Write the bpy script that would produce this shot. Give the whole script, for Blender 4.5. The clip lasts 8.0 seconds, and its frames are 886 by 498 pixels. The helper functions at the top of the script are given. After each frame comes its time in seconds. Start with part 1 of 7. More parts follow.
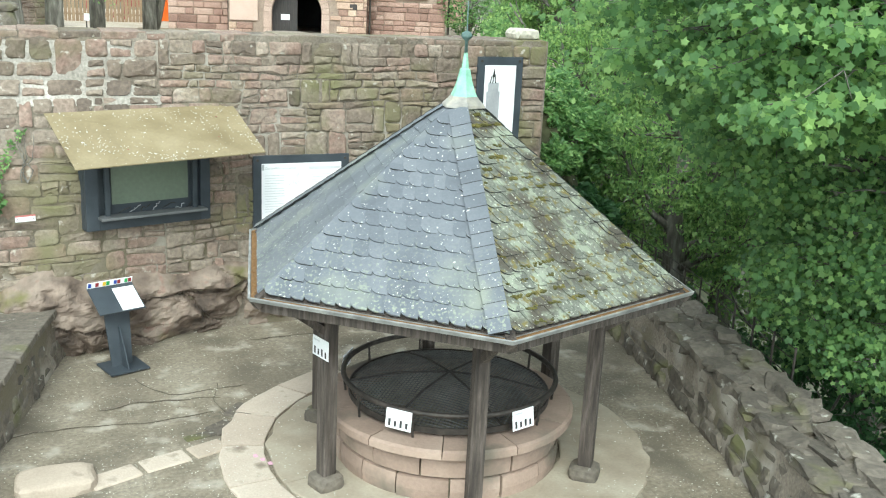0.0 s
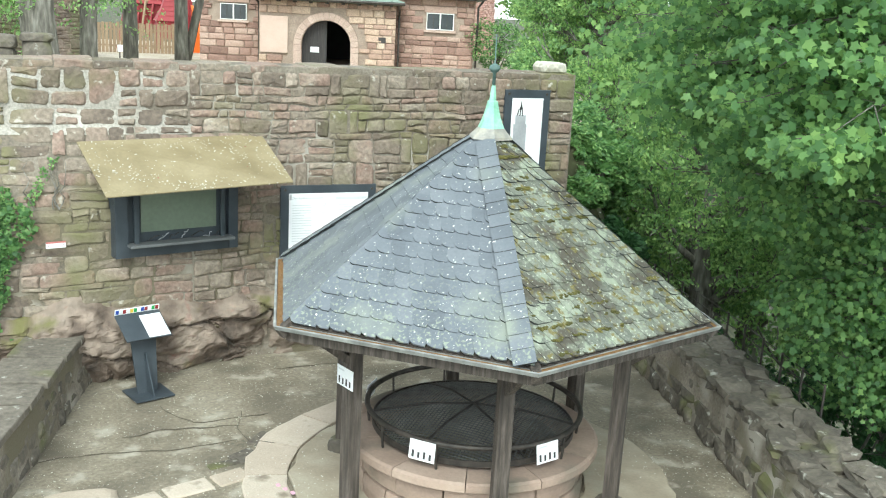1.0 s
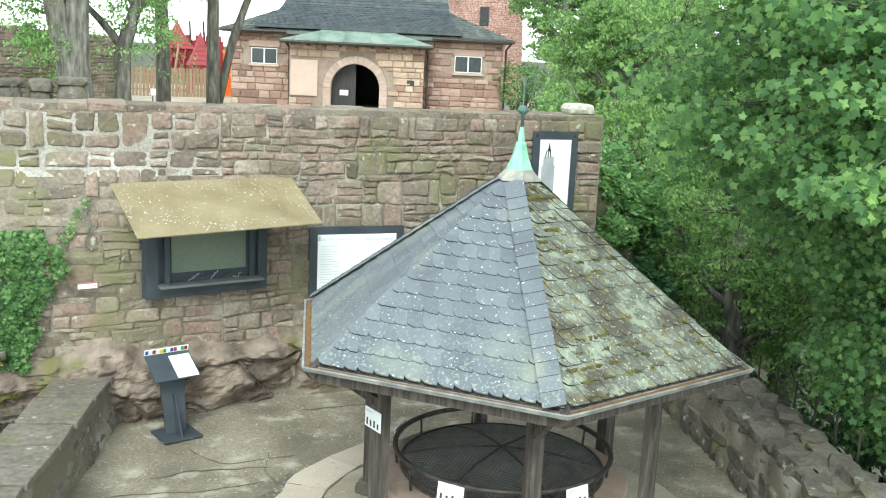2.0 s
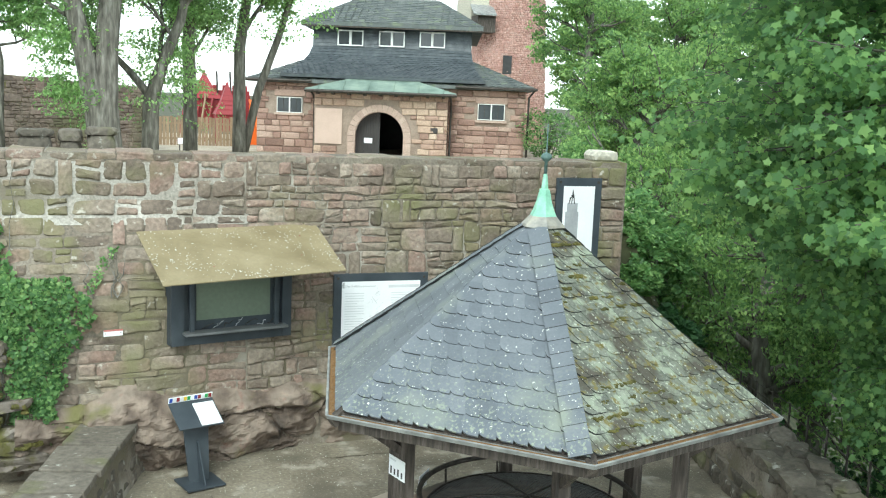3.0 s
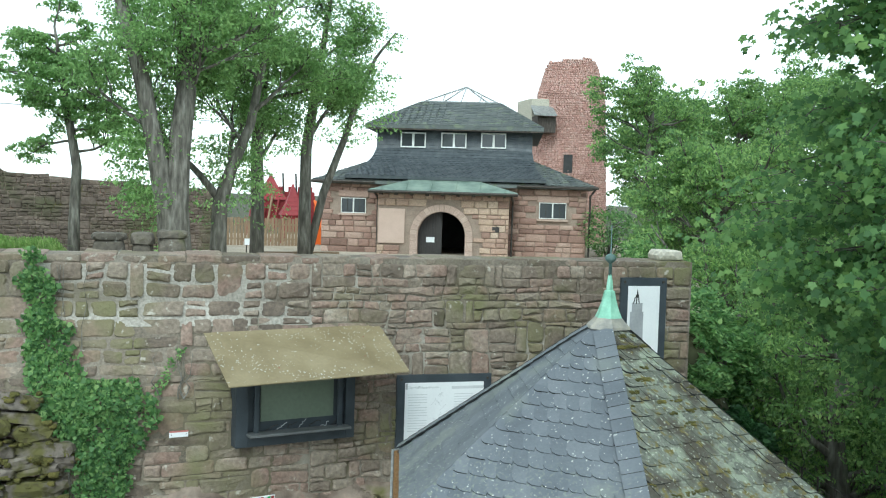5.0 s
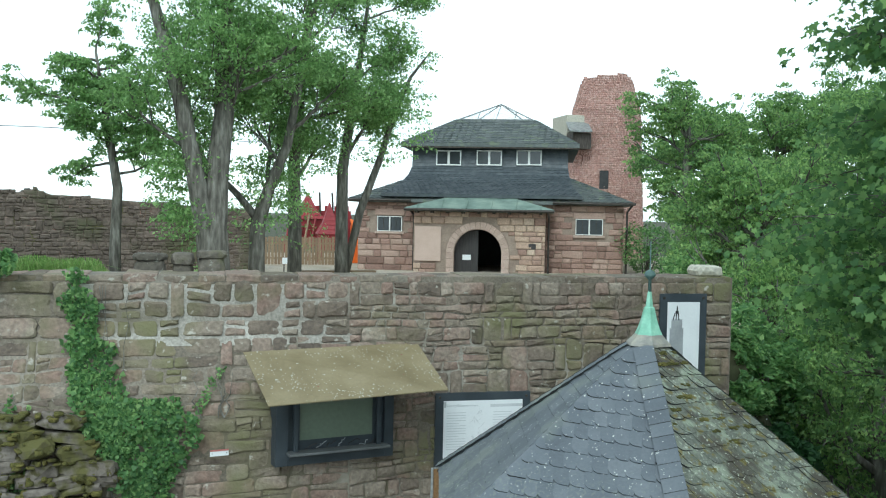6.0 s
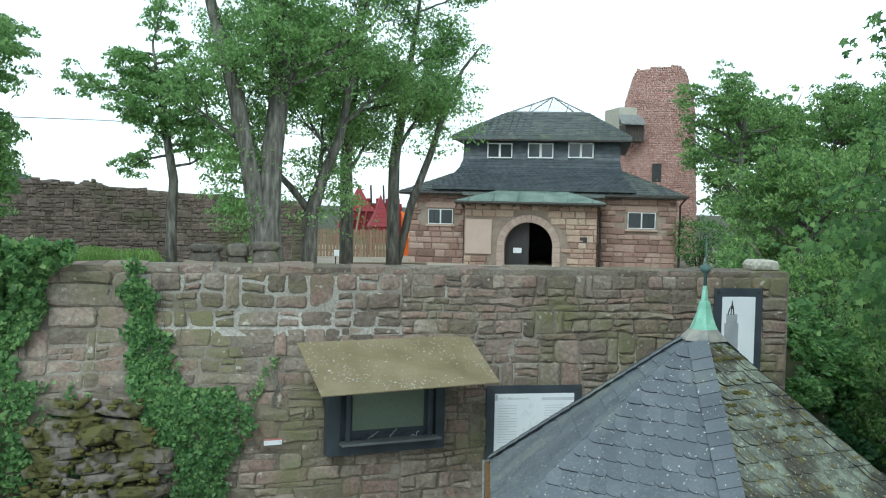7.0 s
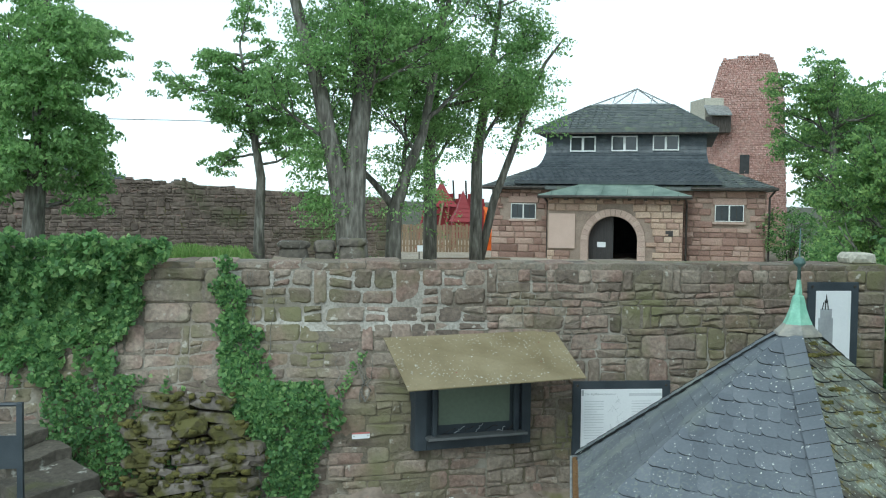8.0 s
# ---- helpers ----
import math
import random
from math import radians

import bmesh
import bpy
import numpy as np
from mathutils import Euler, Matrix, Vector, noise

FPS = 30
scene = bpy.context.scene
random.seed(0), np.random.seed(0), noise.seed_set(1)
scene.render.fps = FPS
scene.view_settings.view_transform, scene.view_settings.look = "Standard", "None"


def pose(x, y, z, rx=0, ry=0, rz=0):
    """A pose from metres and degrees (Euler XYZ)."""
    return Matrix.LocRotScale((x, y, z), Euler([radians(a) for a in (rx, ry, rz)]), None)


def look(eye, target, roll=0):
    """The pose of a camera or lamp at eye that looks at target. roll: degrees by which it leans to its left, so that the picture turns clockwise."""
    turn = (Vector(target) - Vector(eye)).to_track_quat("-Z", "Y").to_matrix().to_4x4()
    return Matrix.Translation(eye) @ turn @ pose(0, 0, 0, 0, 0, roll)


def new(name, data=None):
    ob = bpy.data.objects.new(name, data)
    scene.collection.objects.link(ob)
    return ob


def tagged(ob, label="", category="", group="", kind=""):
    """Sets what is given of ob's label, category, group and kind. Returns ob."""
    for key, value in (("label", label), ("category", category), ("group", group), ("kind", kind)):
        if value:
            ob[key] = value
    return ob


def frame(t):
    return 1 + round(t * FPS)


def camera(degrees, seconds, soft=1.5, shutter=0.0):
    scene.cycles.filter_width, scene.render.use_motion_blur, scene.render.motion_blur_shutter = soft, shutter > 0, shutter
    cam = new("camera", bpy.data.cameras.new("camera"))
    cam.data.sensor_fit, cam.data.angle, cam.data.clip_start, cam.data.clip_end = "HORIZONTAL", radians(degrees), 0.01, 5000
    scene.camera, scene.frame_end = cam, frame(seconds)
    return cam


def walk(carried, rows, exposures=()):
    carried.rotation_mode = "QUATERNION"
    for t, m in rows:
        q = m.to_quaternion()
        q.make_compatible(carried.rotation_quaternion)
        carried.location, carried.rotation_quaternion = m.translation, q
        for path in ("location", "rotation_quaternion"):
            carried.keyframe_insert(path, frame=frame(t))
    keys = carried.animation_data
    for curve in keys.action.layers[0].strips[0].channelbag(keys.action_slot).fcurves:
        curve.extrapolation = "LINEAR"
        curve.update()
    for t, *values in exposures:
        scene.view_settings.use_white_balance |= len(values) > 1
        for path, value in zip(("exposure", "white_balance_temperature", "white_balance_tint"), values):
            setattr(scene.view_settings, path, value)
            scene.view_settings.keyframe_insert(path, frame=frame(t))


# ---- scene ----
cam = camera(48.8, 8.0, soft=1.1)
PATH = [
    # seconds, x, y, z, pitch, roll, yaw
    (0, 0.042, -0.013, 4.795, -15.36, -2.65, -24.01),
    (0.5, 0.037, -0.020, 4.793, -14.70, -2.80, -23.37),
    (1, 0.031, -0.019, 4.784, -13.55, -2.95, -22.42),
    (1.5, 0.028, -0.012, 4.780, -12.35, -2.79, -21.54),
    (3, 0.028, 0.001, 4.783, -8.54, -2.28, -19.48),
    (3.5, 0.023, 0.009, 4.801, -6.81, -1.84, -18.61),
    (4, 0.020, 0.011, 4.807, -5.20, -1.60, -17.59),
    (4.5, 0.013, 0.006, 4.819, -3.90, -1.85, -16.82),
    (6, -0.014, 0.010, 4.826, -1.97, -1.13, -13.83),
    (6.5, -0.026, 0.014, 4.825, -1.86, -1.25, -12.78),
    (7, -0.043, 0.011, 4.822, -2.45, -1.32, -10.89),
    (7.5, -0.058, 0.006, 4.824, -2.94, -0.94, -8.38),
    (8, -0.081, 0.002, 4.825, -2.83, -0.70, -6.10),
]
walk(cam, [(t, pose(x, y, z, 90 + p, r, w)) for t, x, y, z, p, r, w in PATH],
     exposures=[(0.0, 1.67, 6020, -2), (1.5, 1.69, 6020, -3), (3.5, 1.28, 5900, -5), (4.5, 1.07, 5760, -6), (6.5, 0.59, 5530, -6), (8.0, 0.54, 5510, -6)])

# ---- daylight: bright overcast ----
world = bpy.data.worlds.new("overcast_sky")
scene.world = world
world.use_nodes = True
wn, wl = world.node_tree.nodes, world.node_tree.links
wn.clear()
sky = wn.new("ShaderNodeTexSky")
sky.sky_type, sky.sun_disc = "NISHITA", False
sky.sun_elevation, sky.sun_rotation = radians(55), radians(200)
sky.air_density, sky.dust_density, sky.ozone_density = 1.0, 0.6, 1.0
hsv = wn.new("ShaderNodeHueSaturation")
hsv.inputs["Saturation"].default_value = 0.12
bg = wn.new("ShaderNodeBackground")
bg.inputs["Strength"].default_value = 0.15
wo = wn.new("ShaderNodeOutputWorld")
wl.new(sky.outputs[0], hsv.inputs["Color"])
wl.new(hsv.outputs[0], bg.inputs["Color"])
wl.new(bg.outputs[0], wo.inputs["Surface"])
sun = new("sun", bpy.data.lights.new("sun", "SUN"))
sun.data.energy, sun.data.angle, sun.data.color = 1.0, radians(25), (1.0, 0.96, 0.9)
sun.matrix_world = look((-8, -14, 26), (4, 9, 0))


# ---- materials ----
def mat(name, cols, scale=5.0, rough=0.85, bump=0.3, bscale=40.0, vary=0.0, metal=0.0, spots=(), detail=6.0, spec=0.5, stretch=(1, 1, 1)):
    """cols: colours from dark to light, mixed by noise and, by vary, from piece to piece. spots: (colour, scale, from, to, vertical span or None)."""
    m = bpy.data.materials.new(name)
    m.use_nodes = True
    n, l = m.node_tree.nodes, m.node_tree.links
    b = n["Principled BSDF"]
    geo = n.new("ShaderNodeNewGeometry")
    mp = n.new("ShaderNodeMapping")
    mp.inputs["Scale"].default_value = stretch
    l.new(geo.outputs["Position"], mp.inputs["Vector"])
    na = n.new("ShaderNodeTexNoise")
    na.inputs["Scale"].default_value, na.inputs["Detail"].default_value = scale, detail
    l.new(mp.outputs[0], na.inputs["Vector"])
    fac = na.outputs["Fac"]
    if vary:
        info = n.new("ShaderNodeObjectInfo")
        add = n.new("ShaderNodeMath")
        add.operation = "ADD"
        l.new(info.outputs["Random"], add.inputs[0])
        l.new(geo.outputs["Random Per Island"], add.inputs[1])
        fr = n.new("ShaderNodeMath")
        fr.operation = "FRACT"
        l.new(add.outputs[0], fr.inputs[0])
        mx = n.new("ShaderNodeMix")
        mx.inputs["Factor"].default_value = vary
        l.new(fac, mx.inputs["A"])
        l.new(fr.outputs[0], mx.inputs["B"])
        fac = mx.outputs["Result"]
    ramp = n.new("ShaderNodeValToRGB")
    lo, hi = (0.3, 0.7) if vary < 0.3 else (0.12, 0.88)
    els = ramp.color_ramp.elements
    while len(els) < len(cols):
        els.new(0.5)
    for i, c in enumerate(cols):
        els[i].position = lo + (hi - lo) * i / max(1, len(cols) - 1)
        els[i].color = (*c, 1)
    l.new(fac, ramp.inputs[0])
    col = ramp.outputs["Color"]
    nb = n.new("ShaderNodeTexNoise")
    nb.inputs["Scale"].default_value, nb.inputs["Detail"].default_value = bscale, 8.0
    l.new(mp.outputs[0], nb.inputs["Vector"])
    grain = n.new("ShaderNodeMix")
    grain.data_type, grain.blend_type = "RGBA", "OVERLAY"
    grain.inputs["Factor"].default_value = 0.7 if bump >= 0.3 else 0.2
    l.new(col, grain.inputs["A"])
    l.new(nb.outputs["Fac"], grain.inputs["B"])
    col = grain.outputs["Result"]
    for c, sc, a, z, *span in spots:
        ns = n.new("ShaderNodeTexNoise")
        ns.inputs["Scale"].default_value, ns.inputs["Detail"].default_value = sc, 5.0
        l.new(geo.outputs["Position"], ns.inputs["Vector"])
        rm = n.new("ShaderNodeMapRange")
        rm.inputs["From Min"].default_value, rm.inputs["From Max"].default_value = a, z
        l.new(ns.outputs["Fac"], rm.inputs["Value"])
        f2 = rm.outputs["Result"]
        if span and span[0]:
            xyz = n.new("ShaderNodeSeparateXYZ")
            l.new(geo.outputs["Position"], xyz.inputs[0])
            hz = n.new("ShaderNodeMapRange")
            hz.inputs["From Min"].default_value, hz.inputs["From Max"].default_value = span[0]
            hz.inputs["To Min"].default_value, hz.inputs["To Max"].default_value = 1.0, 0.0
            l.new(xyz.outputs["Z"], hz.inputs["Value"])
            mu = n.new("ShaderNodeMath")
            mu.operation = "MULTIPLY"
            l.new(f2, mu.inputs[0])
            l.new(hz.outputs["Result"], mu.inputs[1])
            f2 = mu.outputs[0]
        mm = n.new("ShaderNodeMix")
        mm.data_type = "RGBA"
        l.new(f2, mm.inputs["Factor"])
        l.new(col, mm.inputs["A"])
        mm.inputs["B"].default_value = (*c, 1)
        col = mm.outputs["Result"]
    l.new(col, b.inputs["Base Color"])
    rr = n.new("ShaderNodeMapRange")
    rr.inputs["To Min"].default_value, rr.inputs["To Max"].default_value = max(0.02, rough - 0.12), min(1.0, rough + 0.12)
    l.new(nb.outputs["Fac"], rr.inputs["Value"])
    l.new(rr.outputs["Result"], b.inputs["Roughness"])
    b.inputs["Metallic"].default_value = metal
    b.inputs["Specular IOR Level"].default_value = spec
    if bump:
        bp = n.new("ShaderNodeBump")
        bp.inputs["Strength"].default_value, bp.inputs["Distance"].default_value = bump, 0.02
        l.new(nb.outputs["Fac"], bp.inputs["Height"])
        l.new(bp.outputs[0], b.inputs["Normal"])
    return m


def leaf_mat(name, cols, thru=0.55):
    m = mat(name, cols, scale=0.6, rough=0.5, bump=0, bscale=3.0, vary=0.6, spec=0.35)
    n, l = m.node_tree.nodes, m.node_tree.links
    b = n["Principled BSDF"]
    tr = n.new("ShaderNodeBsdfTranslucent")
    src = b.inputs["Base Color"].links[0].from_socket
    l.new(src, tr.inputs["Color"])
    ms = n.new("ShaderNodeMixShader")
    ms.inputs[0].default_value = thru
    l.new(b.outputs[0], ms.inputs[1])
    l.new(tr.outputs[0], ms.inputs[2])
    l.new(ms.outputs[0], n["Material Output"].inputs["Surface"])
    return m


M_RUBBLE = mat("rubble_sandstone", [(0.095, 0.075, 0.059), (0.178, 0.14, 0.108), (0.255, 0.213, 0.166), (0.238, 0.163, 0.128), (0.345, 0.302, 0.24)], 3.0, 0.92, 0.8, 20, vary=0.6,
               spots=[((0.165, 0.155, 0.078), 1.1, 0.49, 0.68), ((0.40, 0.37, 0.31), 9.0, 0.64, 0.72)])
M_MORTAR = mat("lime_mortar", [(0.12, 0.10, 0.077), (0.185, 0.157, 0.122), (0.275, 0.24, 0.195)], 1.3, 0.95, 0.7, 30, spots=[((0.36, 0.33, 0.28), 0.8, 0.55, 0.64), ((0.15, 0.13, 0.085), 1.0, 0.50, 0.64)])
M_REPOINT = mat("pale_new_mortar", [(0.27, 0.245, 0.205), (0.36, 0.335, 0.29), (0.44, 0.415, 0.37)], 2.5, 0.95, 0.5, 30, spots=[((0.20, 0.175, 0.13), 1.3, 0.56, 0.66)])
M_BEDROCK = mat("red_bedrock", [(0.06, 0.046, 0.036), (0.14, 0.104, 0.08), (0.215, 0.168, 0.132), (0.255, 0.205, 0.162), (0.27, 0.145, 0.115)], 2.4, 0.9, 1.0, 7,
                spots=[((0.14, 0.13, 0.05), 1.6, 0.58, 0.7)])
M_GREYSTONE = mat("weathered_grey_stone", [(0.06, 0.053, 0.042), (0.125, 0.108, 0.085), (0.20, 0.175, 0.142)], 3.0, 0.95, 0.8, 16, vary=0.4,
                  spots=[((0.40, 0.39, 0.34), 7.0, 0.63, 0.71), ((0.12, 0.12, 0.05), 1.5, 0.58, 0.7)])
M_ASHLAR = mat("red_sandstone_ashlar", [(0.194, 0.119, 0.093), (0.281, 0.176, 0.140), (0.349, 0.228, 0.181), (0.407, 0.294, 0.237)], 2.0, 0.9, 0.3, 25, vary=0.75)
M_POINTING = mat("sandy_pointing", [(0.25, 0.19, 0.15), (0.34, 0.27, 0.215)], 4.0, 0.95, 0.4, 40)
M_PORCH = mat("pale_pink_ashlar", [(0.28, 0.18, 0.14), (0.39, 0.265, 0.205), (0.46, 0.335, 0.25), (0.50, 0.385, 0.295)], 2.0, 0.9, 0.3, 25, vary=0.75)
M_DRESSED = mat("dressed_pink_sandstone", [(0.34, 0.25, 0.20), (0.46, 0.34, 0.28), (0.52, 0.41, 0.34)], 3.0, 0.88, 0.3, 35, vary=0.35)
M_WELLSTONE = mat("brown_pink_well_stone", [(0.20, 0.145, 0.112), (0.325, 0.24, 0.188), (0.405, 0.318, 0.255)], 2.2, 0.9, 0.28, 30, vary=0.4, spots=[((0.15, 0.13, 0.10), 1.6, 0.54, 0.7)])
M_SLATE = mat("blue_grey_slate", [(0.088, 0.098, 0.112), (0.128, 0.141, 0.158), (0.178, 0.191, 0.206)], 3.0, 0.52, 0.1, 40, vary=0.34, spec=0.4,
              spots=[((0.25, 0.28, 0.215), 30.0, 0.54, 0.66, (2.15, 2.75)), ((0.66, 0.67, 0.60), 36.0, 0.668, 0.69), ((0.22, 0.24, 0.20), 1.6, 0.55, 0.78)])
M_SLATE_MOSS = mat("mossy_slate", [(0.075, 0.078, 0.070), (0.15, 0.16, 0.13), (0.27, 0.29, 0.23)], 5.0, 0.75, 0.5, 50, vary=0.4,
                   spots=[((0.26, 0.29, 0.22), 9.0, 0.53, 0.60), ((0.075, 0.068, 0.052), 2.6, 0.50, 0.60), ((0.15, 0.125, 0.04), 14.0, 0.56, 0.66), ((0.42, 0.44, 0.36), 34.0, 0.60, 0.67)])
M_SLATE_FAR = mat("dark_slate_cladding", [(0.052, 0.062, 0.070), (0.080, 0.092, 0.101), (0.115, 0.127, 0.135)], 3.0, 0.5, 0.25, 30, vary=0.22)
M_SLATE_GREEN = mat("green_grey_slate", [(0.060, 0.070, 0.070), (0.105, 0.118, 0.112), (0.150, 0.160, 0.150)], 2.0, 0.6, 0.3, 30, vary=0.5,
                    spots=[((0.17, 0.20, 0.13), 2.5, 0.55, 0.7)])
M_COPPER = mat("green_copper", [(0.20, 0.42, 0.30), (0.29, 0.55, 0.41), (0.42, 0.66, 0.52)], 6.0, 0.55, 0.1, 50)
M_COPPER_DULL = mat("dull_copper_sheet", [(0.13, 0.18, 0.15), (0.20, 0.26, 0.215), (0.27, 0.33, 0.27)], 2.0, 0.5, 0.1, 30)
M_LEAD = mat("grey_lead", [(0.20, 0.195, 0.18), (0.30, 0.285, 0.25), (0.38, 0.35, 0.28)], 9.0, 0.5, 0.1, 40)
M_ZINC = mat("zinc_gutter", [(0.16, 0.165, 0.16), (0.26, 0.265, 0.255), (0.38, 0.385, 0.37)], 7.0, 0.45, 0.1, 50, metal=0.1)
M_DARKWOOD = mat("dark_weathered_oak", [(0.028, 0.022, 0.018), (0.065, 0.052, 0.042), (0.12, 0.10, 0.085)], 3.0, 0.75, 0.5, 18, stretch=(9, 9, 0.7))
M_IRON = mat("black_iron", [(0.026, 0.023, 0.020), (0.05, 0.043, 0.037), (0.08, 0.067, 0.056)], 12.0, 0.55, 0.2, 60, metal=0.4)
M_STEEL = mat("anthracite_steel", [(0.030, 0.038, 0.046), (0.042, 0.052, 0.062), (0.055, 0.066, 0.076)], 3.0, 0.5, 0.05, 60)
M_WHITE = mat("white_print", [(0.76, 0.77, 0.78), (0.82, 0.83, 0.83)], 2.0, 0.45, 0, 40)
# Black of print and joints, also painted where openings lie in the dark.
M_BLACK = mat("black_print_and_openings", [(0.02, 0.02, 0.02), (0.04, 0.04, 0.04)], 3.0, 0.6, 0, 30)
M_GREYINK = mat("grey_print", [(0.30, 0.31, 0.32), (0.42, 0.43, 0.44)], 3.0, 0.6, 0, 30)
M_FAINT = mat("faint_grey_print", [(0.55, 0.56, 0.57), (0.62, 0.63, 0.64)], 3.0, 0.6, 0, 30)
M_RED = mat("red_paint", [(0.20, 0.018, 0.024), (0.30, 0.03, 0.035)], 4.0, 0.55, 0.1, 30, vary=0.4)
M_ORANGE = mat("orange_plastic", [(0.80, 0.14, 0.02), (0.88, 0.20, 0.03)], 2.0, 0.4, 0, 30)
M_BLUEINK = mat("blue_print", [(0.02, 0.05, 0.30), (0.03, 0.08, 0.40)], 3.0, 0.5, 0, 30)
M_YELLOWINK = mat("yellow_print", [(0.75, 0.50, 0.04), (0.80, 0.58, 0.08)], 3.0, 0.5, 0, 30)
M_GREENINK = mat("green_print", [(0.03, 0.30, 0.07), (0.05, 0.38, 0.1)], 3.0, 0.5, 0, 30)
M_CANOPY = mat("bronze_metal_sheet", [(0.185, 0.145, 0.075), (0.235, 0.19, 0.105), (0.28, 0.23, 0.135)], 2.2, 0.55, 0.05, 30,
               spots=[((0.62, 0.62, 0.58), 26.0, 0.675, 0.70)])
M_CONCRETE = mat("worn_screed_paving", [(0.13, 0.11, 0.08), (0.215, 0.185, 0.135), (0.29, 0.255, 0.195)], 1.3, 0.75, 0.35, 22,
                 spots=[((0.125, 0.108, 0.078), 0.9, 0.53, 0.66), ((0.38, 0.345, 0.28), 2.6, 0.57, 0.68), ((0.46, 0.43, 0.36), 55.0, 0.64, 0.70)])
M_FLAG = mat("pale_flagstone", [(0.336, 0.280, 0.213), (0.458, 0.385, 0.308), (0.54, 0.475, 0.388)], 3.0, 0.85, 0.28, 45, vary=0.45,
             spots=[((0.24, 0.20, 0.15), 3.0, 0.60, 0.7)])
M_SOIL = mat("woodland_ground", [(0.03, 0.035, 0.015), (0.06, 0.065, 0.03), (0.10, 0.09, 0.05)], 0.8, 0.95, 0.6, 10)
M_GRAVEL = mat("pale_sandy_gravel", [(0.32, 0.27, 0.20), (0.42, 0.36, 0.28), (0.50, 0.44, 0.35)], 0.7, 0.95, 0.4, 20)
M_BARK = mat("grey_bark", [(0.060, 0.055, 0.045), (0.13, 0.12, 0.10), (0.235, 0.225, 0.195)], 4.0, 0.95, 0.9, 10, stretch=(2.5, 2.5, 0.5))
M_TOWER = mat("red_rubble_tower", [(0.36, 0.20, 0.165), (0.45, 0.27, 0.225), (0.51, 0.335, 0.285), (0.55, 0.40, 0.345)], 1.5, 0.95, 0.6, 8, vary=0.4)
M_PALESTONE = mat("pale_limestone", [(0.42, 0.39, 0.31), (0.52, 0.49, 0.41)], 2.0, 0.9, 0.3, 15, vary=0.3)
M_FRAME = mat("white_window_paint", [(0.68, 0.68, 0.65), (0.76, 0.76, 0.73)], 5.0, 0.5, 0.05, 40)
M_DARKDOOR = mat("dark_door_wood", [(0.025, 0.022, 0.022), (0.05, 0.043, 0.04)], 3.0, 0.6, 0.2, 30, stretch=(8, 8, 0.6))
M_WOOD = mat("pale_larch_wood", [(0.19, 0.13, 0.08), (0.27, 0.19, 0.115), (0.33, 0.245, 0.155)], 3.0, 0.75, 0.3, 25, vary=0.4, stretch=(5, 5, 0.6))
M_SCREEN = mat("green_grey_screen", [(0.15, 0.185, 0.135), (0.18, 0.215, 0.16)], 1.0, 0.4, 0, 20)
L_MAPLE = leaf_mat("maple_leaves", [(0.075, 0.155, 0.062), (0.14, 0.27, 0.098), (0.225, 0.385, 0.13), (0.36, 0.54, 0.17)], 0.62)
L_WOOD = leaf_mat("woodland_leaves", [(0.095, 0.175, 0.072), (0.185, 0.32, 0.115), (0.30, 0.46, 0.155), (0.46, 0.62, 0.21)], 0.62)
L_ASH = leaf_mat("ash_leaves", [(0.16, 0.275, 0.11), (0.28, 0.45, 0.165), (0.44, 0.63, 0.24)], 0.62)
L_IVY = leaf_mat("ivy_leaves", [(0.08, 0.165, 0.066), (0.145, 0.28, 0.10), (0.235, 0.40, 0.14), (0.42, 0.58, 0.22)])
# Leaves below the parapet: the canopy's shade is put into their darker colour.
L_SHADED = leaf_mat("leaves_with_painted_shade", [(0.028, 0.070, 0.030), (0.050, 0.120, 0.045), (0.085, 0.180, 0.062)])
L_GRASS = leaf_mat("grass_blades", [(0.13, 0.25, 0.06), (0.24, 0.39, 0.10), (0.38, 0.45, 0.17)])
L_MOSS = mat("moss_cushions", [(0.05, 0.05, 0.014), (0.105, 0.098, 0.024), (0.18, 0.155, 0.04)], 7.0, 0.98, 1.0, 90)


def glass(name, tint, rough=0.05):
    m = mat(name, [tint, tuple(c * 1.3 for c in tint)], 1.0, rough, 0, 10)
    return m


M_PANE = glass("dark_window_glass", (0.05, 0.055, 0.06), 0.08)
M_LANTERN = bpy.data.materials.new("clear_roof_glass")
M_LANTERN.use_nodes = True
ln, ll = M_LANTERN.node_tree.nodes, M_LANTERN.node_tree.links
ln["Principled BSDF"].inputs["Roughness"].default_value = 0.05
clear = ln.new("ShaderNodeBsdfTransparent")
both = ln.new("ShaderNodeMixShader")
both.inputs[0].default_value = 0.15
ll.new(clear.outputs[0], both.inputs[1])
ll.new(ln["Principled BSDF"].outputs[0], both.inputs[2])
ll.new(both.outputs[0], ln["Material Output"].inputs["Surface"])


# ---- mesh helpers ----
def link(name, bm, material, smooth=False):
    me = bpy.data.meshes.new(name)
    bmesh.ops.recalc_face_normals(bm, faces=bm.faces)
    bm.to_mesh(me)
    bm.free()
    me.materials.append(material)
    if smooth:
        me.polygons.foreach_set("use_smooth", [True] * len(me.polygons))
    return new(name, me)


def part(name, bm, material, parent, label="", smooth=False):
    ob = link(name, bm, material, smooth)
    ob.parent = parent
    if label:
        tagged(ob, label)
    return ob


def thing(name, label, category, m=None, group="", kind=""):
    ob = tagged(new(name), label, category, group, kind)
    if m:
        ob.matrix_world = m
    return ob


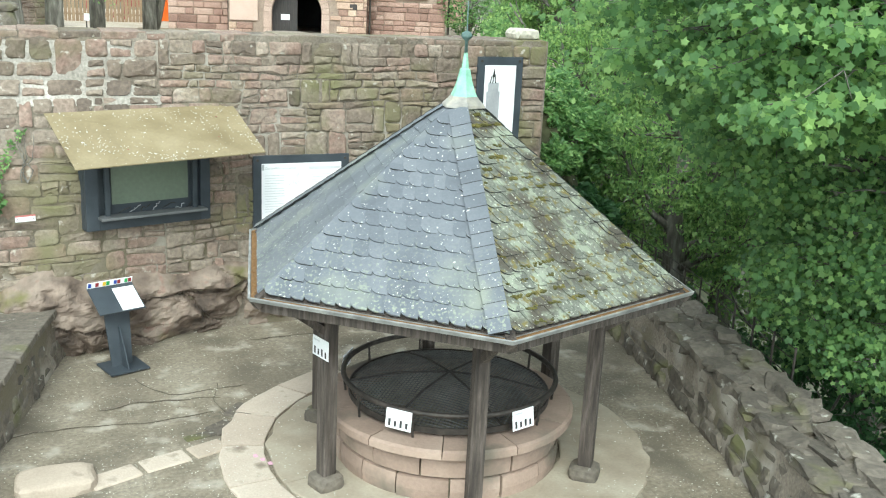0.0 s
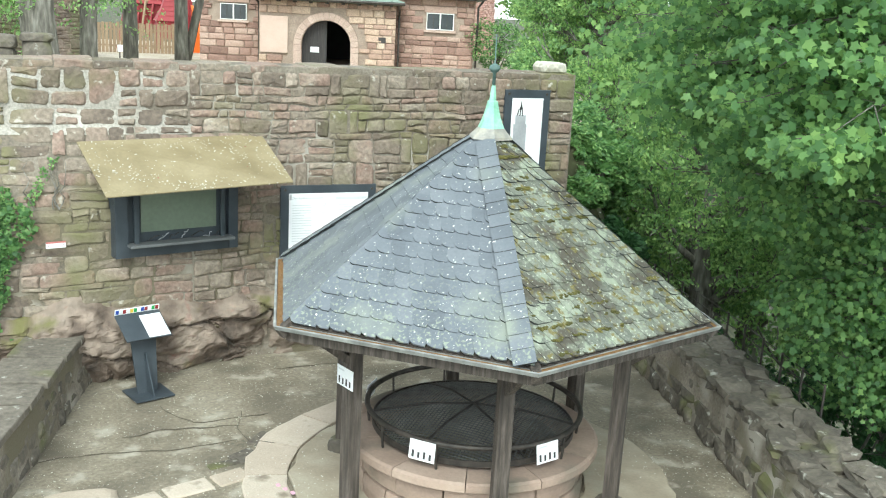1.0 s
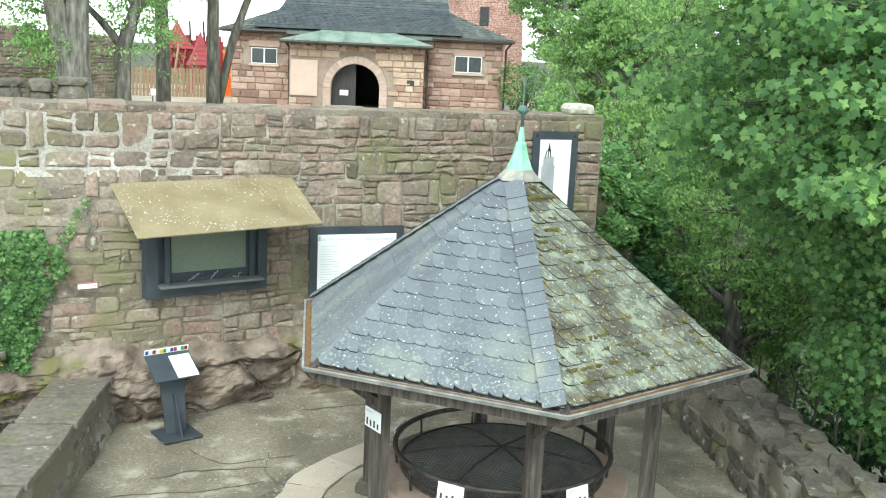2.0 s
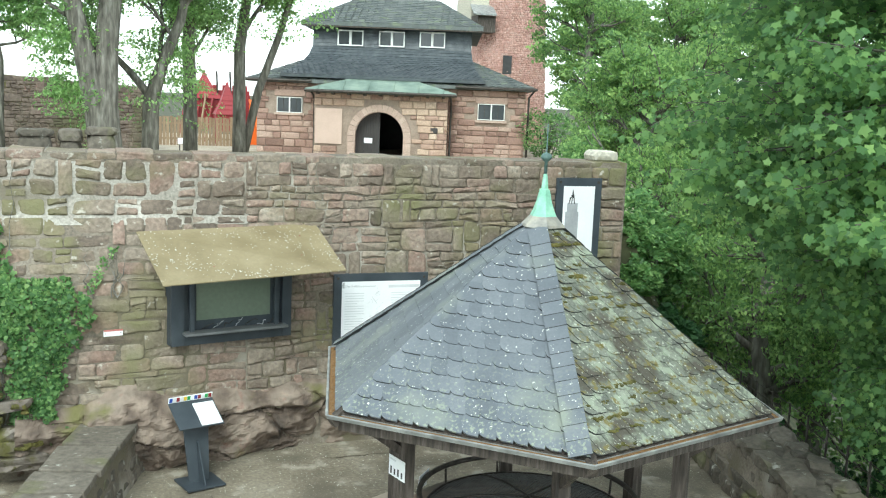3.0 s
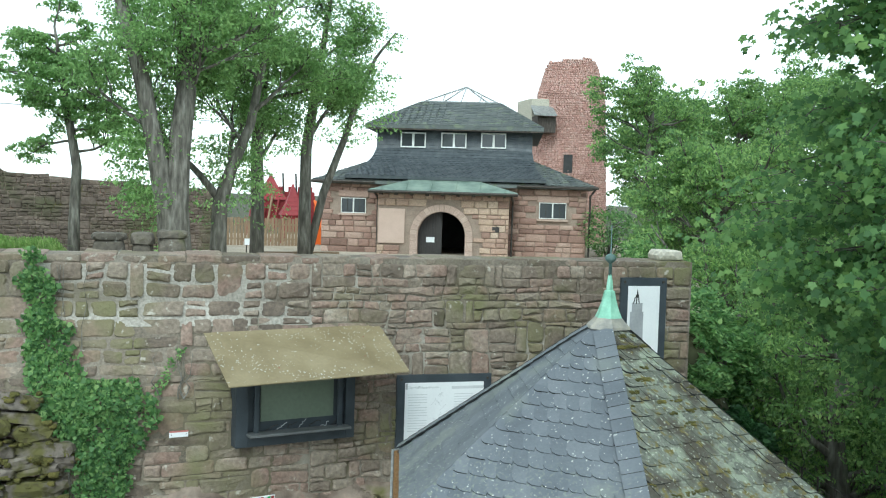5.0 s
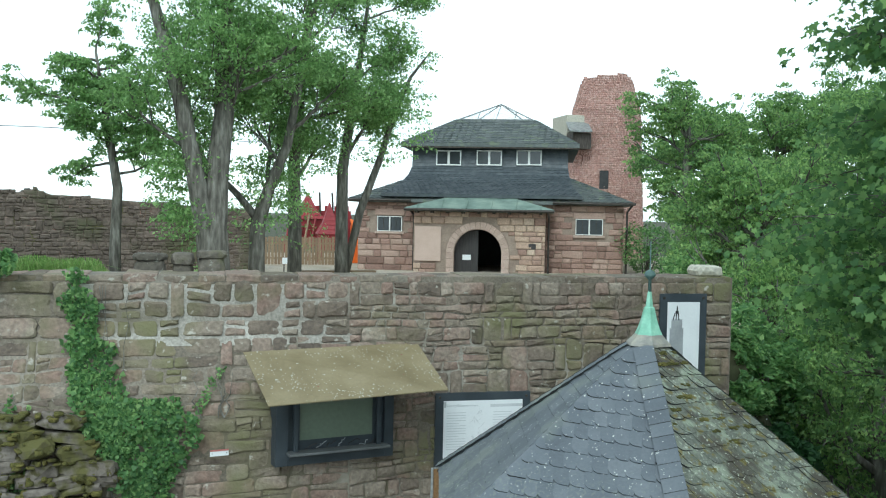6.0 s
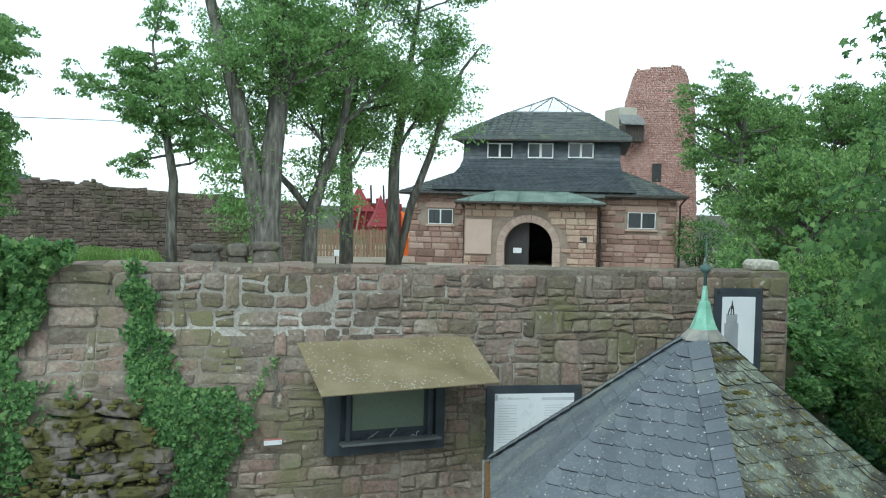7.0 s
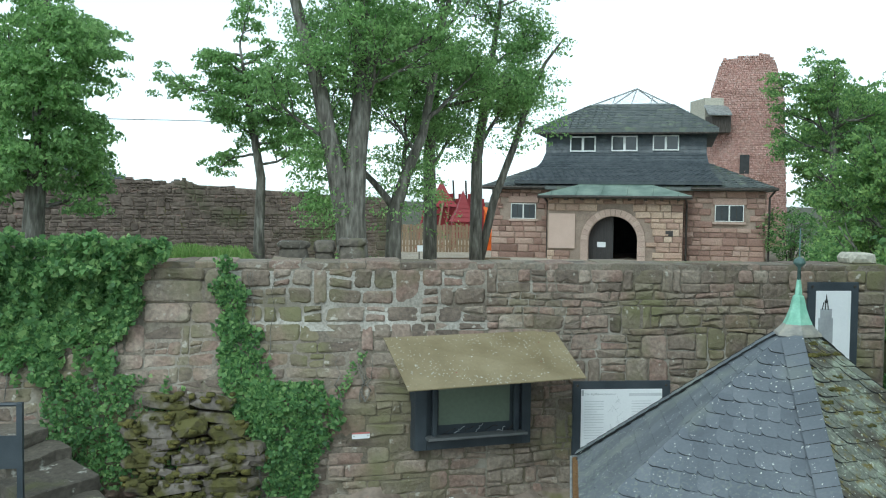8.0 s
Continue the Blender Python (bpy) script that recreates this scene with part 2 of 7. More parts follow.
def box(bm, x0, x1, y0, y1, z0, z1, bevel=0.0):
    r = bmesh.ops.create_cube(bm, size=1.0, matrix=Matrix.LocRotScale(((x0 + x1) / 2, (y0 + y1) / 2, (z0 + z1) / 2), None, (x1 - x0, y1 - y0, z1 - z0)))
    if bevel:
        es = {e for v in r["verts"] for e in v.link_edges}
        bmesh.ops.bevel(bm, geom=list(es), offset=bevel, segments=2, affect="EDGES", profile=0.6)
    return bm


def boxes(*dims, bevel=0.0):
    bm = bmesh.new()
    for d in dims:
        box(bm, *d, bevel=bevel)
    return bm


def tube(bm, pts, radii, n=8, cap=True):
    """A tapered tube along points."""
    pts = [Vector(p) for p in pts]
    if not hasattr(radii, "__len__"):
        radii = [radii] * len(pts)
    rings, side = [], None
    for i, p in enumerate(pts):
        d = (pts[min(i + 1, len(pts) - 1)] - pts[max(i - 1, 0)]).normalized()
        if side is None:
            side = d.orthogonal().normalized()
        side = (side - d * side.dot(d)).normalized()
        up = d.cross(side)
        rings.append([bm.verts.new(p + (side * math.cos(a) + up * math.sin(a)) * radii[i]) for a in (2 * math.pi * k / n for k in range(n))])
    for a, b in zip(rings, rings[1:]):
        for k in range(n):
            bm.faces.new((a[k], a[(k + 1) % n], b[(k + 1) % n], b[k]))
    if cap:
        bm.faces.new(rings[0][::-1])
        bm.faces.new(rings[-1])
    return bm


def tubes(*specs, n=8):
    bm = bmesh.new()
    for pts, r in specs:
        tube(bm, pts, r, n)
    return bm


def loft(bm, loops, closed=True, caps=False):
    """Faces between loops of equally many points."""
    rows = [[bm.verts.new(p) for p in loop] for loop in loops]
    n = len(rows[0])
    for a, b in zip(rows, rows[1:]):
        for k in range(n if closed else n - 1):
            bm.faces.new((a[k], a[(k + 1) % n], b[(k + 1) % n], b[k]))
    if caps:
        bm.faces.new(rows[0][::-1])
        bm.faces.new(rows[-1])
    return bm


def ring(r, z, n, a0=0.0, cx=0.0, cy=0.0):
    return [(cx + r * math.cos(a0 + 2 * math.pi * k / n), cy + r * math.sin(a0 + 2 * math.pi * k / n), z) for k in range(n)]


def lump(bm, centre, size, seed, rough=0.22, cuts=2, spin=0.0):
    """A rough boulder."""
    r = bmesh.ops.create_icosphere(bm, subdivisions=cuts, radius=0.5)
    off = Vector((seed * 3.7, seed * 1.3, -seed))
    rot = Matrix.Rotation(spin, 3, "Z")
    for v in r["verts"]:
        c = v.co * 2
        q = Vector([math.copysign(abs(a) ** 0.5, a) for a in c]) * 0.5
        q *= 1 + rough * noise.noise(c * 1.3 + off) + rough * 0.6 * noise.noise(c * 3.1 + off) - rough * 0.5 * abs(noise.noise(c * 2.0 - off))
        v.co = rot @ Vector((q.x * size[0], q.y * size[1], q.z * size[2])) + Vector(centre)
    return bm


def raw(name, verts, faces, material, parent=None):
    me = bpy.data.meshes.new(name)
    me.from_pydata(verts, [], faces)
    me.materials.append(material)
    ob = new(name, me)
    ob.parent = parent
    return ob


# ---- stones: a few shapes, shared by all pieces ----
def stone_shape(seed, rounded):
    """A facing stone one unit wide and high, its face towards -y, standing in y from -0.5 to 0.5."""
    rnd = random.Random(seed)
    out = []
    for sx, sz in ((-1, -1), (0, -1), (1, -1), (1, 0), (1, 1), (0, 1), (-1, 1), (-1, 0)):
        j = 0.035 * rounded
        c = 1 - 0.13 * rounded * rnd.random() if sx and sz else 1 - 0.04 * rounded * rnd.random()
        out.append((0.5 * sx * c + rnd.uniform(-j, j), 0.5 * sz * c + rnd.uniform(-j, j)))
    vs = [(x, 0.5, z) for x, z in out] + [(x, -0.22 - 0.1 * rnd.random(), z) for x, z in out]
    vs += [(x * 0.86, -0.40 - 0.12 * rnd.random(), z * 0.80) for x, z in out]
    vs.append((rnd.uniform(-0.15, 0.15), -0.5 - 0.1 * rnd.random(), rnd.uniform(-0.12, 0.12)))
    fs = []
    for a in (0, 8):
        fs += [(a + k, a + (k + 1) % 8, a + 8 + (k + 1) % 8, a + 8 + k) for k in range(8)]
    fs += [(16 + k, 16 + (k + 1) % 8, 24) for k in range(8)]
    return vs, fs


STONES = [stone_shape(100 + i, 1.5) for i in range(14)]
BLOCKS = [stone_shape(200 + i, 0.45) for i in range(8)]


def stone_meshes(name, shapes, material):
    out = []
    for vs, fs in shapes:
        me = bpy.data.meshes.new(name)
        me.from_pydata(vs, [], fs)
        me.materials.append(material)
        out.append(me)
    return out


def courses(x0, x1, z0, z1, seed, hs=(0.13, 0.24), ws=(0.18, 0.52), gap=0.014, wave=0.02):
    """Stones of a coursed rubble wall: centre x, z, width, height."""
    rnd = random.Random(seed)
    z, out, row = z0, [], 0
    while z < z1 - 0.03:
        h = min(rnd.uniform(*hs), z1 - z)
        if z1 - z - h < 0.07:
            h = z1 - z
        x = x0 - rnd.random() * 0.2
        while x < x1 - 0.03:
            w = min(rnd.uniform(*ws) * (0.8 + h * 1.6), x1 - x)
            if x1 - x - w < 0.09:
                w = x1 - x
            a = max(x, x0)
            if x + w - a > 0.06:
                dz = wave * math.sin(x * 1.3 + row) * min(1, (z - z0) * 4, (z1 - z - h) * 4)
                if h > 0.19 and w < 0.34 and rnd.random() < 0.25:
                    k = h * rnd.uniform(0.4, 0.6)
                    out.append(((a + x + w) / 2, z + k / 2 + dz, x + w - a - gap, k - gap))
                    out.append(((a + x + w) / 2, z + (h + k) / 2 + dz, x + w - a - gap, h - k - gap))
                else:
                    out.append(((a + x + w) / 2, z + h / 2 + dz, x + w - a - gap, h - gap))
            x += w
        z += h
        row += 1
    return out


def lay(name, stones, origin, angle, depth, shapes, material, parent, keep, seed, proud=0.03):
    """Lays stones on a face through origin, along angle; keep(x, z) picks those that are parts of their own, the rest is joined."""
    rnd = random.Random(seed)
    meshes = stone_meshes(name, shapes, material)
    rot = Matrix.Rotation(angle, 4, "Z")
    base = Matrix.Translation(origin) @ rot
    verts, faces, count = [], [], 0
    for x, z, w, h in stones:
        m = base @ Matrix.LocRotScale((x, rnd.uniform(-proud, proud * 0.4), z), Euler((rnd.uniform(-0.06, 0.06), rnd.uniform(-0.03, 0.03), rnd.uniform(-0.05, 0.05))), (w, depth, h))
        i = rnd.randrange(len(shapes))
        if count < 300 and keep(x, z):
            ob = new(name, meshes[i])
            ob.parent = parent
            ob.matrix_local = m
            count += 1
        else:
            k = len(verts)
            verts += [m @ Vector(v) for v in shapes[i][0]]
            faces += [tuple(k + j for j in f) for f in shapes[i][1]]
    if verts:
        tagged(raw(name + "_rest", verts, faces, material, parent), kind="stuff")


def rubble(x0, x1, z0, z1, seed, hs, ws, joint, wave, tall=0.1):
    """Tight irregular rubble: outlines (x, z) of stones that share wavy beds and slanting joints; some reach through two courses."""
    rnd = random.Random(seed)
    beds = [z0]
    while z1 - beds[-1] > hs[1] * 1.3:
        beds.append(beds[-1] + rnd.uniform(*hs))
    beds.append(z1)
    last = len(beds) - 1

    def bed(j, x):
        if j in (0, last):
            return beds[j]
        return beds[j] + wave * (noise.noise(Vector((x * 1.1, j * 7.3, seed))) + 0.6 * noise.noise(Vector((x * 3.7, j * 5.1, seed))))

    out, taken = [], []
    for j in range(last):
        blocked, taken = sorted(taken), []
        spans, x = [], x0
        for a, b in blocked + [(x1, x1)]:
            if a - x > 0.05:
                spans.append((x, a))
            x = b
        for a, b in spans:
            cuts = [(a, a)]
            while b - cuts[-1][0] > ws[1] * 1.1:
                c = cuts[-1][0] + rnd.uniform(*ws) * rnd.choice((0.7, 1.0, 1.0, 1.3))
                c = min(c, b - ws[0] * 0.5)
                cuts.append((c + rnd.uniform(-0.02, 0.02), c + rnd.uniform(-0.02, 0.02)))
            cuts.append((b, b))
            for (l0, l1), (r0, r1) in zip(cuts, cuts[1:]):
                top = j + 1
                if j + 2 <= last and rnd.random() < tall and r0 - l0 > 0.1:
                    top = j + 2
                    taken.append((max(l0, l1), min(r0, r1)))
                    l0 = l1 = max(l0, l1)
                    r0 = r1 = min(r0, r1)
                quads = [((l0, bed(j, l0)), (r0, bed(j, r0)), (r1, bed(top, r1)), (l1, bed(top, l1)))]
                (ax, az), (bx, bz), (cx, cz), (dx, dz) = quads[0]
                if top == j + 1 and cz - bz > 0.15 and r0 - l0 < 0.4 and rnd.random() < 0.3:
                    f, g = rnd.uniform(0.35, 0.65), rnd.uniform(0.35, 0.65)
                    m, k = (ax + (dx - ax) * f, az + (dz - az) * f), (bx + (cx - bx) * g, bz + (cz - bz) * g)
                    quads = [((ax, az), (bx, bz), k, m), (m, k, (cx, cz), (dx, dz))]
                for q in quads:
                    q = [Vector(p) for p in q]
                    mid = sum(q, Vector((0, 0))) / 4
                    q = [p + Vector((math.copysign(joint / 2, mid.x - p.x), math.copysign(joint / 2, mid.y - p.y))) for p in q]
                    poly = []
                    for i in range(4):
                        p, pre, nxt = q[i], q[i - 1], q[(i + 1) % 4]
                        r = min((p - pre).length, (nxt - p).length) * rnd.uniform(0.12, 0.34)
                        e, f = (pre - p).normalized(), (nxt - p).normalized()
                        poly += [p + e * r, p + (e + f) * r * 0.28, p + f * r]
                        m = (p + nxt) / 2 + f * rnd.uniform(-0.1, 0.1) * (nxt - p).length
                        poly.append(m + (mid - m) * rnd.uniform(-0.02, 0.10))
                    out.append((mid, poly))
    return out


def stone_solid(mid, poly, rnd, proud):
    """Vertices and faces of one flush facing stone about its middle, its worn face towards -y."""
    n = len(poly)
    size = min(max(p.x for p in poly) - min(p.x for p in poly), max(p.y for p in poly) - min(p.y for p in poly))
    worn = min(0.028, size * 0.22)
    tx, tz = rnd.uniform(-0.10, 0.10), rnd.uniform(-0.12, 0.12)
    vs = []
    for y, ins in ((0.07, 0.0), (0.0, 0.0), (-proud, worn)):
        for p in poly:
            d = p - mid
            k = max(0.2, 1 - ins / max(0.02, d.length))
            v = d * k
            dy = tx * v.x + tz * v.y + (0.012 * noise.noise(Vector((p.x * 9, p.y * 9, 2))) if ins else 0)
            vs.append((v.x, y + (dy if y <= 0 else 0), v.y))
    vs.append((rnd.uniform(-0.1, 0.1) * size, -proud - rnd.uniform(0.0, 0.014), rnd.uniform(-0.1, 0.1) * size))
    fs = [(a + k, a + (k + 1) % n, a + n + (k + 1) % n, a + n + k) for a in (0, n) for k in range(n)]
    fs += [(2 * n + k, 2 * n + (k + 1) % n, 3 * n) for k in range(n)]
    return vs, fs


def lay_rubble(name, stones, place, material, parent, keep, seed, proud=(0.004, 0.026), rest=""):
    """place(x, z): the matrix of a stone there; keep(x, z) picks up to 300 that are parts of their own."""
    rnd = random.Random(seed)
    verts, faces, count = [], [], 0
    for mid, poly in stones:
        sv, sf = stone_solid(mid, poly, rnd, rnd.uniform(*proud))
        m = place(mid.x, mid.y)
        if count < 300 and keep(mid.x, mid.y):
            ob = raw(name, sv, sf, material, parent)
            ob.matrix_local = m
            count += 1
        else:
            k = len(verts)
            verts += [m @ Vector(v) for v in sv]
            faces += [tuple(k + i for i in f) for f in sf]
    if verts:
        tagged(raw(rest or name + "_rest", verts, faces, material, parent), kind="stuff")


# ---- leaves ----
def leaf_cloud(name, pts, size, material, parent=None, seed=0, shape="leaf", flat=0.5, normals=None, scatter=0.55):
    """Many small leaves at points (numpy, n x 3)."""
    rng = np.random.default_rng(seed)
    n = len(pts)
    if shape == "maple":
        ang = np.radians([-90, -40, -12, 22, 55, 90, 125, 158, 192, 220])
        rad = np.array([0.34, 0.76, 0.53, 0.95, 0.58, 1.10, 0.58, 0.95, 0.53, 0.76]) * 0.54
    elif shape == "ivy":
        ang = np.radians([-90, -35, 20, 90, 160, 215])
        rad = np.array([0.32, 0.62, 0.45, 0.68, 0.45, 0.62]) * 0.75
    elif shape == "blade":
        ang = np.radians([-96, -84, 90])
        rad = np.array([0.1, 0.1, 1.0])
    else:
        ang = np.radians([-90, 0, 90, 180])
        rad = np.array([0.55, 0.30, 0.60, 0.30])
    k = len(ang)
    flatp = np.stack([rad * np.cos(ang), rad * np.sin(ang), -0.10 * rad * rng.random(k)], 1)
    if shape in ("maple", "ivy"):
        flatp[:, 2] -= 0.35 * np.abs(flatp[:, 0]) + 0.25 * np.maximum(0, flatp[:, 1])
    nrm = rng.normal(size=(n, 3))
    nrm /= np.linalg.norm(nrm, axis=1)[:, None]
    if normals is None:
        nrm[:, 2] = np.abs(nrm[:, 2]) + flat
    else:
        nrm = nrm * scatter + normals
    nrm /= np.linalg.norm(nrm, axis=1)[:, None]
    u = np.cross(nrm, rng.normal(size=(n, 3)))
    if shape == "blade":
        u = np.cross(nrm, np.array([[0.0, 0.0, 1.0]]) + rng.normal(size=(n, 3)) * 0.35)
    u /= np.linalg.norm(u, axis=1)[:, None] + 1e-9
    v = np.cross(nrm, u)
    s = (size * rng.uniform(0.6, 1.35, n))[:, None, None]
    co = pts[:, None, :] + s * (flatp[None, :, 0:1] * u[:, None, :] + flatp[None, :, 1:2] * v[:, None, :] + flatp[None, :, 2:3] * nrm[:, None, :])
    me = bpy.data.meshes.new(name)
    me.vertices.add(n * k)
    me.vertices.foreach_set("co", co.reshape(-1).astype(np.float32))
    me.loops.add(n * k)
    me.loops.foreach_set("vertex_index", np.arange(n * k, dtype=np.int32))
    me.polygons.add(n)
    me.polygons.foreach_set("loop_start", np.arange(n, dtype=np.int32) * k)
    me.update(calc_edges=True)
    me.materials.append(material)
    ob = new(name, me)
    ob.parent = parent
    return ob


def branches(rnd, p, d, length, r, depth, segs, tips, spread=0.75, lift=0.12, wiggle=0.16, thin=0.62, forks=(2, 3)):
    """Grows a limb and its branches; fills segs with tubes and tips with leaf places."""
    n = 4
    pts, rs = [p.copy()], [r]
    for i in range(n):
        d = (d + Vector((rnd.gauss(0, wiggle), rnd.gauss(0, wiggle), rnd.gauss(0, wiggle) + lift * 0.3))).normalized()
        p = p + d * (length / n)
        pts.append(p.copy())
        rs.append(r * (1 - 0.42 * (i + 1) / n))
    segs.append((pts, rs))
    if depth == 0:
        tips.append((pts[-1], length))
        tips.append((pts[2], length))
        return
    for k in range(rnd.randint(*forks)):
        t = rnd.randint(2, n)
        out = Vector((rnd.gauss(0, 1), rnd.gauss(0, 1), rnd.gauss(0, 0.6))).normalized()
        nd = (d + out * spread + Vector((0, 0, lift))).normalized()
        branches(rnd, pts[t], nd, length * rnd.uniform(0.6, 0.8), rs[t] * thin, depth - 1, segs, tips, spread, lift, wiggle, thin, forks)
    nd = (d + Vector((rnd.gauss(0, 0.2), rnd.gauss(0, 0.2), lift))).normalized()
    branches(rnd, pts[-1], nd, length * 0.75, rs[-1], depth - 1, segs, tips, spread, lift, wiggle, thin, forks)


def tree(label, base, trunk, limbs, seed, leaves, leaf_size, material, clump=0.5, shape="leaf", depth=3, spread=0.75, lift=0.12, category="tree", extra=(), droop=0.0, kinds="tree", stems=()):
    """trunk: list of (point, radius) from the ground up; limbs: (place on the trunk 0..1, direction, length, radius)."""
    rnd = random.Random(seed)
    rng = np.random.default_rng(seed)
    top = thing(kinds, label, category, Matrix.Translation(base), group="")
    pts = [Vector(p) for p, r in trunk]
    bm = bmesh.new()
    tube(bm, pts, [r for p, r in trunk], 12)
    for stem in stems:
        tube(bm, [p for p, r in stem], [r for p, r in stem], 12)
    segs, tips = [], []
    for f, d, ln, r in limbs:
        x = f * (len(pts) - 1)
        i = min(int(x), len(pts) - 2)
        p = pts[i].lerp(pts[i + 1], x - i)
        branches(rnd, p, Vector(d).normalized(), ln, r, depth, segs, tips, spread, lift)
    for sp, sr in segs:
        tube(bm, sp, sr, 7 if sr[0] > 0.06 else 5, cap=False)
    part("trunk", bm, M_BARK, top, smooth=True)
    cs = np.array([list(p) for p, ln in tips] + [list(e) for e in extra])
    # each twig carries a few flat sprays, so that the crown breaks into tiers with gaps
    sprays = np.repeat(cs, 3, axis=0)
    sprays = sprays + rng.uniform(-1, 1, size=sprays.shape) * clump * np.array([1.3, 1.3, 0.9])
    idx = rng.integers(0, len(sprays), leaves)
    turn, reach = rng.uniform(0, 2 * np.pi, leaves), np.sqrt(rng.random(leaves))
    off = np.stack([reach * np.cos(turn), reach * np.sin(turn), rng.uniform(-0.22, 0.22, leaves)], 1) * clump * 0.85
    off[:, 2] -= 0.5 * (off[:, 0] ** 2 + off[:, 1] ** 2) / clump
    lp = sprays[idx] + off
    lp[:, 2] -= droop * rng.random(leaves)
    nr = off / (np.linalg.norm(off, axis=1)[:, None] + 1e-6) + np.array([0, 0, 0.55])
    tagged(leaf_cloud("crown", lp, leaf_size, material, top, seed, shape, normals=nr, scatter=0.75), kind="stuff")
    return top

# ================= the setting =================
WALL_Y, WALL_TOP = 12.96, 4.02


def edge_x(y):
    """Where the castle rock breaks away to the wood."""
    return 7.9 if y < 13 else 7.9 + 0.62 * (y - 13)


def ground_z(x, y):
    z = -0.06 if y < 13.3 else 2.85 - 0.016 * (min(y, 60) - 13.3)
    if y > 13.3 and x < -0.6:
        z += 1.1 * min(1, (-0.6 - x) / 0.8) * max(0, min(1, (18 - y) / 3.5))
    over = x - edge_x(y)
    if over > 0:
        z = z * max(0, 1 - over / 1.5) - min(14, over * 0.85) * (1 if over > 0.3 else over / 0.3)
    return z + (0.25 * noise.noise(Vector((x * 0.3, y * 0.3, 0))) if over > 1 else 0)


def build_ground():
    xs = [-2500, -600, -200, -80, -50, -40] + [-32 + 1.0 * i for i in range(90)] + [62, 80, 140, 300, 900, 2500]
    ys = [-2500, -600, -120, -40, -20] + [-10 + 1.0 * i for i in range(23)] + [12.9, 13.28, 13.36] + [14 + 1.0 * i for i in range(60)] + [80, 100, 160, 400, 1000, 2500]
    vs = [(x, y, ground_z(x, y)) for y in ys for x in xs]
    n = len(xs)
    fs = [(j * n + i, j * n + i + 1, (j + 1) * n + i + 1, (j + 1) * n + i) for j in range(len(ys) - 1) for i in range(n - 1)]
    tagged(raw("ground", vs, fs, M_SOIL), "dark woodland soil sloping away below the castle", "ground", kind="structure")
    vs = [(x, y, ground_z(x, y) + 0.03) for y in (13.75, 16, 20, 26, 32, 38, 46, 56, 66) for x in (-12, -6, -1.4, 0, 3, 6, 7.5)]
    vs = [(min(x, edge_x(y) - 0.3) if x < 7.5 else edge_x(y) - 0.2, y, z) for x, y, z in vs]
    fs = [(j * 7 + i, j * 7 + i + 1, j * 7 + i + 8, j * 7 + i + 7) for j in range(8) for i in range(2, 6)]
    tagged(raw("courtyard_gravel", vs, fs, M_GRAVEL), "pale sandy gravel of the upper courtyard", "gravel", kind="structure")


def floor_slab():
    bm = bmesh.new()
    xs = [-1.2 + 0.25 * i for i in range(38)]
    ys = [2 + 0.3 * i for i in range(38)]
    top = [[bm.verts.new((min(x, edge_x(y)), min(y, 13.25), 0.018 * noise.noise(Vector((x, y, 0)) * 0.8) - 0.012 * max(0, 2 - abs(x - 4)))) for x in xs] for y in ys]
    for a, b in zip(top, top[1:]):
        for i in range(len(xs) - 1):
            bm.faces.new((a[i], a[i + 1], b[i + 1], b[i]))
    ob = link("floor", bm, M_CONCRETE, True)
    return tagged(ob, "worn brown screed paving, cracked and damp in places", "floor", kind="structure")


def lower_bulge(x, z):
    """The older foot of the wall stands out and turns towards the stairs."""
    k = max(0.0, min(1.0, (2.95 - x) / 2.3))
    return 0.5 * k * max(0.0, min(1.0, (3.4 - z) / 1.2))


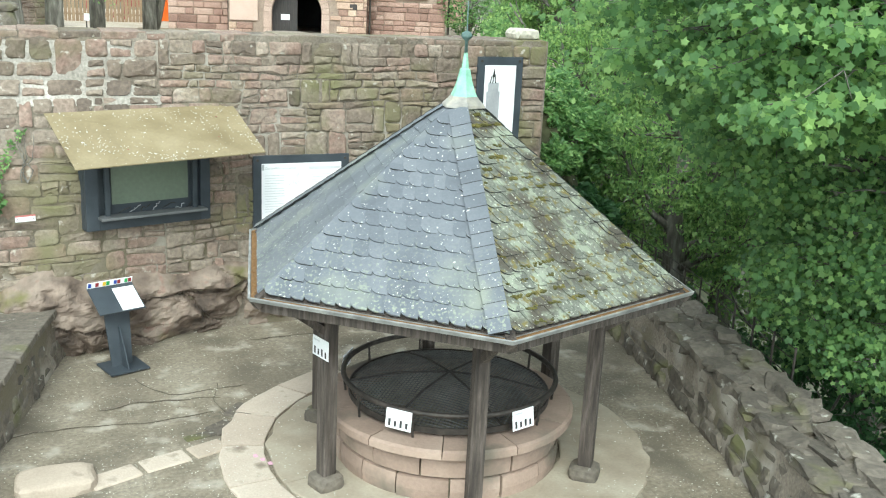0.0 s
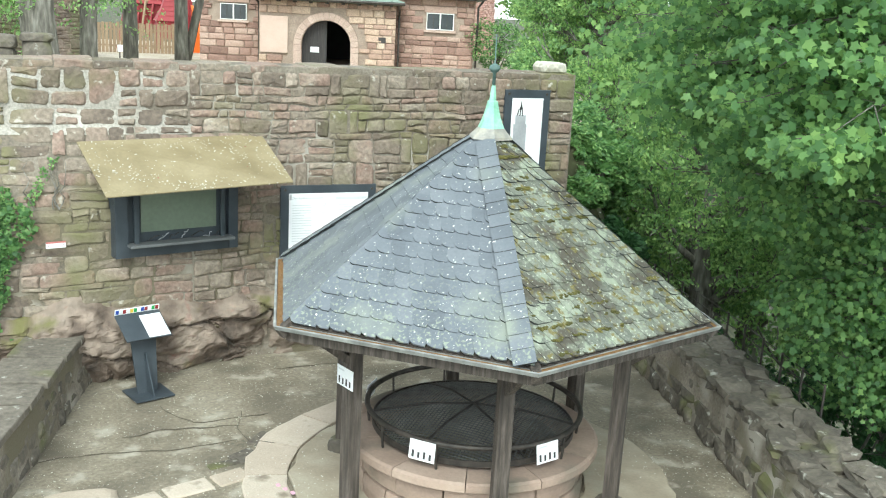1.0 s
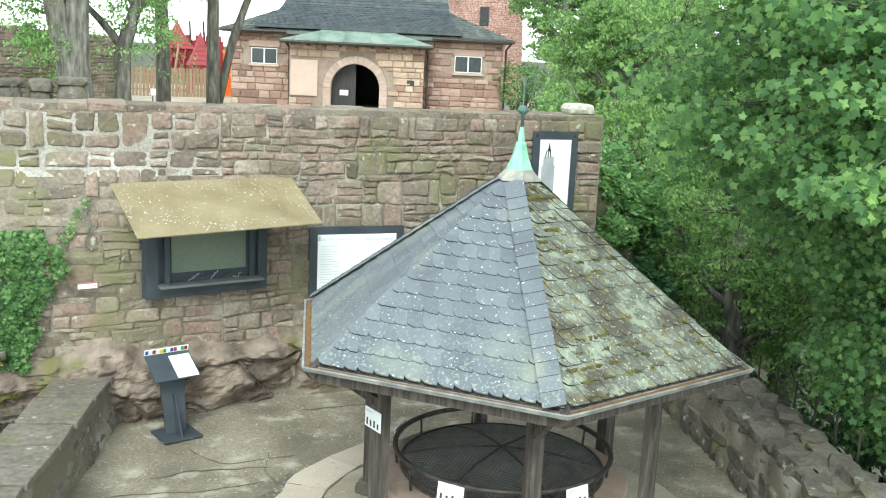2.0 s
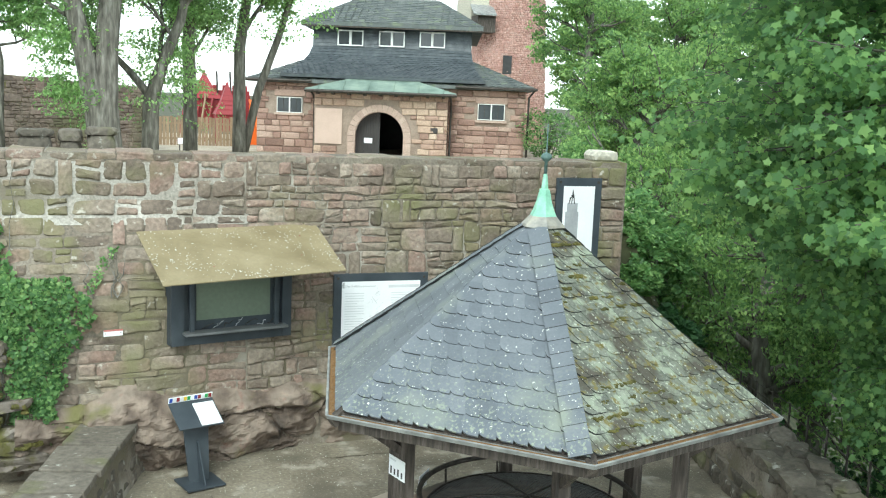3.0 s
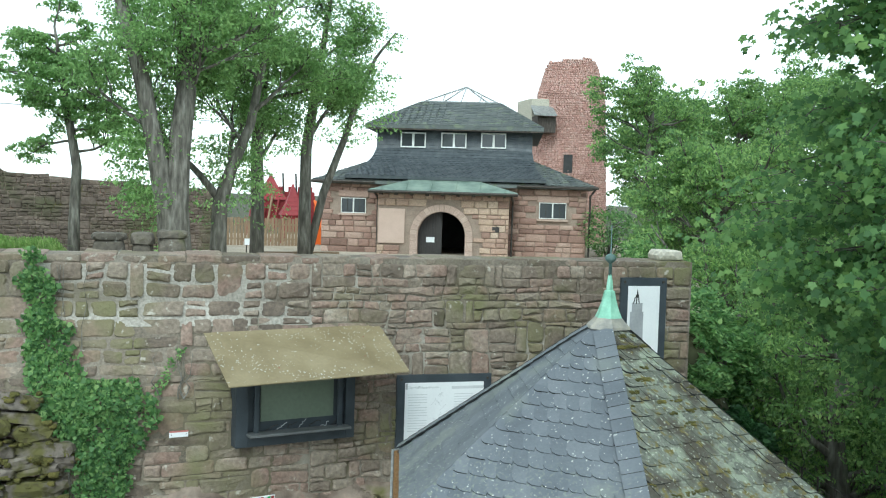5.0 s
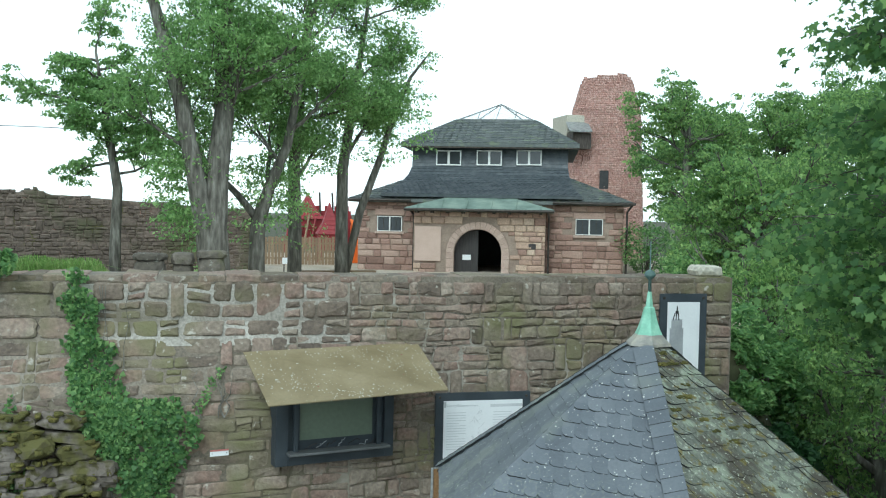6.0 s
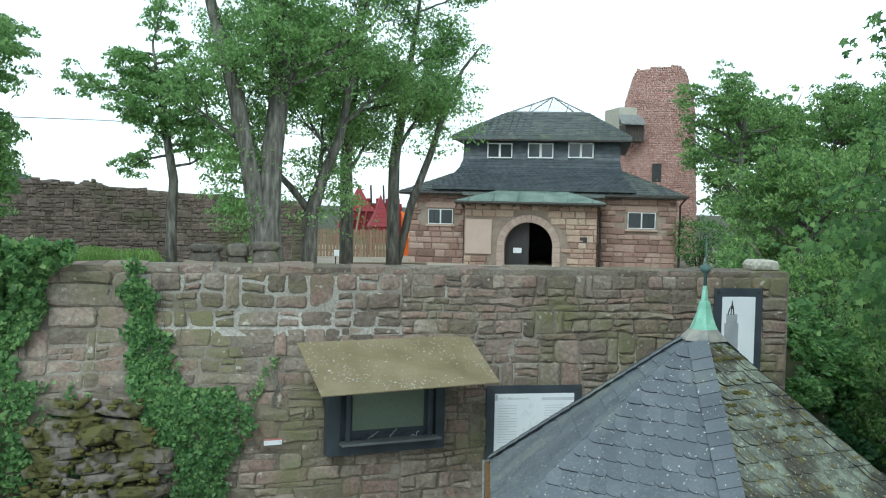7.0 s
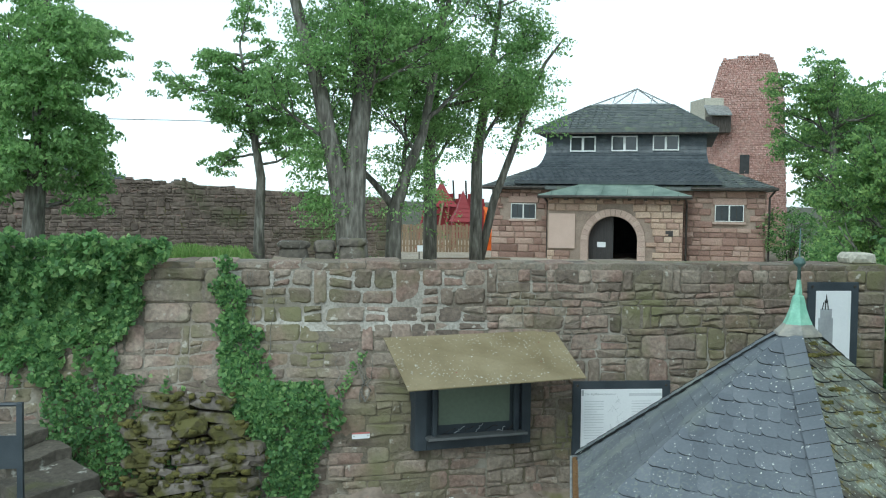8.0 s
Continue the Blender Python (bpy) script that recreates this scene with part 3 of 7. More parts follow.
def build_wall():
    top = tagged(new("wall_north"), "old rubble sandstone castle wall with pale mortar joints", "wall", kind="structure")
    xs = [-5.6 + 0.3 * i for i in range(45)]
    zs = [-0.3 + 0.05 * i for i in range(88)]
    bm = bmesh.new()
    def cut(x):
        return min(x, 7.58)
    loops = [[(cut(x), WALL_Y - 0.02 - lower_bulge(x, z), min(z, WALL_TOP - 0.03)) for x in xs] + [(cut(x), WALL_Y + 0.75, min(z, WALL_TOP - 0.03)) for x in reversed(xs)] for z in zs]
    loft(bm, loops, caps=True)
    part("mortar_core", bm, M_MORTAR, top)
    # newer pale pointing, ragged towards the older masonry
    bm = bmesh.new()
    rows = [[Vector((x, WALL_Y - 0.026 - lower_bulge(x, z), z)) for x in [-1.5 + (3.1 + 0.7 * noise.noise(Vector((0, z * 3, 6)))) * i / 14 for i in range(15)]] for z in [3.1 + 0.06 * j + 0.0 for j in range(14)]]
    loft(bm, rows, closed=False)
    loft(bm, [[p + Vector((0, 0.004, 0)) for p in r] for r in rows], closed=False)
    part("repointing", bm, M_REPOINT, top, "pale repointed mortar")
    left = rubble(-1.35, 1.9, 3.2, WALL_TOP - 0.1, 5, (0.15, 0.27), (0.2, 0.46), 0.032, 0.04, 0.08)
    plain = rubble(-5.5, -1.35, 3.2, WALL_TOP - 0.1, 6, (0.16, 0.3), (0.3, 0.7), 0.012, 0.03, 0.05)
    main = rubble(1.9, 7.56, 0.25, WALL_TOP - 0.1, 7, (0.08, 0.21), (0.12, 0.42), 0.013, 0.05, 0.16)
    low = rubble(-5.5, 1.9, 0.3, 3.2, 9, (0.07, 0.2), (0.12, 0.5), 0.010, 0.06, 0.16)
    rnd = random.Random(4)

    def spot(x, z):
        lean = math.atan((lower_bulge(x, z - 0.05) - lower_bulge(x, z + 0.05)) / 0.1)
        turn = math.atan((lower_bulge(x - 0.05, z) - lower_bulge(x + 0.05, z)) / 0.1)
        return Matrix.Translation((x, WALL_Y - 0.033 - lower_bulge(x, z) + rnd.uniform(-0.006, 0.006), z)) @ Euler((-lean, 0, turn)).to_matrix().to_4x4()
    lay_rubble("stone", left + main + plain, spot, M_RUBBLE, top, lambda x, z: -1.35 < x < 5.4 and z > 2.5, 4, rest="wall_stones")
    # lower down the mortar is smeared almost flush over the faces
    lay_rubble("foot_stone", low, lambda x, z: Matrix.Translation((0, 0.008, 0)) @ spot(x, z), M_RUBBLE, top, lambda x, z: 0 < x < 1.9 and 1.4 < z < 3.1, 5, (0.0, 0.018))
    # coping stones along the top
    x = -5.5
    while x < 7.45:
        w = min(rnd.uniform(0.22, 0.62), 7.56 - x)
        bm = box(bmesh.new(), -w / 2 + 0.004, w / 2 - 0.004, -0.095 + rnd.uniform(0, 0.02), 0.72, -0.055, 0.045 + rnd.uniform(-0.02, 0.01), bevel=0.02)
        bmesh.ops.subdivide_edges(bm, edges=bm.edges[:], cuts=1, use_grid_fill=True)
        for v in bm.verts:
            v.co += Vector((0.6, 1, 0.8)) * 0.028 * noise.noise(v.co * 6 + Vector((x, 0, 0)))
        ob = part("coping_stone", bm, M_RUBBLE, top)
        ob.location = (x + w / 2, WALL_Y + 0.06, WALL_TOP - 0.06)
        ob.rotation_euler = (rnd.uniform(-0.02, 0.02), rnd.uniform(-0.015, 0.015), rnd.uniform(-0.02, 0.02))
        x += w
    # stones of the end of the wall, seen past the corner
    lay_rubble("end_stone", rubble(0.0, 0.7, -0.2, WALL_TOP - 0.1, 21, (0.1, 0.22), (0.14, 0.4), 0.016, 0.03), lambda x, z: Matrix.Translation((7.585, WALL_Y + 0.02 + x, z)) @ Matrix.Rotation(radians(90), 4, "Z"), M_RUBBLE, top, lambda x, z: False, 3)
    bm = lump(bmesh.new(), (7.3, WALL_Y + 0.3, WALL_TOP + 0.06), (0.42, 0.55, 0.17), 4, 0.12)
    tagged(link("cap_block", bm, M_PALESTONE), "pale loose cap block on the wall's corner", "stone")
    return top


def build_bedrock():
    bm = bmesh.new()
    nx, nz = 190, 60
    rows = []
    for j in range(nz):
        z = -0.1 + 1.35 * j / (nz - 1)
        row = []
        for i in range(nx):
            x = -0.9 + 5.4 * i / (nx - 1)
            p = Vector((x * 1.1, z * 1.8, 2.2))
            top = 1.02 + 0.35 * noise.noise(Vector((x * 1.2, 5, 0)))
            warp = Vector((x * 0.95, z * 1.7 + 0.25 * x, 2.2)) + Vector((noise.noise(p * 1.5), noise.noise(p * 1.5 + Vector((9, 0, 0))), 0)) * 0.3
            near, cells = noise.voronoi(warp)
            crack = max(0.0, 1 - (near[1] - near[0]) / 0.10)
            crag = 0.13 * noise.cell(cells[0] * 3.3) + 0.09 - 0.10 * crack + 0.10 * noise.noise(p * 2.5) + 0.05 * noise.noise(p * 7) + 0.02 * noise.noise(p * 18) + 0.16 * max(0, noise.noise(Vector((x * 1.4 + 3, z * 2.5, 1))))
            under = 0.2 * max(0, 0.36 - z) / 0.36
            out = (0.10 + crag - under) * max(0.0, min(1.0, (top - z) / 0.25)) - 0.06 * max(0, (z - top))
            row.append(bm.verts.new((x, WALL_Y + 0.02 - lower_bulge(x, z) - out, z)))
        rows.append(row)
    for a, b in zip(rows, rows[1:]):
        for i in range(nx - 1):
            bm.faces.new((a[i], a[i + 1], b[i + 1], b[i]))
    tagged(link("bedrock", bm, M_BEDROCK), "reddish natural rock jutting out under the wall", "rock", kind="structure")


build_ground()
FLOOR = floor_slab()
build_wall()
build_bedrock()

# ================= the well and its house =================
WELL = Vector((4.12, 8.53, 0))
A0 = radians(16.5)


def well_parapet():
    top = thing("well_parapet", "round well parapet of pink sandstone blocks with a flat cap ring", "well", Matrix.Translation(WELL))
    bm = bmesh.new()
    loft(bm, [ring(1.12, -0.05, 48), ring(1.12, 0.5, 48), ring(0.92, 0.5, 48), ring(0.92, -2.5, 48)])
    part("core", bm, M_MORTAR, top)
    rnd = random.Random(8)
    z = 0.0
    for row, h in enumerate((0.27, 0.25)):
        a = row * 0.2
        end = a + 2 * math.pi - 0.05
        while a < end:
            da = min(rnd.uniform(0.36, 0.58), end + 0.05 - a)
            bm = bmesh.new()
            k = 4
            g = 0.008
            def arc(r, zz, i):
                t = a + g + (da - 2 * g) * i / k
                return (r * math.cos(t), r * math.sin(t), zz)
            o = 1.15 + rnd.uniform(0, 0.02)
            loops = [[arc(1.10, z + 0.006, i), arc(o, z + 0.018, i), arc(o + 0.012, z + h * 0.5, i), arc(o, z + h - 0.018, i), arc(1.10, z + h - 0.006, i)] for i in range(k + 1)]
            loft(bm, loops, closed=True, caps=True)
            part("block", bm, M_WELLSTONE, top)
            a += da
        z += h
    n = 11
    for i in range(n):
        bm = bmesh.new()
        a, b = 2 * math.pi * i / n + 0.25, 2 * math.pi * (i + 1) / n + 0.242
        loops = []
        for j in range(7):
            t = a + (b - a) * j / 6
            loops.append([(r * math.cos(t), r * math.sin(t), zz) for r, zz in ((0.90, 0.52), (1.28, 0.52), (1.30, 0.535), (1.30, 0.60), (1.27, 0.62), (0.92, 0.62), (0.90, 0.60))])
        loft(bm, loops, closed=True, caps=True)
        part("cap_stone", bm, M_WELLSTONE, top)
    return top


def well_grille():
    top = thing("well_grille", "dark iron ring railing with a woven mesh cover over the well", "grille", Matrix.Translation(WELL + Vector((0, 0, 0.62))))
    def hoop(r, z, th):
        bm = bmesh.new()
        pts = ring(r, z, 56)
        tube(bm, pts + pts[:2], th, 8, cap=False)
        return bm
    part("top_ring", hoop(1.10, 0.27, 0.028), M_IRON, top, smooth=True)
    bm = bmesh.new()
    loft(bm, [ring(1.03, 0.05, 56), ring(1.045, 0.05, 56), ring(1.045, 0.11, 56), ring(1.03, 0.11, 56), ring(1.03, 0.05, 56)])
    part("lower_band", bm, M_IRON, top)
    for i in range(10):
        a = 2 * math.pi * i / 10 + 0.2
        c, s = math.cos(a), math.sin(a)
        part("stanchion", tubes((((1.08 * c, 1.08 * s, 0.0), (1.09 * c, 1.09 * s, 0.1), (1.10 * c, 1.10 * s, 0.27)), 0.013)), M_IRON, top)
    bm = bmesh.new()
    def dome(x, y):
        return 0.09 + 0.16 * max(0, 1 - (x * x + y * y) / 1.08)
    for k in range(-26, 27):
        o = k * 0.04
        half = math.sqrt(max(0, 1.04 ** 2 - o * o))
        for turn in (0, 1):
            pts = []
            for j in range(9):
                s = -half + 2 * half * j / 8
                x, y = (o, s) if turn else (s, o)
                x, y = (x - y) * 0.7071, (x + y) * 0.7071
                pts.append((x, y, dome(x, y)))
            tube(bm, pts, 0.005, 4, cap=False)
    part("woven_mesh", bm, mat("dull_galvanised_wire", [(0.075, 0.075, 0.072), (0.12, 0.12, 0.115), (0.17, 0.17, 0.16)], 9.0, 0.5, 0.1, 50, metal=0.3), top)
    for a in (0.6, 2.7, 4.8):
        pts = [(r * math.cos(a), r * math.sin(a), dome(r, 0) + 0.012) for r in (-1.03, -0.5, 0, 0.5, 1.03)]
        part("mesh_bar", tubes((pts, 0.012)), M_IRON, top)
    return top


EAVE_R, EAVE_Z, TIP_R, TIP_Z = 2.24, 2.13, 0.17, 3.63


# Near-black edge colour that paints the shadow gap beneath each slate.
M_SLATE_EDGE = mat("slate_edge_shadow", [(0.022, 0.024, 0.024), (0.04, 0.042, 0.04)], 12.0, 0.9, 0.2, 40)


def dark_edges(me):
    """Colours the cleft edges of slates dark, a painted shadow line under each course."""
    me.materials.append(M_SLATE_EDGE)
    for f in me.polygons:
        f.material_index = 1 if len(f.vertices) == 4 and f.area < 0.004 else 0


def slate_shape(seed, material):
    rnd = random.Random(seed)
    w, l = 0.5, 1.0
    out = [(-w, l), (-w, 0.58), (-w * 0.9, 0.36), (-w * 0.7, 0.17), (-w * 0.38, 0.05), (0.05 * w, 0.0), (w, 0.0), (w, l)]
    out = [(x, y + rnd.uniform(-0.006, 0.006)) for x, y in out]
    k = len(out)
    vs = [(x, y, 0.0) for x, y in out] + [(x, y, 1.0) for x, y in out]
    fs = [tuple(range(k, 2 * k)), tuple(reversed(range(k)))] + [(i, (i + 1) % k, k + (i + 1) % k, k + i) for i in range(k)]
    me = bpy.data.meshes.new("slate")
    me.from_pydata(vs, [], fs)
    me.materials.append(material)
    dark_edges(me)
    return me, vs, fs


def well_house():
    top = thing("well_house", "six-sided open well house with a mossy slate roof on dark posts", "well house", Matrix.Translation(WELL))
    bm = bmesh.new()
    loft(bm, [ring(EAVE_R - 0.05, EAVE_Z - 0.10, 6, A0), ring(EAVE_R - 0.02, EAVE_Z - 0.02, 6, A0), ring(TIP_R, TIP_Z - 0.02, 6, A0)])
    roof = part("roof", bm, M_DARKWOOD, top, "steep slate roof with lichen and moss")
    bm = bmesh.new()
    prof = ((0.0, -0.03), (0.0, -0.056), (0.10, -0.058), (0.122, -0.022), (0.098, -0.018), (0.084, -0.048), (0.01, -0.046), (0.01, -0.03))
    loft(bm, [ring(EAVE_R + dr, EAVE_Z + dz, 6, A0) for dr, dz in prof + (prof[0],)])
    part("gutter", bm, M_ZINC, top, "grey zinc box gutter along the eaves")
    bm = bmesh.new()
    loft(bm, [ring(EAVE_R + 0.012, EAVE_Z - 0.036, 6, A0), ring(EAVE_R + 0.09, EAVE_Z - 0.034, 6, A0)])
    tagged(part("gutter_litter", bm, mat("rusty_leaf_litter", [(0.12, 0.055, 0.018), (0.24, 0.125, 0.04), (0.22, 0.15, 0.08)], 40.0, 0.95, 0.8, 90), top, "orange leaf litter in the gutter"))
    # fascia boards, one to a side
    for k in range(6):
        a = A0 + k * math.pi / 3
        p, q = Vector((math.cos(a), math.sin(a), 0)), Vector((math.cos(a + math.pi / 3), math.sin(a + math.pi / 3), 0))
        bm = bmesh.new()
        r0, r1 = EAVE_R - 0.004, EAVE_R - 0.05
        loft(bm, [[p * r + Vector((0, 0, z)) for r, z in ((r0, EAVE_Z - 0.02), (r0, EAVE_Z - 0.17), (r1, EAVE_Z - 0.17), (r1, EAVE_Z - 0.02))],
                  [q * r + Vector((0, 0, z)) for r, z in ((r0, EAVE_Z - 0.02), (r0, EAVE_Z - 0.17), (r1, EAVE_Z - 0.17), (r1, EAVE_Z - 0.02))]], caps=True)
        part("fascia_board", bm, M_DARKWOOD, top)
        # plate beam between the posts and the post itself
        pa = a - radians(1.5)
        pp = Vector((math.cos(pa), math.sin(pa), 0))
        bm = bmesh.new()
        loft(bm, [[p * r + Vector((0, 0, z)) for r, z in ((1.58, 2.14), (1.58, 1.97), (1.42, 1.97), (1.42, 2.14))],
                  [q * r + Vector((0, 0, z)) for r, z in ((1.58, 2.14), (1.58, 1.97), (1.42, 1.97), (1.42, 2.14))]], caps=True)
        part("plate_beam", bm, M_DARKWOOD, top)
        rot = Matrix.Rotation(a, 4, "Z")
        bm = box(bmesh.new(), -0.07, 0.07, -0.07, 0.07, 0.15, 2.0, bevel=0.01)
        ob = part("post", bm, M_DARKWOOD, top)
        ob.matrix_local = Matrix.Translation(pp * 1.5) @ rot
        bm = lump(bmesh.new(), (0, 0, 0), (0.31, 0.31, 0.18), k + 1, 0.06)
        ob = part("foot_stone", bm, M_GREYSTONE, top)
        ob.matrix_local = Matrix.Translation(pp * 1.5 + Vector((0, 0, 0.085))) @ rot
        bm = tubes(((pp * 1.5 + Vector((0, 0, 1.6)), p * 2.1 + Vector((0, 0, 2.05))), 0.05), n=4)
        part("strut", bm, M_DARKWOOD, top)
        part("rafter", tubes(((p * 0.2 + Vector((0, 0, 3.48)), p * 2.3 + Vector((0, 0, 2.03))), 0.06), n=4), M_DARKWOOD, top)
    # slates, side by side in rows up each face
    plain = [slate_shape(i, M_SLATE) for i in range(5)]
    mossy = [slate_shape(10 + i, M_SLATE_MOSS) for i in range(5)]
    slant = math.hypot((EAVE_R - TIP_R) * math.cos(math.pi / 6), TIP_Z - EAVE_Z)
    rnd = random.Random(3)
    vs, fs, vm, fm, n = [], [], [], [], 0
    for k in range(6):
        mid = A0 + (k + 0.5) * math.pi / 3
        o = Vector((math.cos(mid), math.sin(mid), 0))
        t = Vector((-o.y, o.x, 0))
        up = (-o * (EAVE_R - TIP_R) * math.cos(math.pi / 6) + Vector((0, 0, TIP_Z - EAVE_Z))).normalized()
        nn = t.cross(up)
        moss = k == 4
        start = o * (EAVE_R * math.cos(math.pi / 6)) + Vector((0, 0, EAVE_Z + 0.004))
        s, row = -0.015, 0
        while s < slant - 0.1:
            half = EAVE_R / 2 * (1 - max(s, 0) / slant * (1 - TIP_R / EAVE_R))
            w = 0.135 - 0.02 * s / slant
            u = -half - w * (0.2 + 0.5 * (row % 2))
            while u < half + w * 0.1:
                ww = w * rnd.uniform(0.85, 1.15)
                c = u + ww / 2
                lim = max(0.0, half - ww * 0.66)
                c = max(-lim, min(lim, c))
                place = start + t * c + up * s + nn * rnd.uniform(0.008, 0.012)
                m = Matrix((t, up, nn)).transposed().to_4x4()
                m.translation = place
                m = m @ Matrix.Rotation(radians(-4.8 + rnd.uniform(-0.7, 0.7)), 4, "X") @ Matrix.Rotation(radians(3.0), 4, "Y") @ Matrix.Rotation(rnd.uniform(-0.02, 0.02), 4, "Z") @ Matrix.Diagonal((ww * 1.3, min(0.31, slant - s + 0.02), 0.017, 1))
                i = rnd.randrange(5)
                me, sv, sf = (mossy if moss else plain)[i]
                wide, long = ww * 1.3, min(0.31, slant - s + 0.02)
                trim = abs(c) + wide / 2 > EAVE_R / 2 * (1 - (s + long) / slant * (1 - TIP_R / EAVE_R))
                if trim:
                    cut = [EAVE_R / 2 * (1 - max(0, s + v[1] * long) / slant * (1 - TIP_R / EAVE_R)) + 0.006 for v in sv]
                    sv = [((max(-e, min(e, c + v[0] * wide)) - c) / wide, v[1], v[2]) for v, e in zip(sv, cut)]
                if k in (3, 4) and n < 300 and not trim:
                    ob = new("slate", me)
                    ob.parent, ob.matrix_local = roof, m
                    n += 1
                else:
                    av, af = (vm, fm) if moss else (vs, fs)
                    q = len(av)
                    av += [m @ Vector(v) for v in sv]
                    af += [tuple(q + j for j in f) for f in sf]
                u += ww
            s += 0.176 - 0.03 * s / slant
            row += 1
        # hip slates
        a = A0 + k * math.pi / 3
        p = Vector((math.cos(a), math.sin(a), 0))
        e0, e1 = p * (EAVE_R + 0.02) + Vector((0, 0, EAVE_Z + 0.02)), p * TIP_R + Vector((0, 0, TIP_Z + 0.02))
        hup = (e1 - e0).normalized()
        ht = Vector((-p.y, p.x, 0))
        hn = ht.cross(hup)
        m0 = Matrix((ht, hup, hn)).transposed().to_4x4()
        for sgn in (1, -1):
            if (k == 4 and sgn > 0) or k in (3, 5):
                continue
            wide = 0.19 if k == 4 else 0.09
            for j in range(17):
                m = m0.copy()
                m.translation = e0.lerp(e1, j / 17 * 0.96) + hn * 0.024
                m = m @ Matrix.Rotation(sgn * radians(19), 4, "Y") @ Matrix.Translation((sgn * wide * 0.49, 0, 0.0 if sgn > 0 else 0.006)) @ Matrix.Rotation(radians(-2.4), 4, "X") @ Matrix.Diagonal((wide, 0.24, 0.010, 1))
                q = len(vs)
                vs += [m @ Vector(v) for v in ((-0.5, 0.01, 0), (0.5, 0, 0), (0.5, 1, 0), (-0.5, 1, 0), (-0.5, 0.01, 1), (0.5, 0, 1), (0.5, 1, 1), (-0.5, 1, 1))]
                fs += [tuple(q + i for i in f) for f in ((4, 5, 6, 7), (0, 1, 5, 4), (1, 2, 6, 5), (3, 0, 4, 7))]
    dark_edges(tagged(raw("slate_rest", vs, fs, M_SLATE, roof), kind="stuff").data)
    if vm:
        dark_edges(tagged(raw("mossy_slate_rest", vm, fm, M_SLATE_MOSS, roof), kind="stuff").data)
    # moss cushions on the shaded slope
    bm = bmesh.new()
    mid = A0 + 4.5 * math.pi / 3
    o = Vector((math.cos(mid), math.sin(mid), 0))
    t = Vector((-o.y, o.x, 0))
    for i in range(2600):
        s = (int(rnd.random() ** 1.3 * 18) + rnd.uniform(0, 0.25)) / 18
        half = EAVE_R / 2 * (1 - s * 0.93)
        c = rnd.uniform(-1, 1) * half * 0.94
        if noise.noise(Vector((c * 1.6, s * 4, 7))) < 0.02 or noise.noise(Vector((c * 7, s * 16, 3))) < 0.05:
            continue
        p = o * ((EAVE_R - (EAVE_R - TIP_R) * s) * math.cos(math.pi / 6)) + t * c + Vector((0, 0, EAVE_Z + (TIP_Z - EAVE_Z) * s + 0.03))
        d = rnd.uniform(0.010, 0.034)
        lump(bm, p, (d * 1.5, d * 1.2, d * 0.6), i, 0.3, 1, rnd.random() * 3)
    tagged(part("moss", bm, L_MOSS, roof, "cushions of olive moss"), kind="stuff")
    # tip: lead apron, copper spire, ball, rod
    bm = bmesh.new()
    loft(bm, [ring(0.225, TIP_Z + 0.005, 6, A0), ring(0.215, TIP_Z + 0.03, 6, A0), ring(0.17, TIP_Z + 0.07, 6, A0), ring(0.125, TIP_Z + 0.12, 6, A0)])
    part("lead_apron", bm, M_LEAD, top, "pale lead collar below the spire")
    bm = bmesh.new()
    loft(bm, [ring(r, z, 6, A0) for r, z in ((0.155, 3.69), (0.15, 3.71), (0.11, 3.79), (0.078, 3.88), (0.052, 3.99), (0.036, 4.0), (0.028, 4.08), (0.017, 4.15))], caps=True)
    spire = part("spire", bm, M_COPPER, top, "green copper spire")
    bm = bmesh.new()
    loft(bm, [ring(r, z, 16) for r, z in ((0.017, 4.14), (0.015, 4.255), (0.03, 4.268), (0.052, 4.29), (0.055, 4.305), (0.045, 4.33), (0.02, 4.345), (0.006, 4.35), (0.005, 4.62))], caps=True)
    part("ball", bm, mat("dark_patina", [(0.07, 0.12, 0.11), (0.13, 0.20, 0.18)], 20.0, 0.6, 0.2, 60), spire, "dark patinated ball", smooth=True)
    return top


well_parapet()
well_grille()
well_house()


def notice(m, label):
    """A small laminated notice: a heading bar and a row of four plain upright marks."""
    top = thing("notice", label, "sign", m, group="laminated notices")
    part("sheet", boxes((-0.135, 0.135, -0.003, 0.003, -0.095, 0.095)), M_WHITE, top)
    part("heading_bar", boxes((-0.11, -0.01, -0.005, -0.004, 0.055, 0.072)), M_FAINT, top)
    for i in range(4):
        part("mark", boxes((-0.105 + i * 0.06, -0.08 + i * 0.06, -0.005, -0.004, -0.075, -0.005 - 0.012 * (i % 2))), M_BLACK, top)
    return top


def out_pose(a, r, z, tilt=0):
    return Matrix.Translation(WELL + Vector((r * math.cos(a), r * math.sin(a), z))) @ Matrix.Rotation(a + math.pi / 2, 4, "Z") @ Matrix.Rotation(tilt, 4, "X")


for a, r, z in ((radians(221), 1.14, 0.80), (radians(284), 1.14, 0.80), (radians(140), 1.14, 0.84)):
    notice(out_pose(a, r, z, radians(-8)), "white laminated notice fixed to the well railing")
notice(Matrix.Translation(WELL + Vector((math.cos(radians(195)) * 1.5, math.sin(radians(195)) * 1.5, 1.47))) @ Matrix.Rotation(radians(-75), 4, "Z") @ Matrix.Translation((0, -0.08, 0)),
       "white laminated notice nailed to a post")

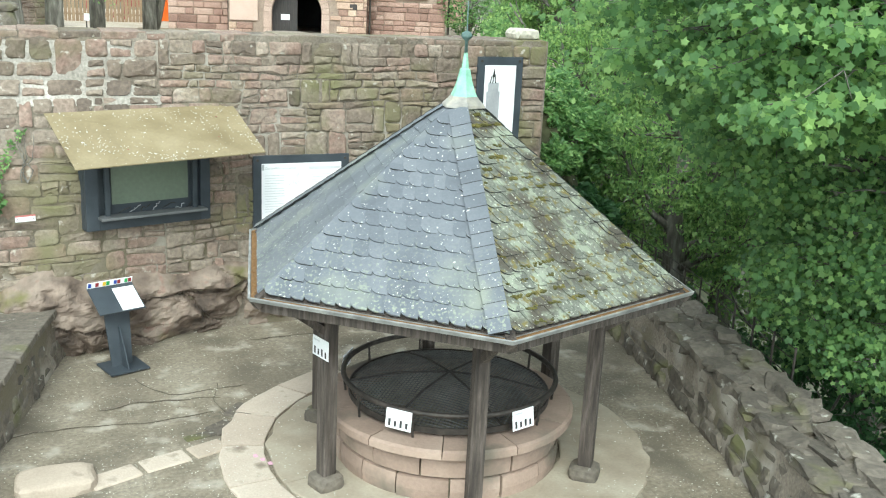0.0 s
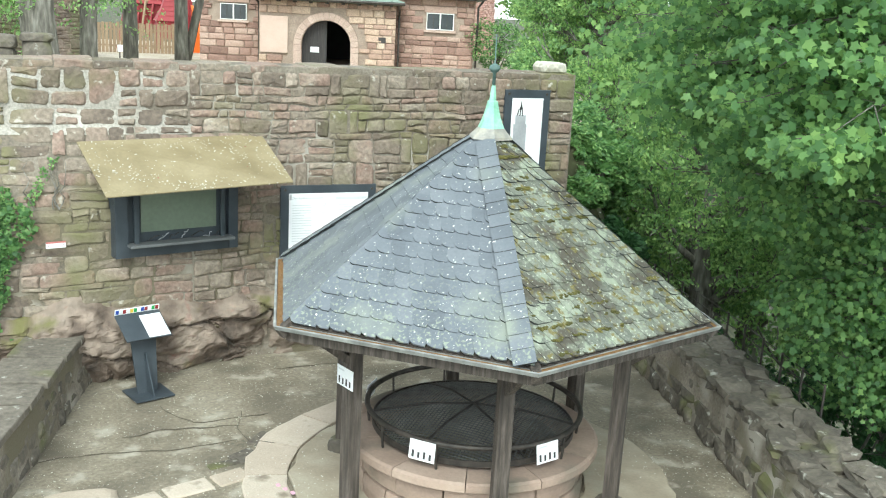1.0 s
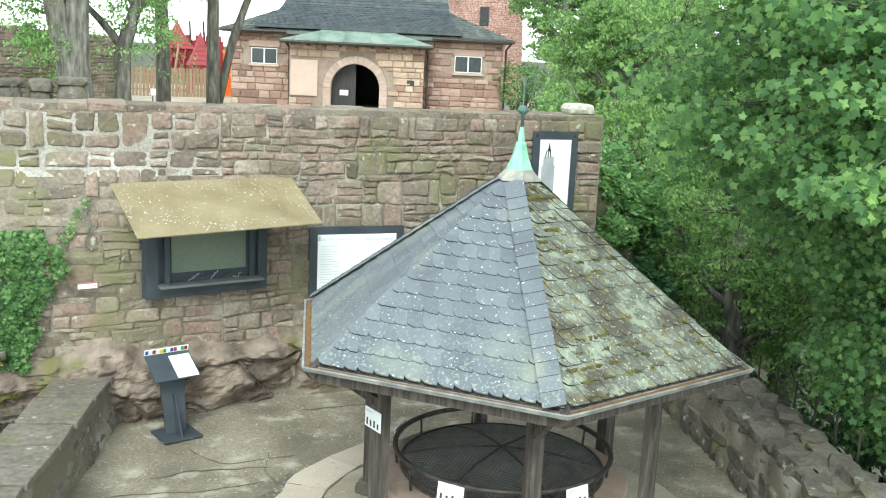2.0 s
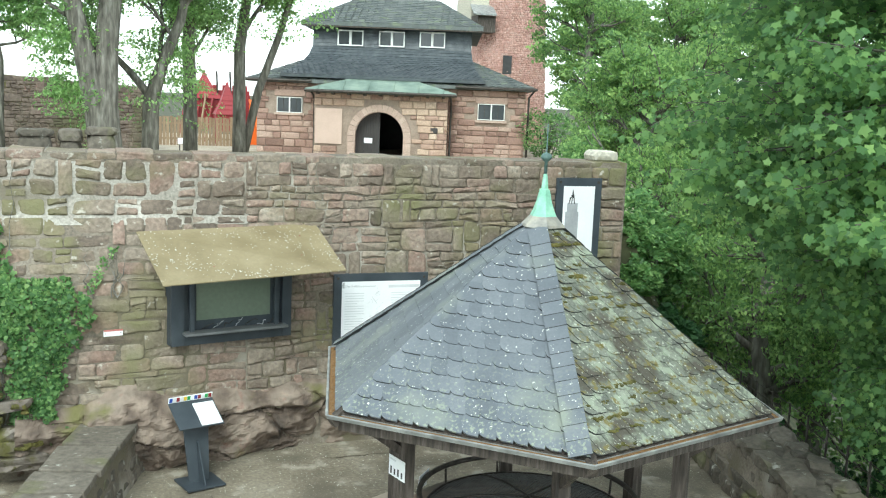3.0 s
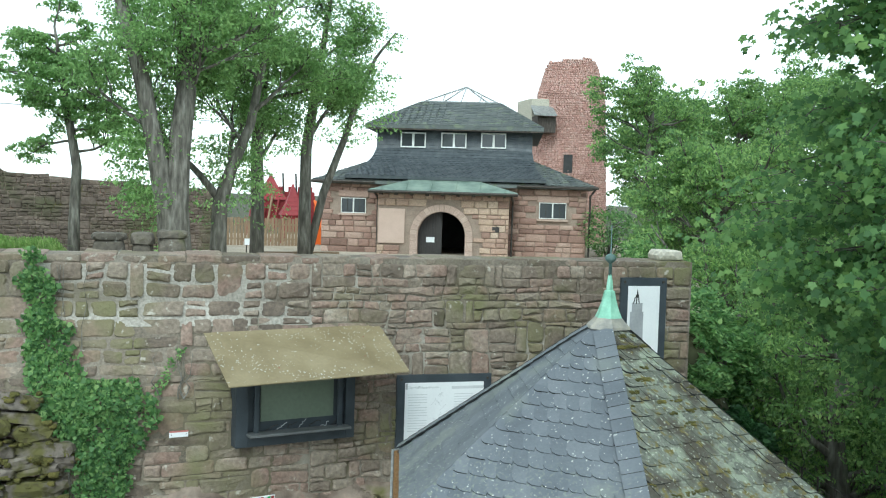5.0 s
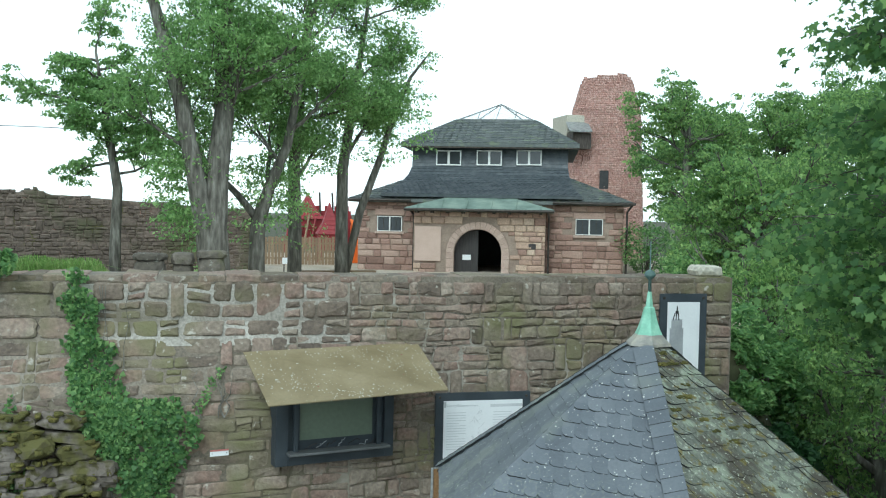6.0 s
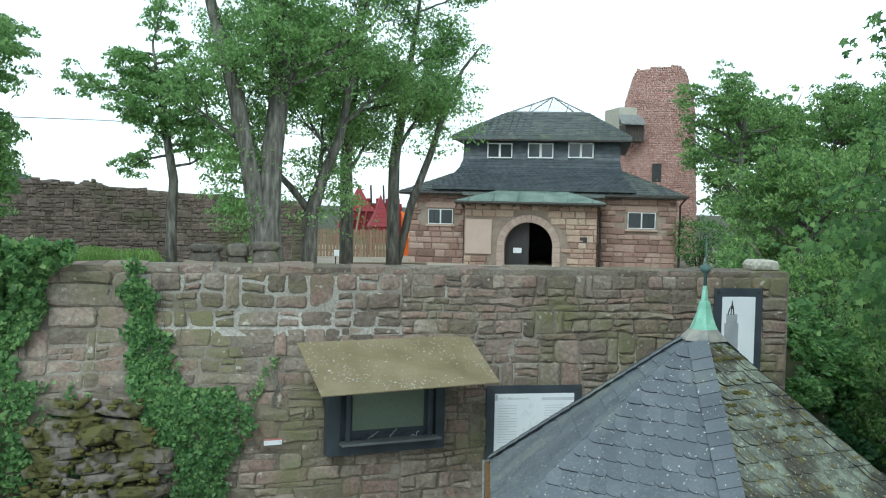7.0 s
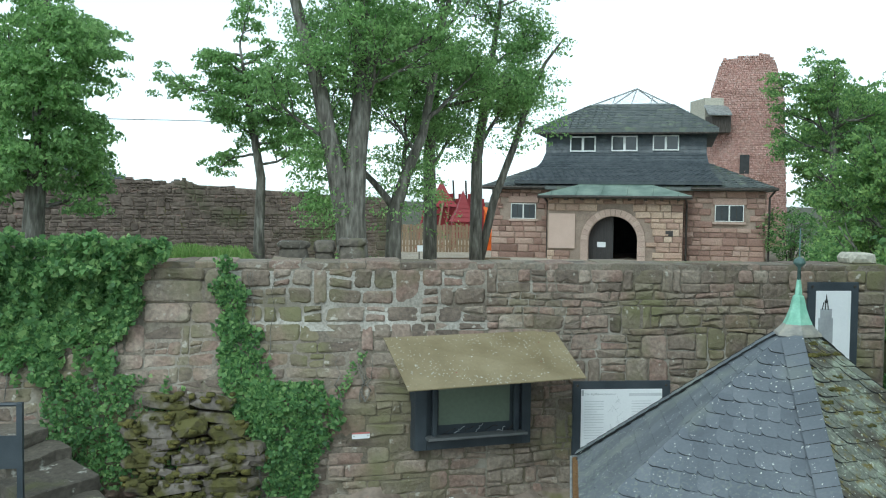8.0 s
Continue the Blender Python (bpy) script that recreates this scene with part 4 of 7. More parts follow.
# paving round the well
def ring_flag(r0, r1, a0, a1, z, name, material, parent, k=3, seed=0):
    rnd = random.Random(seed)
    bm = bmesh.new()
    c = WELL + Vector((0.18, 0.08, 0))
    j = lambda: rnd.uniform(-0.035, 0.035)
    rj = [(j(), j()) for _ in range(k + 1)]
    loops = []
    for i in range(k + 1):
        t = a0 + (a1 - a0) * i / k
        p, q = r0 + rj[i][0] * 0.3, r1 + rj[i][1]
        loops.append([(c.x + r * math.cos(t), c.y + r * math.sin(t), zz) for r, zz in ((p, -0.03), (q, -0.03), (q, z - 0.006), (q - 0.015, z), (p + 0.015, z), (p, z - 0.006))])
    loft(bm, loops, closed=True, caps=True)
    return part(name, bm, material, parent)


rnd = random.Random(12)
M_RINGPAVE = mat("smooth_pale_screed", [(0.25, 0.21, 0.155), (0.33, 0.285, 0.215), (0.40, 0.36, 0.28)], 1.8, 0.8, 0.2, 30)
a = radians(40)
while a < radians(398):
    da = radians(rnd.uniform(34, 60))
    b = min(a + da, radians(399))
    ring_flag(1.1, 2.02, a + 0.002, b - 0.002, 0.035, "ring_slab", M_RINGPAVE, FLOOR, 8, int(a * 50))
    a = b
a = radians(105)
while a < radians(262):
    b = a + radians(rnd.uniform(13, 24))
    ring_flag(2.05, 2.52, a + 0.006, b - 0.006, 0.03, "flagstone", M_FLAG, FLOOR, 4, int(a * 90))
    a = b
for i, (x0, x1, y) in enumerate(((0.55, 1.05, 9.0), (1.08, 1.55, 9.17), (1.58, 1.95, 9.3), (2.0, 2.3, 9.42))):
    bm = box(bmesh.new(), -(x1 - x0) / 2, (x1 - x0) / 2, -0.13, 0.13, -0.03, 0.028, bevel=0.02)
    ob = part("edging_stone", bm, M_FLAG, FLOOR)
    ob.matrix_local = pose((x0 + x1) / 2, y, 0, 0, 0, 18 + rnd.uniform(-3, 3))
for i, (x, y, sx, sy, rz) in enumerate(((2.0, 9.75, 0.3, 0.25, 30), (1.75, 9.62, 0.35, 0.12, 12), (2.3, 10.1, 0.35, 0.3, 50))):
    ob = part("patch_stone", box(bmesh.new(), -sx / 2, sx / 2, -sy / 2, sy / 2, -0.03, 0.024, bevel=0.015), M_GREYSTONE, FLOOR)
    ob.matrix_local = pose(x, y, 0, 0, 0, rz)
# cracks in the screed
bm = bmesh.new()
M_CRACK = mat("dark_crack_dirt", [(0.085, 0.073, 0.053), (0.125, 0.108, 0.08)], 10.0, 1.0, 0.2, 40)
for x, y, ang, ln in ((1.3, 11.4, -60, 1.6), (2.0, 10.2, 170, 2.2), (2.2, 11.0, -95, 1.3), (2.9, 12.3, -10, 1.5), (0.8, 10.6, -8, 1.4)):
    p = Vector((x, y, 0.006))
    d = radians(ang)
    pts = [p.copy()]
    for i in range(14):
        d += rnd.gauss(0, 0.25)
        p = p + Vector((math.cos(d), math.sin(d), 0)) * ln / 14
        pts.append(p.copy())
    tube(bm, pts, [0.003] + [rnd.uniform(0.003, 0.009) for _ in range(13)] + [0.002], 4)
part("cracks", bm, M_CRACK, FLOOR, "dark cracks in the screed")
vs, fs = [], []
for i in range(3800):
    x, y = rnd.uniform(-0.2, 7.6), rnd.uniform(6.0, 12.9)
    if noise.noise(Vector((x, y, 4)) * 0.9) < -0.15 or math.hypot(x - WELL.x, y - WELL.y) < 1.4:
        continue
    r, t = rnd.uniform(0.004, 0.012), rnd.random() * 6
    z = 0.042 if math.hypot(x - WELL.x, y - WELL.y) < 2.6 else 0.024
    k = len(vs)
    vs += [(x + r * math.cos(t + q * 1.57), y + r * (0.7 if q % 2 else 1.2) * math.sin(t + q * 1.57), z + 0.004 * (q % 2)) for q in range(4)]
    fs.append((k, k + 1, k + 2, k + 3))
tagged(raw("fallen_petals", vs, fs, mat("pale_petals", [(0.50, 0.48, 0.40), (0.62, 0.60, 0.52)], 30.0, 0.9, 0, 40)), "pale fallen petals and grit scattered over the paving", "litter", kind="stuff")
bm = bmesh.new()
for i in range(3):
    lump(bm, (2.18 + 0.05 * i, 8.95 - 0.1 * i, 0.034), (0.05, 0.08, 0.003), i, 0.3, 1)
tagged(link("chalk_mark", bm, mat("pink_chalk", [(0.62, 0.36, 0.46), (0.70, 0.44, 0.54)], 20.0, 0.95, 0.2, 60)), "faint pink chalk mark on a flagstone", "chalk mark")


# ================= low walls of the court =================
def parapet():
    top = tagged(new("wall_east"), "low crumbling rubble parapet of weathered grey stones", "wall", kind="structure")
    rnd = random.Random(31)
    def inner(y):
        return 6.58 + (y - 6.6) * 0.33 - 0.012 * (y - 6.6) ** 2 * (1 if y > 6.6 else 0)
    bm = bmesh.new()
    ys = [2.0 + 0.5 * i for i in range(23)]
    loft(bm, [[(inner(y) + 0.03, y, -0.1), (inner(y) + 0.12, y, 0.62), (inner(y) + 0.66, y, 0.66), (inner(y) + 0.75, y, -2.0)] for y in ys], caps=True)
    part("core", bm, M_MORTAR, top)
    n = 0
    for row in range(4):
        y = 2.2 + rnd.random() * 0.3
        while y < 12.6:
            w = rnd.uniform(0.22, 0.5)
            h = rnd.uniform(0.15, 0.22)
            x = inner(y) + 0.12 + 0.05 * row
            ob = part("stone", lump(bmesh.new(), (0, 0, 0), (0.24, w * 1.12, h * 1.25), n, 0.3, 2), M_GREYSTONE, top)
            ob.matrix_local = pose(x, y, 0.09 + row * 0.175, rnd.uniform(-6, 6), rnd.uniform(-8, 8), -18 + rnd.uniform(-8, 8))
            y += w
            n += 1
    for line in (0.16, 0.42, 0.62):
        y = 2.2 + rnd.random() * 0.3
        while y < 12.3:
            w = rnd.uniform(0.22, 0.55)
            jag = 0.12 * max(0, noise.noise(Vector((y * 0.9, line * 4, 3))))
            ob = part("top_stone", lump(bmesh.new(), (0, 0, 0), (0.34, w * 1.15, rnd.uniform(0.09, 0.22)), 900 + n, 0.4, 2), M_GREYSTONE, top)
            ob.matrix_local = pose(inner(y) + line + 0.1, y, 0.66 + jag + (0.06 if line > 0.5 else 0), rnd.uniform(-10, 10), rnd.uniform(-10, 10), -18 + rnd.uniform(-20, 20))
            y += w
            n += 1
    return top


def stair_wall():
    top = tagged(new("wall_west"), "low rubble wall with lichen-spotted flat cap slabs", "wall", kind="structure")
    rnd = random.Random(41)
    def face(y):
        return 0.62 - (12.5 - y) * 0.30
    bm = bmesh.new()
    loft(bm, [[(face(y) - 0.02, y, -0.1), (face(y) - 0.08, y, 0.62), (face(y) - 0.75, y, 0.62), (face(y) - 0.75, y, -0.1)] for y in (7.6, 9, 10, 11, 12, 12.62)], caps=True)
    part("core", bm, M_MORTAR, top)
    n = 0
    for row in range(4):
        y = 7.7
        while y < 12.4:
            w = rnd.uniform(0.2, 0.45)
            ob = part("stone", lump(bmesh.new(), (0, 0, 0), (0.2, w * 1.1, 0.195), 300 + n, 0.26, 2), M_GREYSTONE, top)
            ob.matrix_local = pose(face(y) - 0.07 - 0.02 * row, y + w / 2, 0.08 + row * 0.155, 0, 0, -16 + rnd.uniform(-5, 5))
            y += w
            n += 1
    y = 7.7
    while y < 12.5:
        w = rnd.uniform(0.5, 0.95)
        bm = box(bmesh.new(), -0.34, 0.34, -w / 2 + 0.01, w / 2 - 0.01, 0, 0.09, bevel=0.02)
        bmesh.ops.subdivide_edges(bm, edges=bm.edges[:], cuts=2, use_grid_fill=True)
        for v in bm.verts:
            v.co += Vector((1, 1, 0.5)) * 0.02 * noise.noise(v.co * 5 + Vector((y, 0, 0)))
        ob = part("cap_slab", bm, M_GREYSTONE, top)
        ob.matrix_local = pose(face(y + w / 2) - 0.38, y + w / 2, 0.62, 0, 0, -16 + rnd.uniform(-3, 3))
        y += w
    # the stepped end that climbs along the stairs
    for i, (x, y, z, sx, sy, sz) in enumerate(((-2.5, 10.9, 1.42, 0.9, 0.8, 0.2), (-3.0, 11.5, 1.62, 0.9, 0.8, 0.22), (-3.5, 12.05, 1.82, 0.9, 0.9, 0.2), (-3.75, 12.2, 2.02, 0.8, 0.8, 0.18),
                                               (-2.2, 10.5, 1.2, 0.9, 0.8, 0.22), (-2.9, 11.2, 1.2, 1.3, 1.1, 0.25), (-3.4, 11.8, 1.45, 1.2, 1.1, 0.22))):
        bm = box(bmesh.new(), -sx / 2, sx / 2, -sy / 2, sy / 2, -sz / 2, sz / 2, bevel=0.03)
        bmesh.ops.subdivide_edges(bm, edges=bm.edges[:], cuts=3, use_grid_fill=True)
        for v in bm.verts:
            v.co += Vector((1, 1, 0.35)) * 0.07 * noise.noise(v.co * 2.6 + Vector((i, 0, 0))) + Vector((0.4, 0.4, 0.25)) * 0.05 * noise.noise(v.co * 9)
        ob = part("step_slab", bm, M_GREYSTONE, top)
        ob.matrix_local = pose(x - 0.4, y, z - 0.12, 3, -4, 40 + 6 * i)
    bm = bmesh.new()
    loft(bm, [[(-4.8, 10.2, z), (-2.35, 10.0, z), (-2.45, 11.3, z), (-3.5, 12.6, z), (-4.9, 12.7, z)] for z in (-0.1, 1.0)], caps=True)
    part("stair_core", bm, M_GREYSTONE, top)
    return top


parapet()
stair_wall()
tagged(link("threshold_slab", lump(bmesh.new(), (0.28, 9.0, 0.05), (0.75, 0.5, 0.2), 77, 0.08, 3), M_FLAG), "pale flat stone slab lying on the paving", "stone")



# ================= things on the wall =================
CASE = Matrix.Translation((2.47, WALL_Y - 0.22, 0)) @ Matrix.Rotation(radians(13.5), 4, "Z")


def display_case():
    top = thing("display_case", "anthracite steel display case with a green-grey screen, set in the wall", "display case", CASE)
    z0, z1, w = 1.62, 2.56, 1.62
    part("back_panel", boxes((-w, 0, 0.02, 0.30, z0, z1)), M_STEEL, top)
    for a, b, c, d in ((-w, -w + 0.16, z0, z1), (-0.13, 0, z0, z1), (-w + 0.16, -0.13, z0, z0 + 0.13), (-w + 0.16, -0.13, z1 - 0.08, z1)):
        part("frame_bar", boxes((a, b, -0.06, 0.02, c, d), bevel=0.006), M_STEEL, top)
    for a in (-w + 0.26, -0.22):
        part("shutter_rail", boxes((a - 0.03, a + 0.03, -0.085, -0.045, z0 + 0.13, z1 - 0.05), bevel=0.005), M_STEEL, top)
    part("screen", boxes((-w + 0.34, -0.28, 0.005, 0.018, z0 + 0.30, z1 - 0.1)), M_SCREEN, top, "matt green-grey display screen")
    part("shelf", boxes((-w + 0.14, -0.1, -0.20, 0.0, z0 + 0.145, z0 + 0.18), bevel=0.008), mat("grey_sill_metal", [(0.10, 0.105, 0.105), (0.16, 0.165, 0.165)], 5.0, 0.5, 0.1, 40), top, "grey metal ledge")
    rnd = random.Random(6)
    for i in range(7):
        x = -w + 0.4 + i * 0.15
        pts = [Vector((x, -0.02, z0 + 0.19))]
        for j in range(6):
            pts.append(pts[-1] + Vector((rnd.uniform(-0.01, 0.05), rnd.uniform(-0.02, 0.02), rnd.uniform(-0.02, 0.035))))
        part("cable", tubes((pts, 0.006), n=5), M_GREYINK if i % 2 else M_IRON, top)
    return top


def awning():
    top = thing("awning", "sloping bronze-coloured metal sheet awning spotted with droppings", "awning", None)
    bm = bmesh.new()
    tl, tr, br, bl = Vector((0.497, 12.34, 3.08)), Vector((2.84, 12.95, 3.09)), Vector((3.03, 11.93, 2.635)), Vector((0.76, 11.55, 2.56))
    dn = Vector((0, 0.004, -0.012))
    loft(bm, [[tl, tr, br, bl], [p + dn for p in (tl, tr, br, bl)]], caps=True)
    part("sheet", bm, M_CANOPY, top)
    bm = tubes(((bl + dn, br + dn), 0.012), n=6)
    part("front_lip", bm, M_CANOPY, top)
    for f in (0.12, 0.88):
        part("stay", tubes(((tl.lerp(tr, f) + Vector((0, 0.1, -0.42)), bl.lerp(br, f) + Vector((0, 0.06, -0.03))), 0.012), n=6), M_STEEL, top)
    rnd = random.Random(2)
    M_DROP = mat("white_droppings", [(0.62, 0.62, 0.58), (0.75, 0.75, 0.70)], 30.0, 0.9, 0.1, 60)
    nrm = (tr - tl).cross(bl - tl).normalized() * -1
    if nrm.z < 0:
        nrm = -nrm
    bm = bmesh.new()
    for i in range(420):
        f, g = rnd.random(), rnd.random() ** 0.8
        if noise.noise(Vector((f * 3, g * 2, 4))) < -0.12:
            continue
        p = tl.lerp(tr, f).lerp(bl.lerp(br, f), g) + nrm * 0.002
        lump(bm, p, (rnd.uniform(0.006, 0.02), rnd.uniform(0.008, 0.026), 0.006), i, 0.3, 1)
    tagged(part("droppings", bm, M_DROP, top, "white bird droppings"), kind="stuff")
    bm = bmesh.new()
    for f, g in ((0.22, 0.3), (0.3, 0.75), (0.86, 0.25), (0.8, 0.65)):
        lump(bm, tl.lerp(tr, f).lerp(bl.lerp(br, f), g) + nrm * 0.003, (0.02, 0.03, 0.008), 3, 0.2, 1)
    part("rust_spots", bm, M_RED, top)
    return top


def writing(name, text, size, m, material, parent):
    cu = bpy.data.curves.new(name, "FONT")
    cu.body, cu.size = text, size
    ob = new("temporary", cu)
    dg = bpy.context.evaluated_depsgraph_get()
    me = bpy.data.meshes.new_from_object(ob.evaluated_get(dg))
    bpy.data.objects.remove(ob)
    me.materials.clear()
    me.materials.append(material)
    out = new(name, me)
    out.parent, out.matrix_local = parent, m
    return out


FACE = Matrix.Rotation(radians(90), 4, "X")


def well_board():
    top = thing("well_board", "white printed information board in an anthracite frame, on the rubble wall", "information board", Matrix.Translation((3.78, WALL_Y - 0.085, 1.85)))
    part("frame", boxes((-0.68, 0.68, 0, 0.06, -0.55, 0.55), bevel=0.004), M_STEEL, top)
    sheet = part("sheet", boxes((-0.565, 0.565, -0.008, -0.001, -0.44, 0.44)), M_WHITE, top)
    writing("heading", "Der Kyffhäuserbrunnen", 0.046, Matrix.Translation((-0.52, -0.0095, 0.36)) @ FACE, M_GREYINK, sheet)
    for c in range(2):
        for r in range(15):
            if c == 1 and r > 5:
                continue
            w = 0.27 if r % 5 != 4 else 0.17
            x = -0.52 + c * 0.66
            part("text_bar", boxes((x, x + w, -0.0095, -0.0085, 0.27 - r * 0.036, 0.279 - r * 0.036)), M_FAINT, sheet)
    rnd = random.Random(5)
    bm = bmesh.new()
    for i in range(16):
        p = Vector((-0.15 + rnd.random() * 0.22, -0.009, 0.3 - rnd.random() * 0.5))
        pts = [p]
        for j in range(5):
            pts.append(pts[-1] + Vector((rnd.uniform(-0.05, 0.05), 0, rnd.uniform(-0.06, 0.06))))
        tube(bm, pts, 0.0025, 4)
    part("drawing", bm, M_FAINT, sheet, "line drawing of the well shaft")
    part("emblem", boxes((-0.56, -0.53, -0.0095, -0.0085, 0.35, 0.43)), M_GREYINK, sheet)
    part("header_band", boxes((0.1, 0.56, -0.0095, -0.0085, 0.345, 0.385)), M_FAINT, sheet)
    for x in (-0.62, 0.62):
        for z in (-0.49, 0.49):
            part("bolt", tubes(((Vector((x, 0.0, z)), Vector((x, -0.012, z))), 0.018), n=10), M_IRON, top)
    return top


def monument_board():
    top = thing("monument_board", "tall white board with a grey monument silhouette in an anthracite frame", "information board", Matrix.Translation((6.77, WALL_Y - 0.085, 3.1)))
    part("frame", boxes((-0.37, 0.37, 0, 0.06, -0.68, 0.66), bevel=0.004), M_STEEL, top)
    sheet = part("sheet", boxes((-0.255, 0.255, -0.008, -0.001, -0.56, 0.54)), M_WHITE, top)
    part("tower_silhouette", boxes((-0.215, 0.0, -0.0105, -0.0085, -0.45, 0.16), (-0.19, -0.02, -0.0105, -0.0085, 0.16, 0.29)), M_GREYINK, sheet)
    bm = bmesh.new()
    for x in (-0.165, -0.12, -0.075):
        tube(bm, [(x, -0.0095, 0.28), (x * 0.6 - 0.042, -0.0095, 0.38)], 0.008, 5)
    box(bm, -0.13, -0.08, -0.011, -0.0085, 0.37, 0.41)
    tube(bm, [(-0.105, -0.0095, 0.4), (-0.105, -0.0095, 0.49)], [0.016, 0.004], 6)
    part("crown_silhouette", bm, M_BLACK, sheet)
    for x in (-0.31, 0.31):
        for z in (-0.62, 0.6):
            part("bolt", tubes(((Vector((x, 0.0, z)), Vector((x, -0.012, z))), 0.02), n=10), M_IRON, top)
    return top


def small_plate():
    top = thing("wall_plate", "small white plate with a red upper strip on the wall", "sign", Matrix.Translation((0.22, 12.27, 1.84)) @ Matrix.Rotation(radians(12), 4, "Z"))
    part("plate", boxes((-0.115, 0.115, -0.008, 0.0, -0.035, 0.035), bevel=0.002), M_WHITE, top)
    part("red_strip", boxes((-0.115, 0.115, -0.011, -0.0085, 0.026, 0.046)), mat("faded_red_print", [(0.42, 0.12, 0.11), (0.5, 0.18, 0.16)], 4.0, 0.6, 0, 30), top)
    for x in (-0.09, 0.09):
        part("screw", tubes(((Vector((x, -0.006, 0)), Vector((x, -0.014, 0))), 0.006), n=6), M_IRON, top)
    return top


def lectern():
    top = thing("lectern", "anthracite steel reading stand with white page and flag strip", "lectern", pose(1.2, 11.82, 0.0, 0, 0, 17) @ Matrix.Diagonal((0.98, 0.98, 0.87, 1)))
    part("base_plate", boxes((-0.25, 0.25, -0.27, 0.20, 0.02, 0.045), bevel=0.004), M_STEEL, top)
    bm = bmesh.new()
    loft(bm, [[(-0.13, -0.02, 0.045), (0.13, -0.02, 0.045), (0.13, 0.01, 0.045), (-0.13, 0.01, 0.045)], [(-0.17, 0.12, 0.98), (0.17, 0.12, 0.98), (0.17, 0.15, 0.98), (-0.17, 0.15, 0.98)]], caps=True)
    part("stem", bm, M_STEEL, top)
    bm = bmesh.new()
    loft(bm, [[(-0.008, -0.22, 0.045), (0.008, -0.22, 0.045), (0.008, 0, 0.045), (-0.008, 0, 0.045)], [(-0.008, 0.02, 0.6), (0.008, 0.02, 0.6), (0.008, 0.08, 0.6), (-0.008, 0.08, 0.6)]], caps=True)
    part("fin", bm, M_STEEL, top)
    desk = part("desk", boxes((-0.29, 0.29, -0.24, 0.24, -0.012, 0.012), bevel=0.003), M_STEEL, top)
    desk.matrix_local = pose(0, 0.09, 1.0, 33, 0, 0)
    part("page", boxes((0.0, 0.275, -0.225, 0.17, 0.0125, 0.016)), M_WHITE, desk, "white printed page")
    cols = (M_BLUEINK, M_WHITE, M_RED, M_WHITE, M_YELLOWINK, M_GREENINK, M_WHITE, M_BLUEINK, M_RED, M_WHITE, M_GREENINK, M_RED)
    back = part("flag_strip", boxes((-0.29, 0.29, -0.005, 0.005, 0.0, 0.085)), M_WHITE, desk, "strip of small flags")
    tilt = pose(0, 0.235, 0.012, -20, 0, 0)
    back.matrix_local = tilt
    for i, m in enumerate(cols):
        x = -0.28 + i * 0.0468
        part("flag", boxes((x, x + 0.04, -0.0075, -0.0055, 0.012, 0.074)), m, desk).matrix_local = tilt
    return top


display_case()
awning()
well_board()
monument_board()
small_plate()
lectern()


# ================= the gate house =================
HOUSE = pose(11.05, 39.0, 0, 0, 0, -20)


def hip(bm, u0, u1, v0, v1, z0, a0, a1, b0, b1, z1, thick=0.14):
    """A hipped roof solid from an eave rectangle to a top rectangle."""
    lo = [(u0, v0), (u1, v0), (u1, v1), (u0, v1)]
    hi = [(a0, b0), (a1, b0), (a1, b1), (a0, b1)]
    loft(bm, [[(x, y, z0 - thick) for x, y in lo], [(x, y, z0) for x, y in lo], [(x, y, z1) for x, y in hi]], caps=True)
    return bm


def slate_rows(name, parent, p0, p1, q0, q1, rows, width, material, seed):
    """Rows of thin slates on the quad p0-p1 (eave) to q0-q1 (top), joined."""
    rnd = random.Random(seed)
    p0, p1, q0, q1 = map(Vector, (p0, p1, q0, q1))
    nrm = (p1 - p0).cross(q0 - p0).normalized()
    vs, fs = [], []
    for r in range(rows):
        a, b = p0.lerp(q0, r / rows), p1.lerp(q1, r / rows)
        c, d = p0.lerp(q0, (r + 1.15) / rows), p1.lerp(q1, (r + 1.15) / rows)
        n = max(1, int((b - a).length / width))
        for i in range(n + (r % 2)):
            f0, f1 = max(0, (i - 0.5 * (r % 2)) / n), min(1, (i + 1 - 0.5 * (r % 2)) / n)
            lift = nrm * rnd.uniform(0.028, 0.04)
            k = len(vs)
            pts = [a.lerp(b, f0 + 0.004) + lift, a.lerp(b, f1 - 0.004) + lift, c.lerp(d, f1 - 0.004) + nrm * 0.012, c.lerp(d, f0 + 0.004) + nrm * 0.012]
            vs += pts + [pts[0] - nrm * 0.03, pts[1] - nrm * 0.03]
            fs += [(k, k + 1, k + 2, k + 3), (k + 4, k + 5, k + 1, k)]
    return tagged(raw(name, vs, fs, material, parent), kind="stuff")


